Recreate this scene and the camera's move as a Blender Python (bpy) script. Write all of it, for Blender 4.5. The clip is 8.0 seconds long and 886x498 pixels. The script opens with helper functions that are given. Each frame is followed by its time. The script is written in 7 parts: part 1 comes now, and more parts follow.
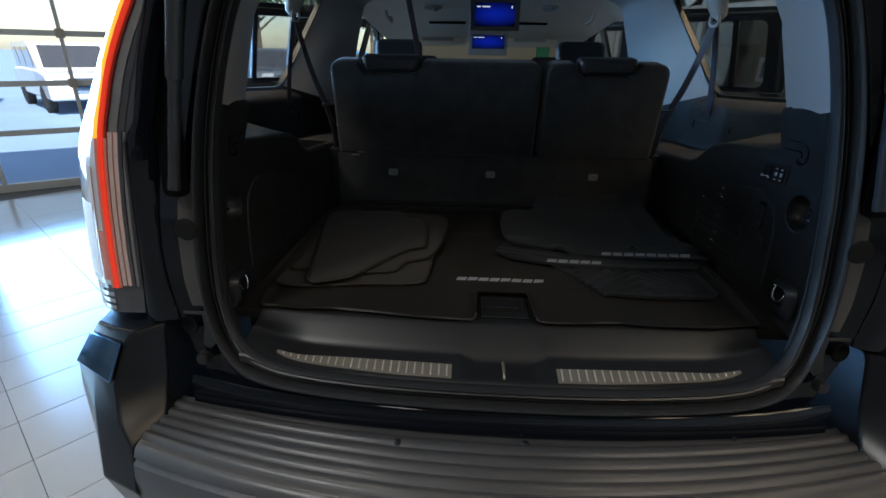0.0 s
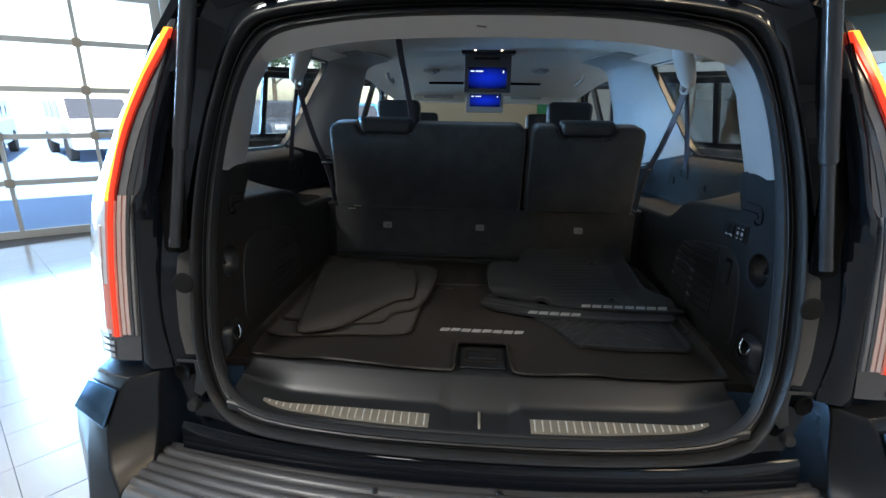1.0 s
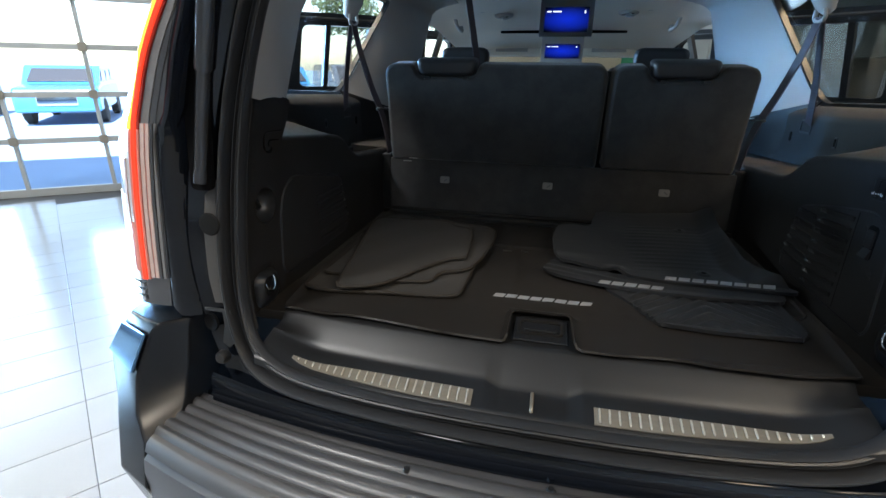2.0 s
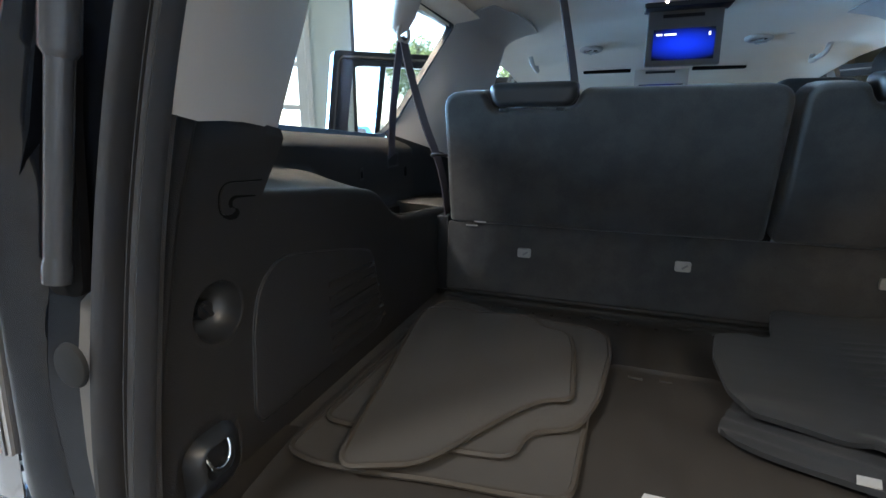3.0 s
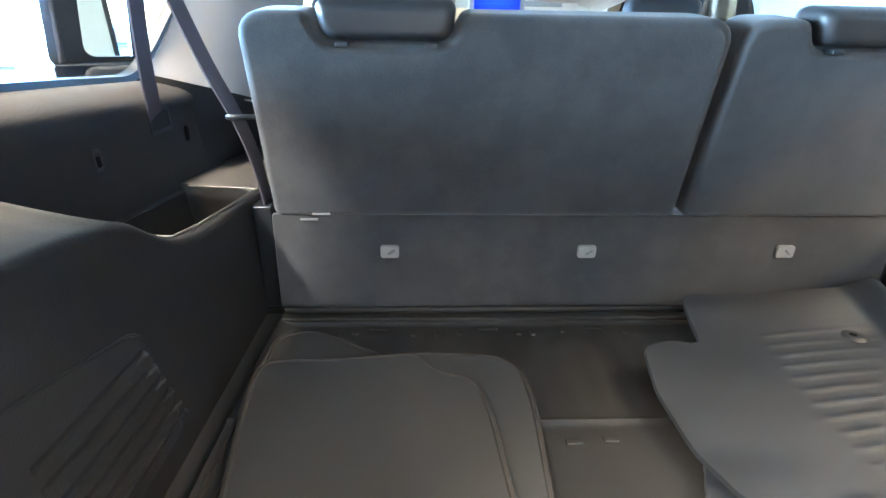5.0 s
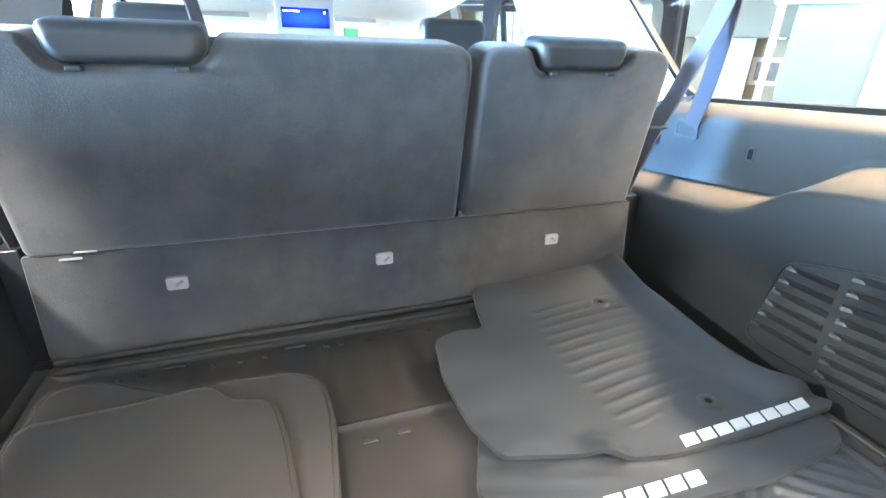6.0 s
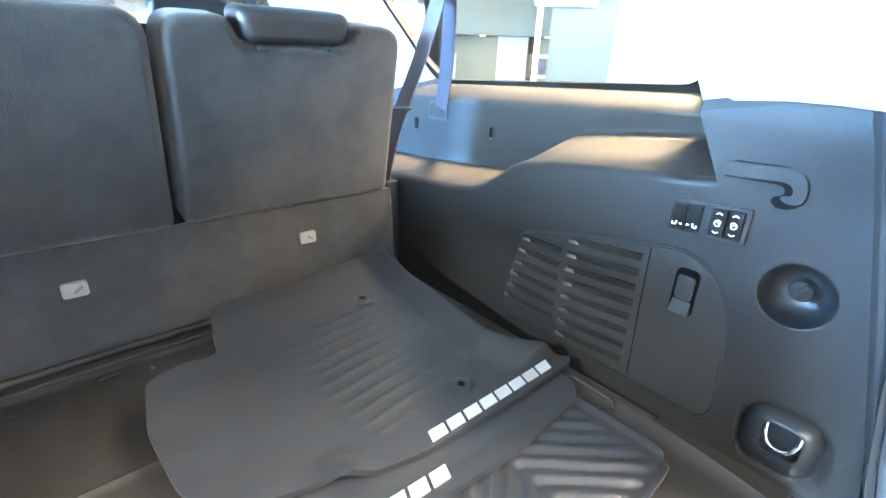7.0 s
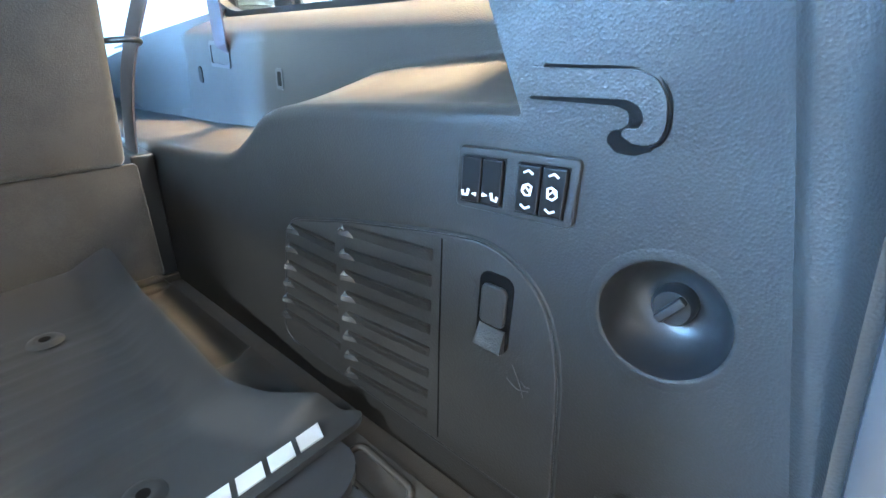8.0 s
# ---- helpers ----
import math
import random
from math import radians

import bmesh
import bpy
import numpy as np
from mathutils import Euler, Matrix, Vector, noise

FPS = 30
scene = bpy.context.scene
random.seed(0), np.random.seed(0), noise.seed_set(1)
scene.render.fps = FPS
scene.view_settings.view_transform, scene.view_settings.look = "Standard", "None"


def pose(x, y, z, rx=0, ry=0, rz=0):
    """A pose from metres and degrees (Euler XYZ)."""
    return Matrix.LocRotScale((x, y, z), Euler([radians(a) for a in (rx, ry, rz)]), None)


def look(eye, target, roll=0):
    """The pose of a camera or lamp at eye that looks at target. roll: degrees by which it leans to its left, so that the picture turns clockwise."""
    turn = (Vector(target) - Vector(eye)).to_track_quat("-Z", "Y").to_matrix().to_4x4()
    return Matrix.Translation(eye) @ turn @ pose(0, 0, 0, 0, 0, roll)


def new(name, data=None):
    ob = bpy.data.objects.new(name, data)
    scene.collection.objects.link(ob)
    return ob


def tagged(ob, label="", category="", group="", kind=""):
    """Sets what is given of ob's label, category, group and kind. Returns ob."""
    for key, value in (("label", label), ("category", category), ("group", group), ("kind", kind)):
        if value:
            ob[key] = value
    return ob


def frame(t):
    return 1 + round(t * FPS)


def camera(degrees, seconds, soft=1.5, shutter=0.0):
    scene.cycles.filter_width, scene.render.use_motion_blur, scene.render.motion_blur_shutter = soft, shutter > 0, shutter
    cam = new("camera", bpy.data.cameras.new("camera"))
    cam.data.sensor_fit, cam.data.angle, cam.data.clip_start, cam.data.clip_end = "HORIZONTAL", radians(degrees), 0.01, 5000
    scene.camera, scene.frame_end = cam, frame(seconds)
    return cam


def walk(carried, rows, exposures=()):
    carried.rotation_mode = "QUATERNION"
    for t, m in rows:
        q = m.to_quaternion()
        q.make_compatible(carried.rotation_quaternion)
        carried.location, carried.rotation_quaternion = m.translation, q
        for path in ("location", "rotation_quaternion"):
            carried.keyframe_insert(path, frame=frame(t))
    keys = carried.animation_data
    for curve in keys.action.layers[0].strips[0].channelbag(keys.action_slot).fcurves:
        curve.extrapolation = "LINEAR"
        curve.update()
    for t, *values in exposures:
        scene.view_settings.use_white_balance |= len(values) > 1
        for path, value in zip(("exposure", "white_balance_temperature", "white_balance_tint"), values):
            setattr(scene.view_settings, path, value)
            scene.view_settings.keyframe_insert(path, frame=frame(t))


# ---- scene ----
cam = camera(86.5, 8.0)
PATH = [
    (0, (-0.098, -0.904, 1.464), (-0.19, 0.942, 0.7), 0.9),
    (0.5, (-0.045, -0.959, 1.496), (-0.148, 0.935, 0.863), 1.0),
    (1, (-0.027, -0.963, 1.513), (-0.157, 0.945, 0.928), 0.9),
    (1.5, (-0.011, -0.937, 1.498), (-0.241, 0.939, 0.843), 0.5),
    (1.7, (0.001, -0.905, 1.469), (-0.306, 0.939, 0.757), 0.4),
    (2.8, (-0.143, -0.376, 1.34), (-0.739, 1.451, 0.786), 0.8),
    (3, (-0.188, -0.272, 1.344), (-0.842, 1.553, 0.855), 0.1),
    (3.5, (-0.28, 0.004, 1.368), (-0.977, 1.801, 0.836), -0.4),
    (4, (-0.399, 0.184, 1.38), (-0.773, 2.009, 0.653), 0.0),
    (4.2, (-0.411, 0.21, 1.384), (-0.693, 2.028, 0.599), 0.2),
    (5.3, (-0.292, 0.115, 1.422), (-0.051, 1.917, 0.588), 1.2),
    (5.5, (-0.271, 0.106, 1.426), (0.091, 1.896, 0.61), 1.3),
    (6, (-0.208, 0.088, 1.436), (0.43, 1.812, 0.649), 1.7),
    (6.5, (-0.136, 0.078, 1.433), (0.813, 1.666, 0.673), 2.0),
    (7, (-0.006, 0.084, 1.399), (1.221, 1.463, 0.628), 2.3),
    (7.5, (0.199, 0.096, 1.338), (1.582, 1.305, 0.547), 2.6),
    (8, (0.374, 0.126, 1.298), (1.787, 1.285, 0.487), 2.6),
]
EXPOSURES = [(0.0, 0.78), (0.4, 1.27), (1.0, 1.85), (1.7, 1.9), (3.0, 2.95), (3.5, 3.4), (4.0, 3.3), (4.2, 3.35), (5.3, 5.2), (6.2, 5.5), (7.0, 5.3), (8.0, 5.2)]
walk(cam, [(t, look(eye, target, roll)) for t, eye, target, roll in PATH], EXPOSURES)

# ---- world, sun, large lights ----
SUN_EL, SUN_AZ = radians(52), radians(150)
world = bpy.data.worlds.new("world")
scene.world = world
world.use_nodes = True
wn = world.node_tree.nodes
sky = wn.new("ShaderNodeTexSky")
sky.sky_type, sky.sun_disc = "NISHITA", False
sky.sun_elevation, sky.sun_rotation = SUN_EL, SUN_AZ
wn["Background"].inputs["Strength"].default_value = 0.15
world.node_tree.links.new(sky.outputs["Color"], wn["Background"].inputs["Color"])

U, N = Vector((0.8, 0.6, 0)), Vector((-0.6, 0.8, 0))


def W(u, n, z=0.0):
    """The showroom's own axes: u along the garage-door wall, n towards it."""
    return U * u + N * n + Vector((0, 0, z))


def lamp(name, kind, energy, colour, m, size=None, size_y=None, angle=None):
    d = bpy.data.lights.new(name, kind)
    d.energy, d.color = energy, colour
    if size:
        d.shape, d.size, d.size_y = "RECTANGLE", size, size_y or size
    if angle is not None:
        d.angle = angle
    ob = new(name, d)
    ob.matrix_world = m
    return ob


sun_way = Vector((math.sin(SUN_AZ) * math.cos(SUN_EL), math.cos(SUN_AZ) * math.cos(SUN_EL), math.sin(SUN_EL)))
lamp("sun", "SUN", 5.0, (1, 0.95, 0.88), look(sun_way * 50, (0, 0, 0)), angle=radians(0.5))
# sky light through the glazed garage doors and the shop front
for u, z, w, h, power, spread, tone in ((-3.9, 1.7, 2.4, 2.8, 18, 85, (0.60, 0.81, 1.0)), (-1.10, 1.8, 1.9, 2.6, 62, 60, (0.20, 0.50, 1.0)), (-7.2, 1.9, 2.8, 2.4, 50, 60, (0.38, 0.67, 1.0))):
    d = lamp("door_daylight", "AREA", power, tone, look(W(u, 5.9, z), W(0.5, 0.6, 1.3)), w, h)
    d.data.spread = radians(spread)
lamp("shopfront_daylight", "AREA", 40, (0.55, 0.80, 1.0), look(W(1.78, 5.9, 1.6), W(1.3, 0, 1.2)), 2.4, 2.6)
# unseen showroom ceiling panels, added where the load bay and body need light
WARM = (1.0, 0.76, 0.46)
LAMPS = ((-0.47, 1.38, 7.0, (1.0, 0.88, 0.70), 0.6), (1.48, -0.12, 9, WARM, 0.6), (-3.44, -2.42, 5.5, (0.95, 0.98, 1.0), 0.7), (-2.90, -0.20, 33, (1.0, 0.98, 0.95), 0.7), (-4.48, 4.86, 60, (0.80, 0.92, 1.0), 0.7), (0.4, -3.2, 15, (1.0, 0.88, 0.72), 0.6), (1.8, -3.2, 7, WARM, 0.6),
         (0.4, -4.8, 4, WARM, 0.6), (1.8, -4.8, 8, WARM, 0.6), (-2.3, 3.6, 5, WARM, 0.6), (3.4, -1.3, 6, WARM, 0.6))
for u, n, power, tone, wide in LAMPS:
    d = lamp("added_panel_light", "AREA", power, tone, look(W(u, n, 4.12), W(u, n, 0)), wide - 0.1, wide - 0.1)
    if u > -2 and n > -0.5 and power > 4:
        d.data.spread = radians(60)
lamp("office_light", "AREA", 1.2, (1.0, 0.88, 0.72), look(W(7.8, 1.5, 2.6), W(8.0, 1.5, 0)), 1.2, 3.6)

# ---- materials ----


def mat(name, colour, rough=0.5, metal=0.0, var=0.12, scale=3.0, fine=120.0, bump=0.15, depth=0.001, voronoi=False, spec=0.5,
        streak=None, coat=0.0, per_object=0.0, sheen=0.0, rvar=0.12, span=(0.35, 1.0), scuff=0.0):
    """A surface with a broad and a fine variation of colour, gloss and relief. scale and fine: features per metre."""
    m = bpy.data.materials.new(name)
    m.use_nodes = True
    nt = m.node_tree
    b = nt.nodes["Principled BSDF"]
    link = nt.links.new

    def node(kind, **kw):
        n = nt.nodes.new(kind)
        for k, v in kw.items():
            n.inputs[k].default_value = v
        return n
    co = nt.nodes.new("ShaderNodeTexCoord")
    src = co.outputs["Object"]
    if streak:
        mp = nt.nodes.new("ShaderNodeMapping")
        mp.inputs["Scale"].default_value = streak
        link(src, mp.inputs["Vector"])
        src = mp.outputs["Vector"]
    big = node("ShaderNodeTexNoise", Scale=scale, Detail=5.0, Roughness=0.6)
    small = node("ShaderNodeTexVoronoi", Scale=fine) if voronoi else node("ShaderNodeTexNoise", Scale=fine, Detail=3.0, Roughness=0.7)
    link(src, big.inputs["Vector"])
    link(src, small.inputs["Vector"])
    small_out = small.outputs["Distance"] if voronoi else small.outputs["Fac"]
    add = node("ShaderNodeMath")
    add.operation = "MULTIPLY_ADD"
    add.inputs[1].default_value = 0.35
    link(small_out, add.inputs[0])
    link(big.outputs["Fac"], add.inputs[2])
    ramp = node("ShaderNodeMapRange")
    ramp.inputs["From Min"].default_value, ramp.inputs["From Max"].default_value = span
    ramp.inputs["To Min"].default_value, ramp.inputs["To Max"].default_value = 1 - var, 1 + var
    link(add.outputs[0], ramp.inputs["Value"])
    fac = ramp.outputs["Result"]
    if per_object:
        info = nt.nodes.new("ShaderNodeObjectInfo")
        r2 = node("ShaderNodeMapRange")
        r2.inputs["To Min"].default_value, r2.inputs["To Max"].default_value = 1 - per_object, 1 + per_object
        link(info.outputs["Random"], r2.inputs["Value"])
        mul = node("ShaderNodeMath")
        mul.operation = "MULTIPLY"
        link(fac, mul.inputs[0])
        link(r2.outputs["Result"], mul.inputs[1])
        fac = mul.outputs[0]
    if scuff:
        # faint pale rub marks
        rub = node("ShaderNodeTexNoise", Scale=11.0, Detail=9.0, Roughness=0.72, Distortion=1.6)
        link(src, rub.inputs["Vector"])
        r3 = node("ShaderNodeMapRange")
        r3.inputs["From Min"].default_value, r3.inputs["From Max"].default_value = 0.60, 0.72
        r3.inputs["To Min"].default_value, r3.inputs["To Max"].default_value = 1.0, 1.0 + scuff
        link(rub.outputs["Fac"], r3.inputs["Value"])
        mul = node("ShaderNodeMath")
        mul.operation = "MULTIPLY"
        link(fac, mul.inputs[0])
        link(r3.outputs["Result"], mul.inputs[1])
        fac = mul.outputs[0]
    tint = nt.nodes.new("ShaderNodeVectorMath")
    tint.operation = "SCALE"
    tint.inputs[0].default_value = colour[:3]
    link(fac, tint.inputs["Scale"])
    link(tint.outputs["Vector"], b.inputs["Base Color"])
    rr_ = node("ShaderNodeMapRange")
    rr_.inputs["From Min"].default_value, rr_.inputs["From Max"].default_value = 0.3, 0.7
    rr_.inputs["To Min"].default_value, rr_.inputs["To Max"].default_value = max(0.02, rough - rvar * rough), min(1, rough + rvar * rough)
    link(big.outputs["Fac"], rr_.inputs["Value"])
    link(rr_.outputs["Result"], b.inputs["Roughness"])
    b.inputs["Metallic"].default_value = metal
    b.inputs["Specular IOR Level"].default_value = spec
    b.inputs["Coat Weight"].default_value = coat
    b.inputs["Coat Roughness"].default_value = 0.04
    if sheen:
        b.inputs["Sheen Weight"].default_value = sheen
        b.inputs["Sheen Roughness"].default_value = 0.6
    if bump:
        bp = node("ShaderNodeBump", Strength=bump, Distance=depth)
        link(small_out, bp.inputs["Height"])
        link(bp.outputs["Normal"], b.inputs["Normal"])
    return m


def glass(name, colour, rough=0.0):
    m = bpy.data.materials.new(name)
    m.use_nodes = True
    nt = m.node_tree
    nt.nodes.remove(nt.nodes["Principled BSDF"])
    clear = nt.nodes.new("ShaderNodeBsdfTransparent")
    clear.inputs["Color"].default_value = (*colour, 1)
    gloss = nt.nodes.new("ShaderNodeBsdfGlossy")
    gloss.inputs["Roughness"].default_value = 0.02
    lw = nt.nodes.new("ShaderNodeLayerWeight")
    pw = nt.nodes.new("ShaderNodeMath")
    pw.operation = "POWER"
    pw.inputs[1].default_value = 5.0
    nt.links.new(lw.outputs["Facing"], pw.inputs[0])
    fr = nt.nodes.new("ShaderNodeMath")
    fr.operation = "MULTIPLY_ADD"
    fr.inputs[1].default_value, fr.inputs[2].default_value = 0.6, 0.025
    nt.links.new(pw.outputs[0], fr.inputs[0])
    mix = nt.nodes.new("ShaderNodeMixShader")
    nt.links.new(fr.outputs[0], mix.inputs["Fac"])
    nt.links.new(clear.outputs["BSDF"], mix.inputs[1])
    nt.links.new(gloss.outputs["BSDF"], mix.inputs[2])
    nt.links.new(mix.outputs["Shader"], nt.nodes["Material Output"].inputs["Surface"])
    return m


def glow(name, colour, strength, base=(0.02, 0.02, 0.02), rough=0.3):
    m = bpy.data.materials.new(name)
    m.use_nodes = True
    b = m.node_tree.nodes["Principled BSDF"]
    b.inputs["Base Color"].default_value = (*base, 1)
    b.inputs["Roughness"].default_value = rough
    b.inputs["Emission Color"].default_value = (*colour, 1)
    b.inputs["Emission Strength"].default_value = strength
    return m


M_PAINT = mat("black_paint", (0.006, 0.008, 0.012), 0.07, 0.0, 0.1, 2, 60, 0.0, spec=0.4)
M_PLASTIC = mat("grained_black_plastic", (0.0152, 0.0143, 0.0136), 0.50, 0, 0.16, 5, 520, 0.34, 0.0007, voronoi=True, spec=0.30, scuff=0.12)
M_DOORPL = mat("rubbed_black_plastic", (0.0156, 0.0147, 0.0141), 0.50, 0, 0.16, 5, 520, 0.34, 0.0007, voronoi=True, spec=0.45, scuff=0.8)
M_SCUFF = mat("pale_rub_mark", (0.023, 0.023, 0.0235), 0.8, 0, 0.3, 60, 300, 0.0)
# near-black for slots and recesses: their shade is put into the colour
M_SLOTSHADE = mat("painted_slot_shade", (0.0022, 0.0022, 0.0024), 0.8, 0, 0.1, 5, 200, 0.0, spec=0.1)
M_SMOOTHP = mat("smooth_black_plastic", (0.012, 0.013, 0.0145), 0.38, 0, 0.12, 5, 200, 0.08, 0.0004)
M_SWITCH = mat("gloss_switch_black", (0.006, 0.006, 0.0065), 0.3, 0, 0.05, 5, 300, 0.0, spec=0.3)
M_BOWL = mat("smooth_bowl_plastic", (0.012, 0.0125, 0.0135), 0.42, 0, 0.08, 5, 300, 0.04, 0.0003, spec=0.6)
M_CORNER = mat("dark_corner_paint", (0.012, 0.013, 0.015), 0.22, 0, 0.1, 4, 90, 0.0, spec=0.22)
M_TIP = mat("polished_plastic_tip", (0.03, 0.031, 0.033), 0.16, 0, 0.05, 5, 90, 0.0, spec=0.9)
M_BUMPER = mat("textured_bumper_plastic", (0.060, 0.060, 0.063), 0.34, 0, 0.15, 5, 350, 0.25, 0.0005)
M_SILL = mat("satin_sill_plastic", (0.0120, 0.0125, 0.0135), 0.40, 0, 0.14, 5, 600, 0.2, 0.0003, voronoi=True, spec=0.55)
M_RUBBER = mat("black_rubber", (0.0103, 0.0112, 0.0129), 0.43, 0, 0.30, 7, 110, 0.35, 0.0007, streak=(1.3, 11, 1), sheen=0.05)
M_SEAL = mat("door_seal_rubber", (0.020, 0.0205, 0.022), 0.42, 0, 0.1, 8, 300, 0.1, 0.0004)
M_LINER = mat("cargo_liner_rubber", (0.0190, 0.0166, 0.0142), 0.55, 0, 0.26, 5, 240, 0.25, 0.0006, spec=0.35)
M_CARPET = mat("carpet_pile", (0.0150, 0.0117, 0.0081), 0.95, 0, 0.30, 7, 900, 0.6, 0.002, sheen=0.08, span=(0.5, 0.85))
M_BIND = mat("carpet_binding", (0.024, 0.019, 0.0138), 0.8, 0, 0.15, 9, 700, 0.4, 0.001)
M_SEATBACK = mat("seatback_carpet", (0.0250, 0.0233, 0.0222), 0.92, 0, 0.42, 12, 420, 0.5, 0.0015, sheen=0.25, span=(0.56, 0.78))
M_LEATHER = mat("black_leather", (0.021, 0.0215, 0.023), 0.42, 0, 0.12, 6, 300, 0.25, 0.0005, voronoi=True)
M_GREYTRIM = mat("grey_pillar_trim", (0.385, 0.365, 0.34), 0.62, 0, 0.05, 3, 500, 0.12, 0.0004)
M_HEADLINER = mat("woven_headliner", (0.72, 0.655, 0.555), 0.95, 0, 0.06, 3, 900, 0.3, 0.0006)
M_BELT = mat("seat_belt_webbing", (0.066, 0.057, 0.068), 0.75, 0, 0.12, 30, 500, 0.3, 0.0005)
M_BODYGREY = mat("primed_body_shell", (0.085, 0.081, 0.077), 0.5, 0, 0.2, 6, 160, 0.12, 0.0006)
M_BODYPLUG = mat("dull_plug", (0.010, 0.0098, 0.0095), 0.8, 0, 0.2, 6, 160, 0.12, 0.0006, spec=0.15)
M_BRACKET = mat("zinc_bracket", (0.05, 0.052, 0.054), 0.4, 0.5, 0.15, 20, 160, 0.1)
M_RIB = mat("polished_rib", (0.80, 0.75, 0.66), 0.30, 0.6, 0.05, 20, 300, 0.0)
M_STEEL = mat("brushed_steel", (0.33, 0.295, 0.24), 0.45, 0.6, 0.14, 20, 300, 0.12, 0.0003, streak=(1, 8, 1))
# chrome base tinted blue: the reflected sky is put into the colour
M_SKYCHROME = mat("sky_tinted_chrome", (0.15, 0.27, 0.42), 0.08, 1.0, 0.06, 6, 80, 0.0)
M_CHROME = mat("chrome", (0.80, 0.82, 0.85), 0.07, 1.0, 0.03, 4, 80, 0.0)
M_ROD = mat("strut_rod", (0.030, 0.032, 0.036), 0.20, 0.0, 0.06, 6, 100, 0.0)
M_WHITE = mat("white_marking", (0.75, 0.76, 0.78), 0.5, 0, 0.06, 20, 200, 0.0)
M_BADGE = mat("silver_badge_print", (0.62, 0.63, 0.64), 0.32, 0.55, 0.06, 20, 200, 0.0)
M_TAG = mat("latch_label_plate", (0.27, 0.255, 0.235), 0.5, 0, 0.12, 40, 300, 0.05)
M_RED = glow("lit_red_lens", (1.0, 0.06, 0.025), 0.30, (0.5, 0.02, 0.01), 0.10)
M_AMBER = glow("lit_amber_lens", (1.0, 0.42, 0.05), 0.62, (0.6, 0.2, 0.01), 0.10)
M_PINK = mat("pale_red_lens", (0.66, 0.22, 0.17), 0.14, 0, 0.12, 30, 80, 0.0, coat=0.8)
M_REDDARK = mat("red_lens", (0.60, 0.44, 0.40), 0.12, 0, 0.1, 20, 80, 0.0, coat=0.8)
M_REDLOW = mat("deep_red_lens", (0.32, 0.02, 0.012), 0.12, 0, 0.1, 20, 80, 0.0, coat=0.8)
M_GREYLENS = mat("grey_lamp_lens", (0.17, 0.165, 0.165), 0.16, 0, 0.15, 20, 80, 0.0, coat=0.6)
M_CLEAR = mat("clear_lamp_lens", (0.58, 0.58, 0.60), 0.10, 0, 0.08, 14, 60, 0.0, coat=1.0)
M_SMOKE = mat("smoked_lamp_lens", (0.05, 0.052, 0.058), 0.10, 0, 0.1, 14, 60, 0.0, coat=1.0)
M_SCREEN = glow("lit_blue_screen", (0.004, 0.03, 0.75), 0.2, (0.005, 0.005, 0.02), 0.1)
nt = M_SCREEN.node_tree
tc, vm, mr = nt.nodes.new("ShaderNodeTexCoord"), nt.nodes.new("ShaderNodeVectorMath"), nt.nodes.new("ShaderNodeMapRange")
vm.operation = "DISTANCE"
vm.inputs[1].default_value = (0.5, 0.5, 0.45)
mr.inputs["From Min"].default_value, mr.inputs["From Max"].default_value = 0.1, 0.75
mr.inputs["To Min"].default_value, mr.inputs["To Max"].default_value = 0.22, 0.0
nt.links.new(tc.outputs["Generated"], vm.inputs[0])
nt.links.new(vm.outputs["Value"], mr.inputs["Value"])
nt.links.new(mr.outputs["Result"], nt.nodes["Principled BSDF"].inputs["Emission Strength"])
M_SCREENTXT = glow("lit_screen_marks", (0.8, 0.9, 1.0), 0.35)
M_SCREENFRAME = mat("dark_screen_frame", (0.16, 0.155, 0.15), 0.45, 0, 0.05, 8, 200, 0.05)
M_RIM = mat("worn_bin_rim", (0.075, 0.068, 0.06), 0.5, 0, 0.2, 20, 300, 0.1)
M_LED = glow("lit_map_lamp", (1.0, 0.86, 0.7), 2.5)
M_GLASS = glass("tinted_glass", (0.83, 0.84, 0.835))
M_CLEARGLASS = glass("clear_glass", (0.97, 0.98, 0.98))
M_TILE = mat("glazed_floor_tile", (0.27, 0.268, 0.266), 0.16, 0, 0.05, 2, 90, 0.03, 0.0004, per_object=0.03)
M_GROUT = mat("grey_grout", (0.06, 0.056, 0.052), 0.85, 0, 0.15, 5, 200, 0.2)
M_WALL = mat("white_wall_paint", (0.74, 0.73, 0.70), 0.7, 0, 0.04, 1.2, 160, 0.06)
M_DOORWALL = mat("pale_green_grey_paint", (0.46, 0.50, 0.46), 0.7, 0, 0.06, 1.2, 160, 0.06)
M_BEIGE = mat("beige_wall_paint", (0.56, 0.47, 0.33), 0.7, 0, 0.06, 1.2, 160, 0.06)
M_TAN = mat("tan_wall_paint", (0.37, 0.32, 0.24), 0.7, 0, 0.06, 1.2, 160, 0.06)
M_CEIL = mat("ceiling_board", (0.66, 0.63, 0.57), 0.85, 0, 0.05, 1.5, 120, 0.1)
M_ALU = mat("aluminium_door_frame", (0.42, 0.42, 0.40), 0.45, 0.1, 0.08, 5, 120, 0.04)
# asphalt made blue: the sky it reflects is put into the colour
M_SKYASPHALT = mat("asphalt", (0.20, 0.31, 0.46), 0.85, 0, 0.2, 0.6, 60, 0.4, 0.004)
M_TYRE = mat("tyre_rubber", (0.02, 0.02, 0.02), 0.75, 0, 0.1, 12, 200, 0.1)
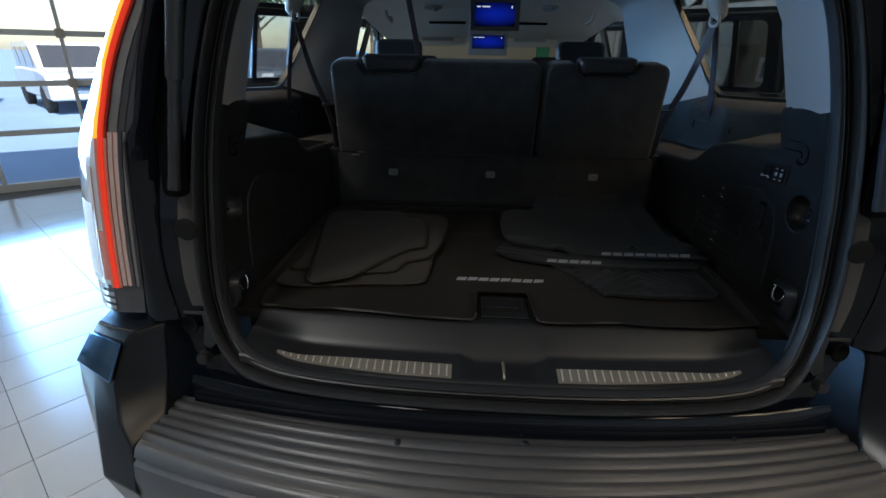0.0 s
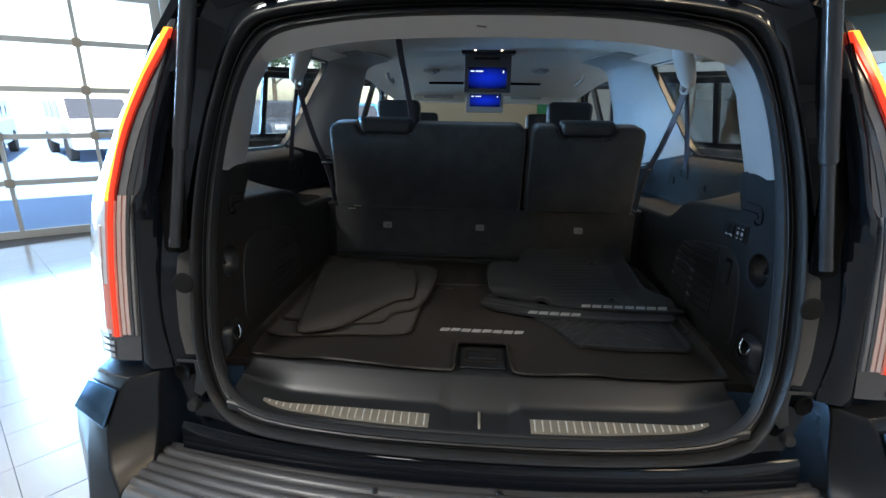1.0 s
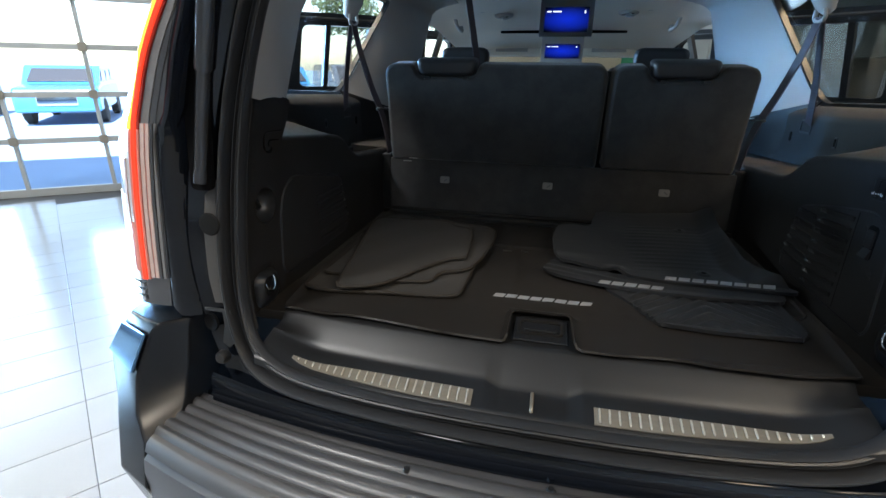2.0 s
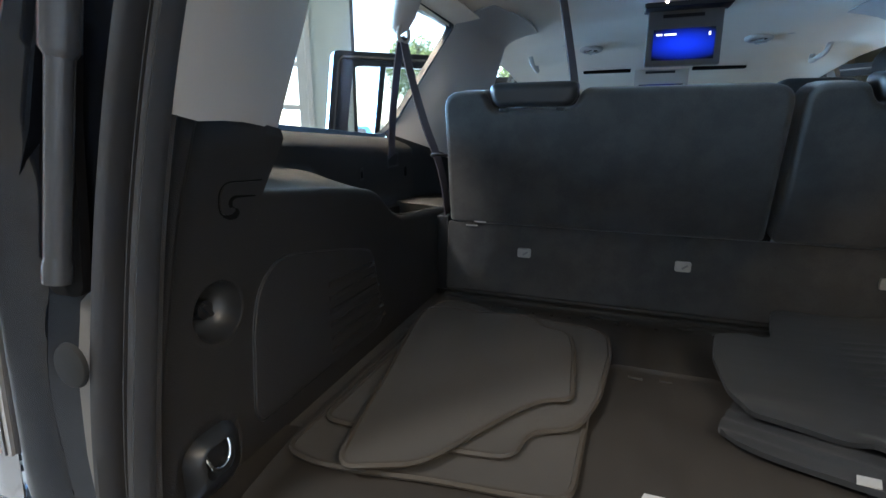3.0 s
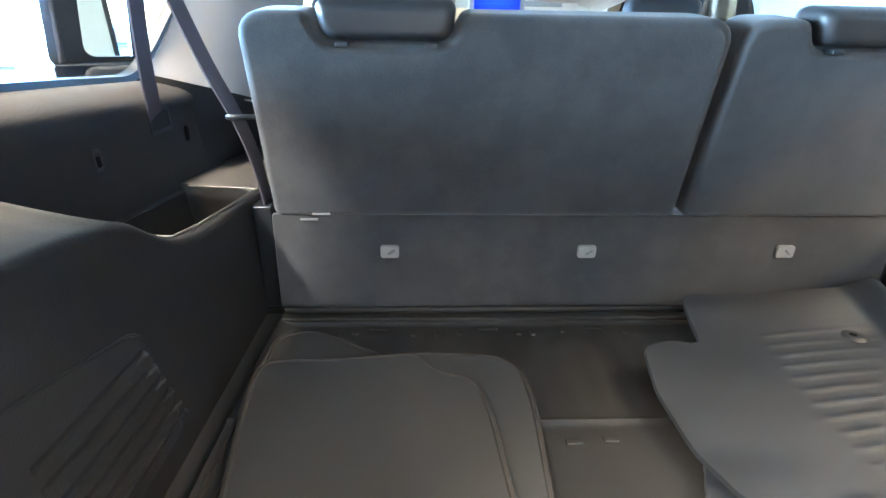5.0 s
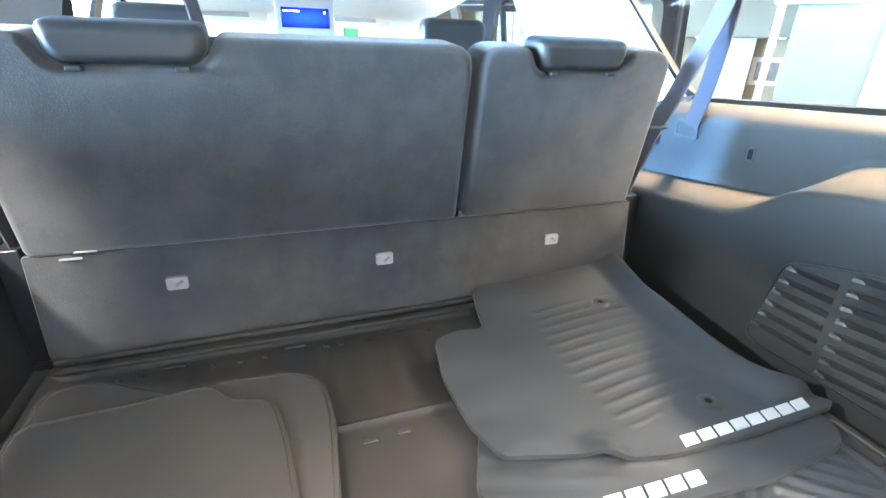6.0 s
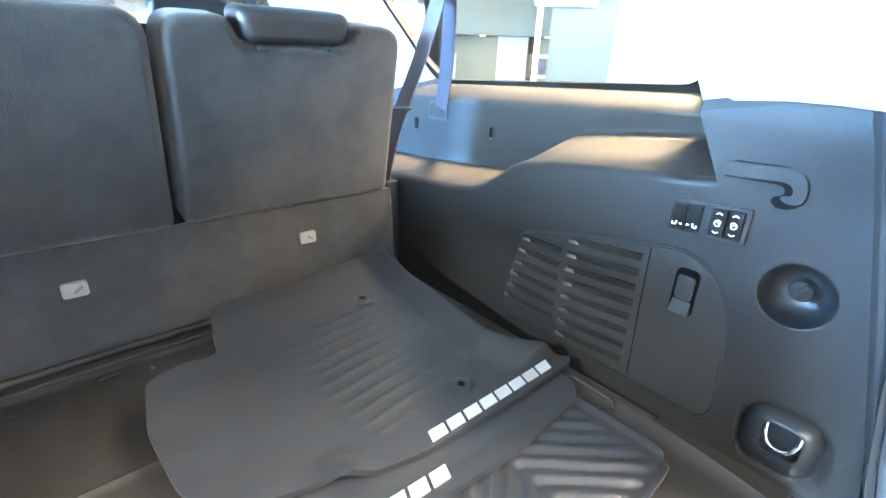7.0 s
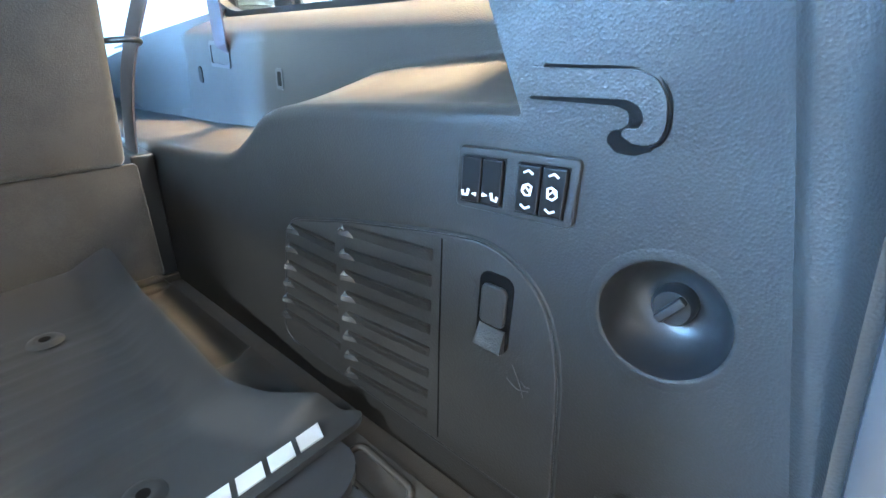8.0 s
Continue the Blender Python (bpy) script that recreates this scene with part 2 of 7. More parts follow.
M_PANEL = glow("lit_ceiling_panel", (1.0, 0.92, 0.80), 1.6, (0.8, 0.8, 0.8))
M_PIC = mat("grey_photo_print", (0.22, 0.225, 0.23), 0.5, 0, 0.7, 9, 40, 0.0)
M_FROST = mat("frosted_pale_glass", (0.16, 0.20, 0.205), 0.35, 0, 0.05, 1.0, 60, 0.0)
M_SOFFIT = mat("grey_green_soffit_paint", (0.25, 0.27, 0.245), 0.8, 0, 0.08, 1.5, 120, 0.05)
M_DOWNLIGHT = glow("lit_warm_downlight", (1.0, 0.82, 0.55), 1.2, (0.8, 0.8, 0.8))
M_GREEN = mat("green_paint", (0.05, 0.30, 0.14), 0.5, 0, 0.08, 4, 100, 0.0)
M_LEAF = mat("leaves", (0.07, 0.11, 0.035), 0.7, 0, 0.5, 1.5, 8, 0.3, 0.02)
M_BARK = mat("bark", (0.12, 0.09, 0.06), 0.9, 0, 0.3, 6, 40, 0.5, 0.01)

# ---- helpers ----
BASE = {}


def thing(name, loc, label, category, group=""):
    ob = new(name)
    ob.empty_display_size = 0.1
    ob.location = loc
    BASE[ob] = Vector(loc)
    return tagged(ob, label, category, group)


def finish(name, bm, material, shift, sharp=38):
    bmesh.ops.recalc_face_normals(bm, faces=bm.faces)
    if shift.length:
        bmesh.ops.translate(bm, verts=bm.verts, vec=-shift)
    me = bpy.data.meshes.new(name)
    bm.to_mesh(me)
    bm.free()
    me.materials.append(material)
    for p in me.polygons:
        p.use_smooth = True
    if 6 < len(me.polygons) < 2500:
        flat_normals(me, math.cos(radians(max(sharp, 46))))
    else:
        me.set_sharp_from_angle(angle=radians(sharp))
    return me


def flat_normals(me, limit):
    """Normals weighted by the faces' areas, so that broad faces stay flat between their rounded edges."""
    around_v = [[] for v in me.vertices]
    for p in me.polygons:
        n, a = p.normal.copy(), p.area
        for v in p.vertices:
            around_v[v].append((n, a))
    out = []
    for p in me.polygons:
        n = p.normal
        for v in p.vertices:
            t = Vector((0, 0, 0))
            for m, a in around_v[v]:
                if m.dot(n) > limit:
                    t += m * a
            out.append(t.normalized() if t.length > 1e-12 else n.copy())
    me.normals_split_custom_set(out)


def part(name, bm, material, parent, label="", sharp=38):
    """Links a bmesh, built in world places, as one mesh under a thing or a part."""
    ob = new(name, finish(name, bm, material, BASE[parent], sharp))
    ob.parent = parent
    BASE[ob] = BASE[parent]
    return tagged(ob, label)


def solo(name, bm, material, label, category="", group="", kind="", sharp=38):
    ob = new(name, finish(name, bm, material, Vector((0, 0, 0)), sharp))
    BASE[ob] = Vector((0, 0, 0))
    return tagged(ob, label, category, group, kind)


def V(*a):
    return Vector(a)


def box(bm, a, b, bevel=0.0, seg=2, m=None):
    """A box from corner a to corner b, with rounded edges."""
    a, b = Vector(a), Vector(b)
    r = bmesh.ops.create_cube(bm, size=1.0)
    vs = r["verts"]
    for v in vs:
        v.co = Vector([(a[i] + b[i]) / 2 + v.co[i] * abs(b[i] - a[i]) for i in range(3)])
    if bevel:
        es = list({e for v in vs for e in v.link_edges})
        r = bmesh.ops.bevel(bm, geom=es, offset=bevel, segments=seg, profile=0.5, affect="EDGES")
        vs = list({v for f in r["faces"] for v in f.verts} | {v for v in vs if v.is_valid})
    if m is not None:
        bmesh.ops.transform(bm, matrix=m, verts=vs)
    return vs


def loft(bm, loops, closed=True, cap=True):
    rows = [[bm.verts.new(p) for p in lp] for lp in loops]
    n = len(rows[0])
    for a, b in zip(rows, rows[1:]):
        for i in range(n if closed else n - 1):
            j = (i + 1) % n
            try:
                bm.faces.new((a[i], a[j], b[j], b[i]))
            except ValueError:
                pass
    if cap and closed:
        for r in (rows[0], rows[-1]):
            bm.faces.new(r)
    return rows


def tube(bm, pts, r, n=8, closed=False, flat=1.0):
    """A round bar along pts; r may be a list. flat squashes it along its second axis."""
    pts = [Vector(p) for p in pts]
    loops, up = [], None
    for i, p in enumerate(pts):
        if closed:
            d = pts[(i + 1) % len(pts)] - pts[i - 1]
        else:
            d = pts[min(i + 1, len(pts) - 1)] - pts[max(i - 1, 0)]
        d.normalize()
        if up is None:
            up = d.orthogonal()
        up = (up - d * up.dot(d)).normalized()
        side = d.cross(up)
        rad = r[i] if isinstance(r, (list, tuple)) else r
        loops.append([p + (up * math.cos(a) + side * math.sin(a) * flat) * rad for a in [2 * math.pi * k / n for k in range(n)]])
    if closed:
        loops.append(loops[0])
    rows = loft(bm, loops, True, not closed)
    if closed:
        bmesh.ops.remove_doubles(bm, verts=[v for row in rows for v in row], dist=1e-6)


def strap(bm, pts, wide, w, t=0.0015):
    """A flat band along pts; wide is the way of its width."""
    loops = []
    wide = Vector(wide).normalized()
    pts = [Vector(p) for p in pts]
    for i, p in enumerate(pts):
        d = (pts[min(i + 1, len(pts) - 1)] - pts[max(i - 1, 0)]).normalized()
        s = (wide - d * wide.dot(d)).normalized()
        k = d.cross(s)
        loops.append([p + s * w / 2 + k * t, p - s * w / 2 + k * t, p - s * w / 2 - k * t, p + s * w / 2 - k * t])
    loft(bm, loops)


def smooth_path(pts, n=8, closed=False):
    """A Catmull-Rom curve through pts."""
    pts = [Vector(p) for p in pts]
    out = []
    m = len(pts)
    for i in range(m if closed else m - 1):
        p1, p2 = pts[i], pts[(i + 1) % m]
        p0 = pts[i - 1] if closed or i > 0 else p1 * 2 - p2
        p3 = pts[(i + 2) % m] if closed or i + 2 < m else p2 * 2 - p1
        for k in range(n):
            t = k / n
            out.append(0.5 * ((2 * p1) + (p2 - p0) * t + (2 * p0 - 5 * p1 + 4 * p2 - p3) * t * t + (3 * p1 - p0 - 3 * p2 + p3) * t ** 3))
    if not closed:
        out.append(pts[-1])
    return out


def prism(bm, pts, vec, bevel=0.0, seg=2):
    """A plate: the outline pts pushed along vec."""
    vec = Vector(vec)
    a = [bm.verts.new(Vector(p)) for p in pts]
    b = [bm.verts.new(Vector(p) + vec) for p in pts]
    n = len(a)
    bm.faces.new(a)
    bm.faces.new(list(reversed(b)))
    for i in range(n):
        bm.faces.new((a[i], b[i], b[(i + 1) % n], a[(i + 1) % n]))
    vs = a + b
    if bevel:
        bmesh.ops.recalc_face_normals(bm, faces=list({f for v in vs for f in v.link_faces}))
        es = [e for e in {e for v in vs for e in v.link_edges} if e.calc_face_angle(0) > 0.6]
        bmesh.ops.bevel(bm, geom=es, offset=bevel, segments=seg, profile=0.5, affect="EDGES", clamp_overlap=True)
    return vs


def rr(w, h, r, n=4):
    """A rounded rectangle round the origin, as (a, b) pairs."""
    out = []
    for cx, cy, a0 in ((w / 2 - r, h / 2 - r, 0), (-w / 2 + r, h / 2 - r, 90), (-w / 2 + r, -h / 2 + r, 180), (w / 2 - r, -h / 2 + r, 270)):
        for k in range(n + 1):
            a = radians(a0 + 90 * k / n)
            out.append((cx + r * math.cos(a), cy + r * math.sin(a)))
    return out


def round_poly(pts, r, n=4):
    """Rounds the corners of a 2D outline."""
    out = []
    m = len(pts)
    for i in range(m):
        p, a, b = Vector(pts[i]), Vector(pts[i - 1]), Vector(pts[(i + 1) % m])
        ra = min(r[i] if isinstance(r, list) else r, (a - p).length * 0.45, (b - p).length * 0.45)
        s, e = p + (a - p).normalized() * ra, p + (b - p).normalized() * ra
        for k in range(n + 1):
            t = k / n
            out.append(tuple(s * (1 - t) ** 2 + p * 2 * t * (1 - t) + e * t * t))
    return out


def frame_ring(bm, outer, inner, vec):
    """A flat frame between two outlines of as many points, pushed along vec."""
    vec = Vector(vec)
    rows = [[bm.verts.new(Vector(p)) for p in lp] for lp in (outer, inner)]
    rows += [[bm.verts.new(Vector(p) + vec) for p in lp] for lp in (inner, outer)]
    n = len(outer)
    for k in range(4):
        a, b = rows[k], rows[(k + 1) % 4]
        for i in range(n):
            j = (i + 1) % n
            bm.faces.new((a[i], a[j], b[j], b[i]))


def lathe(bm, profile, origin, axis, n=24, cap=True):
    """Turns (radius, height) pairs about the axis through origin."""
    axis = Vector(axis).normalized()
    e1 = axis.orthogonal().normalized()
    e2 = axis.cross(e1)
    loops = [[Vector(origin) + axis * h + (e1 * math.cos(a) + e2 * math.sin(a)) * r for a in [2 * math.pi * k / n for k in range(n)]] for r, h in profile]
    loft(bm, loops, True, cap)


def grid(bm, rows, thick=0.0):
    """A sheet through rows of points; thick gives it a back."""
    vs = [[bm.verts.new(p) for p in r] for r in rows]
    fs = []
    for a, b in zip(vs, vs[1:]):
        for i in range(len(a) - 1):
            try:
                fs.append(bm.faces.new((a[i], a[i + 1], b[i + 1], b[i])))
            except ValueError:
                pass
    if thick:
        bmesh.ops.recalc_face_normals(bm, faces=fs)
        bmesh.ops.solidify(bm, geom=fs, thickness=thick)
    return vs


def cut_sheet(bm, outline, dx, dy, height, thick):
    """A sheet of an outline (x, y), cut into small faces, lifted to height(x, y), with a thickness."""
    f = bm.faces.new([bm.verts.new((x, y, 0)) for x, y in outline])
    xs, ys = [p[0] for p in outline], [p[1] for p in outline]
    for lo, hi, step, no in ((min(xs), max(xs), dx, (1, 0, 0)), (min(ys), max(ys), dy, (0, 1, 0))):
        k = lo + step
        while k < hi - step * 0.3:
            bmesh.ops.bisect_plane(bm, geom=bm.verts[:] + bm.edges[:] + bm.faces[:], plane_co=Vector(no) * k, plane_no=no, dist=1e-5)
            k += step
    for v in bm.verts:
        v.co.z = height(v.co.x, v.co.y)
    bmesh.ops.recalc_face_normals(bm, faces=bm.faces)
    if sum(f.normal.z for f in bm.faces) < 0:
        bmesh.ops.reverse_faces(bm, faces=bm.faces[:])
    top = bm.faces[:]
    bmesh.ops.solidify(bm, geom=top, thickness=thick)


def step_(a, b, x):
    t = min(1, max(0, (x - a) / (b - a)))
    return t * t * (3 - 2 * t)


def lerp(table, x):
    """Straight lines through (x, value) pairs."""
    if x <= table[0][0]:
        return table[0][1]
    for (x0, v0), (x1, v1) in zip(table, table[1:]):
        if x <= x1:
            return v0 + (v1 - v0) * (x - x0) / (x1 - x0)
    return table[-1][1]


# ---- the showroom ----
NW, UR, UL, NB, HC = 6.04, 6.5, -11.5, -8.0, 4.2


def wall_box(bm, u0, u1, n0, n1, z0, z1):
    """A block of wall along the showroom's axes."""
    base = [W(u0, n0, z0), W(u1, n0, z0), W(u1, n1, z0), W(u0, n1, z0)]
    prism(bm, base, (0, 0, z1 - z0))


bm = bmesh.new()
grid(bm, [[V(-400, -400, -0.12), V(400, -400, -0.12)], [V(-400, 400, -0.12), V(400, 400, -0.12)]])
solo("ground", bm, M_SKYASPHALT, "asphalt car park outside the showroom with sky blue in its colour", "ground", kind="structure")
bm = bmesh.new()
wall_box(bm, UL, UR, NB, NW + 0.1, -0.12, -0.004)
floor = solo("floor", bm, M_GROUT, "grouted showroom floor under the pale tiles", "floor", kind="structure")
bm = bmesh.new()
wall_box(bm, UL - 0.2, UR + 4.2, NB - 0.2, NW + 0.2, HC, HC + 0.15)
solo("ceiling", bm, M_CEIL, "off-white showroom ceiling", "ceiling", kind="structure")

D1, D2, SF = (-5.15, -0.12), (-10.7, -5.66), (0.42, 3.15)
bm = bmesh.new()
for u0, u1, z0, z1 in ((UL, D2[0], 0, HC), (D2[1], D1[0], 0, HC), (D1[1], SF[0], 0, HC), (D2[0], D2[1], 3.1, HC), (D1[0], D1[1], 3.1, HC), (SF[0], SF[1], 3.0, HC)):
    wall_box(bm, u0, u1, NW, NW + 0.2, z0, z1)
solo("wall_north", bm, M_DOORWALL, "pale grey-green wall between the glazed garage doors", "wall", kind="structure")
bm = bmesh.new()
wall_box(bm, SF[1], UR, NW, NW + 0.2, 0, HC)
solo("wall_beige", bm, M_BEIGE, "beige painted wall in front of the car", "wall", kind="structure")
bm = bmesh.new()
wall_box(bm, UL - 0.2, UL, NB, NW + 0.2, 0, HC)
solo("wall_west", bm, M_WALL, "plain white showroom wall", "wall", kind="structure")
bm = bmesh.new()
wall_box(bm, UL - 0.2, UR + 4.2, NB - 0.2, NB, 0, HC)
solo("wall_south", bm, M_WALL, "plain white showroom wall behind the car", "wall", kind="structure")
bm = bmesh.new()
wall_box(bm, UR, UR + 0.15, NB, -0.60, 0, HC)
wall_box(bm, UR, UR + 0.15, -0.60, NW + 0.2, 2.75, HC)
wall_box(bm, UR, UR + 0.15, 4.9, NW + 0.2, 0, 2.75)
solo("wall_east", bm, M_WALL, "white showroom wall beside a glazed office", "wall", kind="structure")
bm = bmesh.new()
wall_box(bm, UR + 3.0, UR + 3.2, NB, NW + 0.2, 0, HC)
wall_box(bm, UR + 0.15, UR + 3.0, NW, NW + 0.2, 0, HC)
solo("wall_office", bm, M_TAN, "tan office wall behind the glass partition", "wall", kind="structure")
bm = bmesh.new()
wall_box(bm, UR + 0.15, UR + 3.0, NB, NW, -0.12, 0.0)
solo("floor_office", bm, M_GROUT, "grey office floor", "floor", kind="structure")


def garage_door(u0, u1, label):
    d = thing("garage_door", W((u0 + u1) / 2, NW + 0.1, 0), label, "garage door", "glazed garage doors")
    tagged(d, kind="structure")
    n = 6
    w = (u1 - u0) / n
    zs = [0.0, 0.62, 1.115, 1.61, 2.105, 2.60, 3.1]
    for k in range(n + 1):
        bm = bmesh.new()
        hw = 0.05 if k in (0, n) else 0.018
        uu = u0 + k * w + (hw if k == 0 else -hw if k == n else 0)
        wall_box(bm, uu - hw, uu + hw, NW + 0.07, NW + 0.12, 0.0, 3.1)
        part("mullion", bm, M_ALU, d)
    for i, z in enumerate(zs):
        bm = bmesh.new()
        h0, h1 = (0.0, 0.085) if i == 0 else (z - 0.028, z + 0.028)
        wall_box(bm, u0, u1, NW + 0.065, NW + 0.125, h0, h1)
        part("rail", bm, M_ALU, d)
        if 0 < i < 6:
            for k in range(1, n):
                bm = bmesh.new()
                uu = u0 + k * w
                wall_box(bm, uu - 0.04, uu + 0.04, NW + 0.05, NW + 0.065, z - 0.045, z + 0.045)
                part("hinge_plate", bm, M_STEEL, d)
    for i in range(6):
        for k in range(n):
            bm = bmesh.new()
            wall_box(bm, u0 + k * w + 0.02, u0 + (k + 1) * w - 0.02, NW + 0.09, NW + 0.096, zs[i] + (0.085 if i == 0 else 0.03), zs[i + 1] - 0.03)
            part("pane", bm, M_CLEARGLASS, d).visible_shadow = False
    for uu in (u0 - 0.06, u1 + 0.0):
        bm = bmesh.new()
        wall_box(bm, uu, uu + 0.06, NW - 0.05, NW - 0.002, 0, 3.1)
        part("track", bm, M_ALU, d)


garage_door(*D1, "closed glazed garage door with an aluminium grid")
garage_door(*D2, "closed glazed garage door with an aluminium grid")

sf = thing("window_1", W(2.05, NW + 0.1, 0), "tall shop-front window in a dark frame", "window")
tagged(sf, kind="structure")
for u0, u1, z0, z1 in ((0.42, 0.47, 0, 3.0), (3.1, 3.15, 0, 3.0), (1.77, 1.82, 0, 3.0), (0.47, 3.1, 2.95, 3.0), (0.47, 3.1, 0, 0.06)):
    bm = bmesh.new()
    wall_box(bm, u0, u1, NW + 0.06, NW + 0.13, z0, z1)
    part("window_frame", bm, M_SMOOTHP, sf)
for u0, u1 in ((0.47, 1.77), (1.82, 3.1)):
    bm = bmesh.new()
    wall_box(bm, u0, u1, NW + 0.09, NW + 0.096, 0.06, 2.95)
    part("pane", bm, M_CLEARGLASS, sf).visible_shadow = False

gp = thing("glass_partition", W(UR + 0.07, 2.0, 0), "glazed office partition with slim white posts", "partition")
tagged(gp, kind="structure")
for n in (0.30, 1.9, 3.48, 4.86):
    bm = bmesh.new()
    wall_box(bm, UR + 0.04, UR + 0.11, n - 0.035, n + 0.035, 0, 2.75)
    part("post", bm, M_WALL, gp)
for z0, z1 in ((2.04, 2.16), (0, 0.1)):
    bm = bmesh.new()
    wall_box(bm, UR + 0.045, UR + 0.105, -0.6, 4.9, z0, z1)
    part("rail", bm, M_WALL, gp)
for n0, n1 in ((0.335, 1.865), (1.935, 3.445), (3.515, 4.825)):
    bm = bmesh.new()
    wall_box(bm, UR + 0.07, UR + 0.078, n0, n1, 0.1, 2.04)
    part("pane", bm, M_CLEARGLASS, gp).visible_shadow = False
bm = bmesh.new()
wall_box(bm, UR + 0.07, UR + 0.082, -0.6, 0.150, 0.1, 2.04)
part("frosted_pane", bm, M_FROST, gp, "pale blue-green frosted pane")
bm = bmesh.new()
wall_box(bm, UR + 0.07, UR + 0.078, 0.154, 0.265, 0.1, 2.04)
part("pane", bm, M_CLEARGLASS, gp).visible_shadow = False
bm = bmesh.new()
wall_box(bm, UR + 0.0, UR + 0.04, -0.36, 0.37, 1.955, 2.035)
part("header_box", bm, M_WALL, gp, "white closer box over the frosted pane")
bm = bmesh.new()
wall_box(bm, UR + 2.45, UR + 2.998, -0.6, NW, 1.70, 2.9)
solo("soffit_office", bm, M_SOFFIT, "grey-green lowered soffit along the office wall", "soffit", kind="structure")
bm = bmesh.new()
wall_box(bm, UR + 2.70, UR + 2.996, 0.55, 1.08, 0.0, 1.699)
solo("column_office", bm, M_WALL, "white square column at the office wall", "column", kind="structure")
for n in (0.22, 1.35, 2.35):
    dl = thing("downlight", W(UR + 2.55, n, 1.69), "small warm lit downlight under the soffit", "downlight", "office downlights")
    bm = bmesh.new()
    lathe(bm, [(0.001, 0.010), (0.030, 0.010), (0.040, 0.004), (0.042, 0.0)], W(UR + 2.55, n, 1.699), (0, 0, -1), 16)
    part("lens", bm, M_DOWNLIGHT, dl)


def picture(n0, n1, z0, z1):
    p = thing("picture", W(UR + 2.98, (n0 + n1) / 2, z0), "framed grey photograph with a white mount on the tan wall", "picture", "pictures on the office wall")
    uo = UR + 2.99
    for nm, m_, i0, dep in (("frame", M_WALL, 0.0, 0.03), ("print", M_PIC, 0.07, 0.034)):
        bm = bmesh.new()
        wall_box(bm, uo - dep, uo, n0 + i0, n1 - i0, z0 + i0, z1 - i0)
        part(nm, bm, m_, p)


picture(0.09, 0.54, 1.01, 1.43)
picture(1.88, 2.36, 0.95, 1.39)
picture(3.4, 3.9, 1.08, 1.50)

for n, z in ((-0.79, 1.72),):
    s = thing("wall_notice", W(UR, n, z), "small white printed notice on the wall", "notice")
    bm = bmesh.new()
    wall_box(bm, UR - 0.008, UR - 0.002, n - 0.14, n + 0.14, z - 0.18, z + 0.18)
    part("sheet", bm, M_WHITE, s)
    for k in range(5):
        bm = bmesh.new()
        wall_box(bm, UR - 0.011, UR - 0.008, n - 0.10, n + 0.10 - 0.03 * (k % 2), z + 0.10 - 0.06 * k, z + 0.110 - 0.06 * k)
        part("print_bar", bm, M_ALU, s)

s = thing("green_board", W(6.0, NW - 0.02, 1.5), "small plain green board on the beige wall", "board")
bm = bmesh.new()
wall_box(bm, 5.86, 6.16, NW - 0.03, NW - 0.004, 1.38, 1.72)
part("panel", bm, M_GREEN, s)

# diffusers and frames for the added lamps, out of view overhead
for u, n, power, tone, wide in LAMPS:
    c = thing("added_ceiling_light", W(u, n, HC - 0.06), "added unseen lit ceiling panel in a white frame", "ceiling light", "showroom ceiling lights")
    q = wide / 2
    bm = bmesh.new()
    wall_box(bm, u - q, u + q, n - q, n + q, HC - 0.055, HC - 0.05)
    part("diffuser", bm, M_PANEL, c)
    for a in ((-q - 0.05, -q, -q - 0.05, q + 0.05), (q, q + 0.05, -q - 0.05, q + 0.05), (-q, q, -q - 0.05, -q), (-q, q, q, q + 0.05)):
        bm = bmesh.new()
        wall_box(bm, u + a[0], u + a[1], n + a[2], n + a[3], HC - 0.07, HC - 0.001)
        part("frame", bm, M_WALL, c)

# ---- the car ----
suv = thing("suv", (0, 2.7, 0), "long black SUV with tailgate and doors open on pale tiles", "car")

# the tailgate opening's edge, one half from the sill to the roof: place, and the outer edge of the body frame
EDGE = [((0, -0.062, 0.795), (0, -0.080, 0.668)), ((0.18, -0.059, 0.795), (0.18, -0.077, 0.668)), ((0.34, -0.050, 0.797), (0.36, -0.064, 0.668)),
        ((0.48, -0.034, 0.802), (0.54, -0.042, 0.670)), ((0.562, -0.016, 0.818), (0.66, -0.016, 0.682)), ((0.612, 0.006, 0.850), (0.718, 0.006, 0.735)),
        ((0.638, 0.028, 0.90), (0.758, 0.016, 0.85)), ((0.652, 0.047, 0.97), (0.777, 0.021, 0.97)), ((0.653, 0.067, 1.08), (0.774, 0.021, 1.08)),
        ((0.645, 0.088, 1.22), (0.758, 0.040, 1.22)), ((0.628, 0.104, 1.34), (0.734, 0.053, 1.34)), ((0.600, 0.114, 1.45), (0.702, 0.068, 1.46)),
        ((0.563, 0.120, 1.55), (0.669, 0.086, 1.57)), ((0.515, 0.120, 1.622), (0.628, 0.085, 1.69)), ((0.45, 0.110, 1.660), (0.56, 0.10, 1.755)),
        ((0.30, 0.104, 1.682), (0.32, 0.10, 1.785)), ((0.15, 0.100, 1.690), (0.16, 0.10, 1.79)), ((0, 0.100, 1.692), (0, 0.10, 1.792))]


def around(k, out=0.0, back=0.0):
    """The whole loop of the opening's edge moved outwards by out (as a share towards the frame's outer edge) and back towards the tailgate."""
    half = [Vector(a).lerp(Vector(b), out) + Vector((0, -back, 0)) for a, b in EDGE]
    full = half + [Vector((-p.x, p.y, p.z)) for p in half[-2:0:-1]]
    return smooth_path(full, k, True)


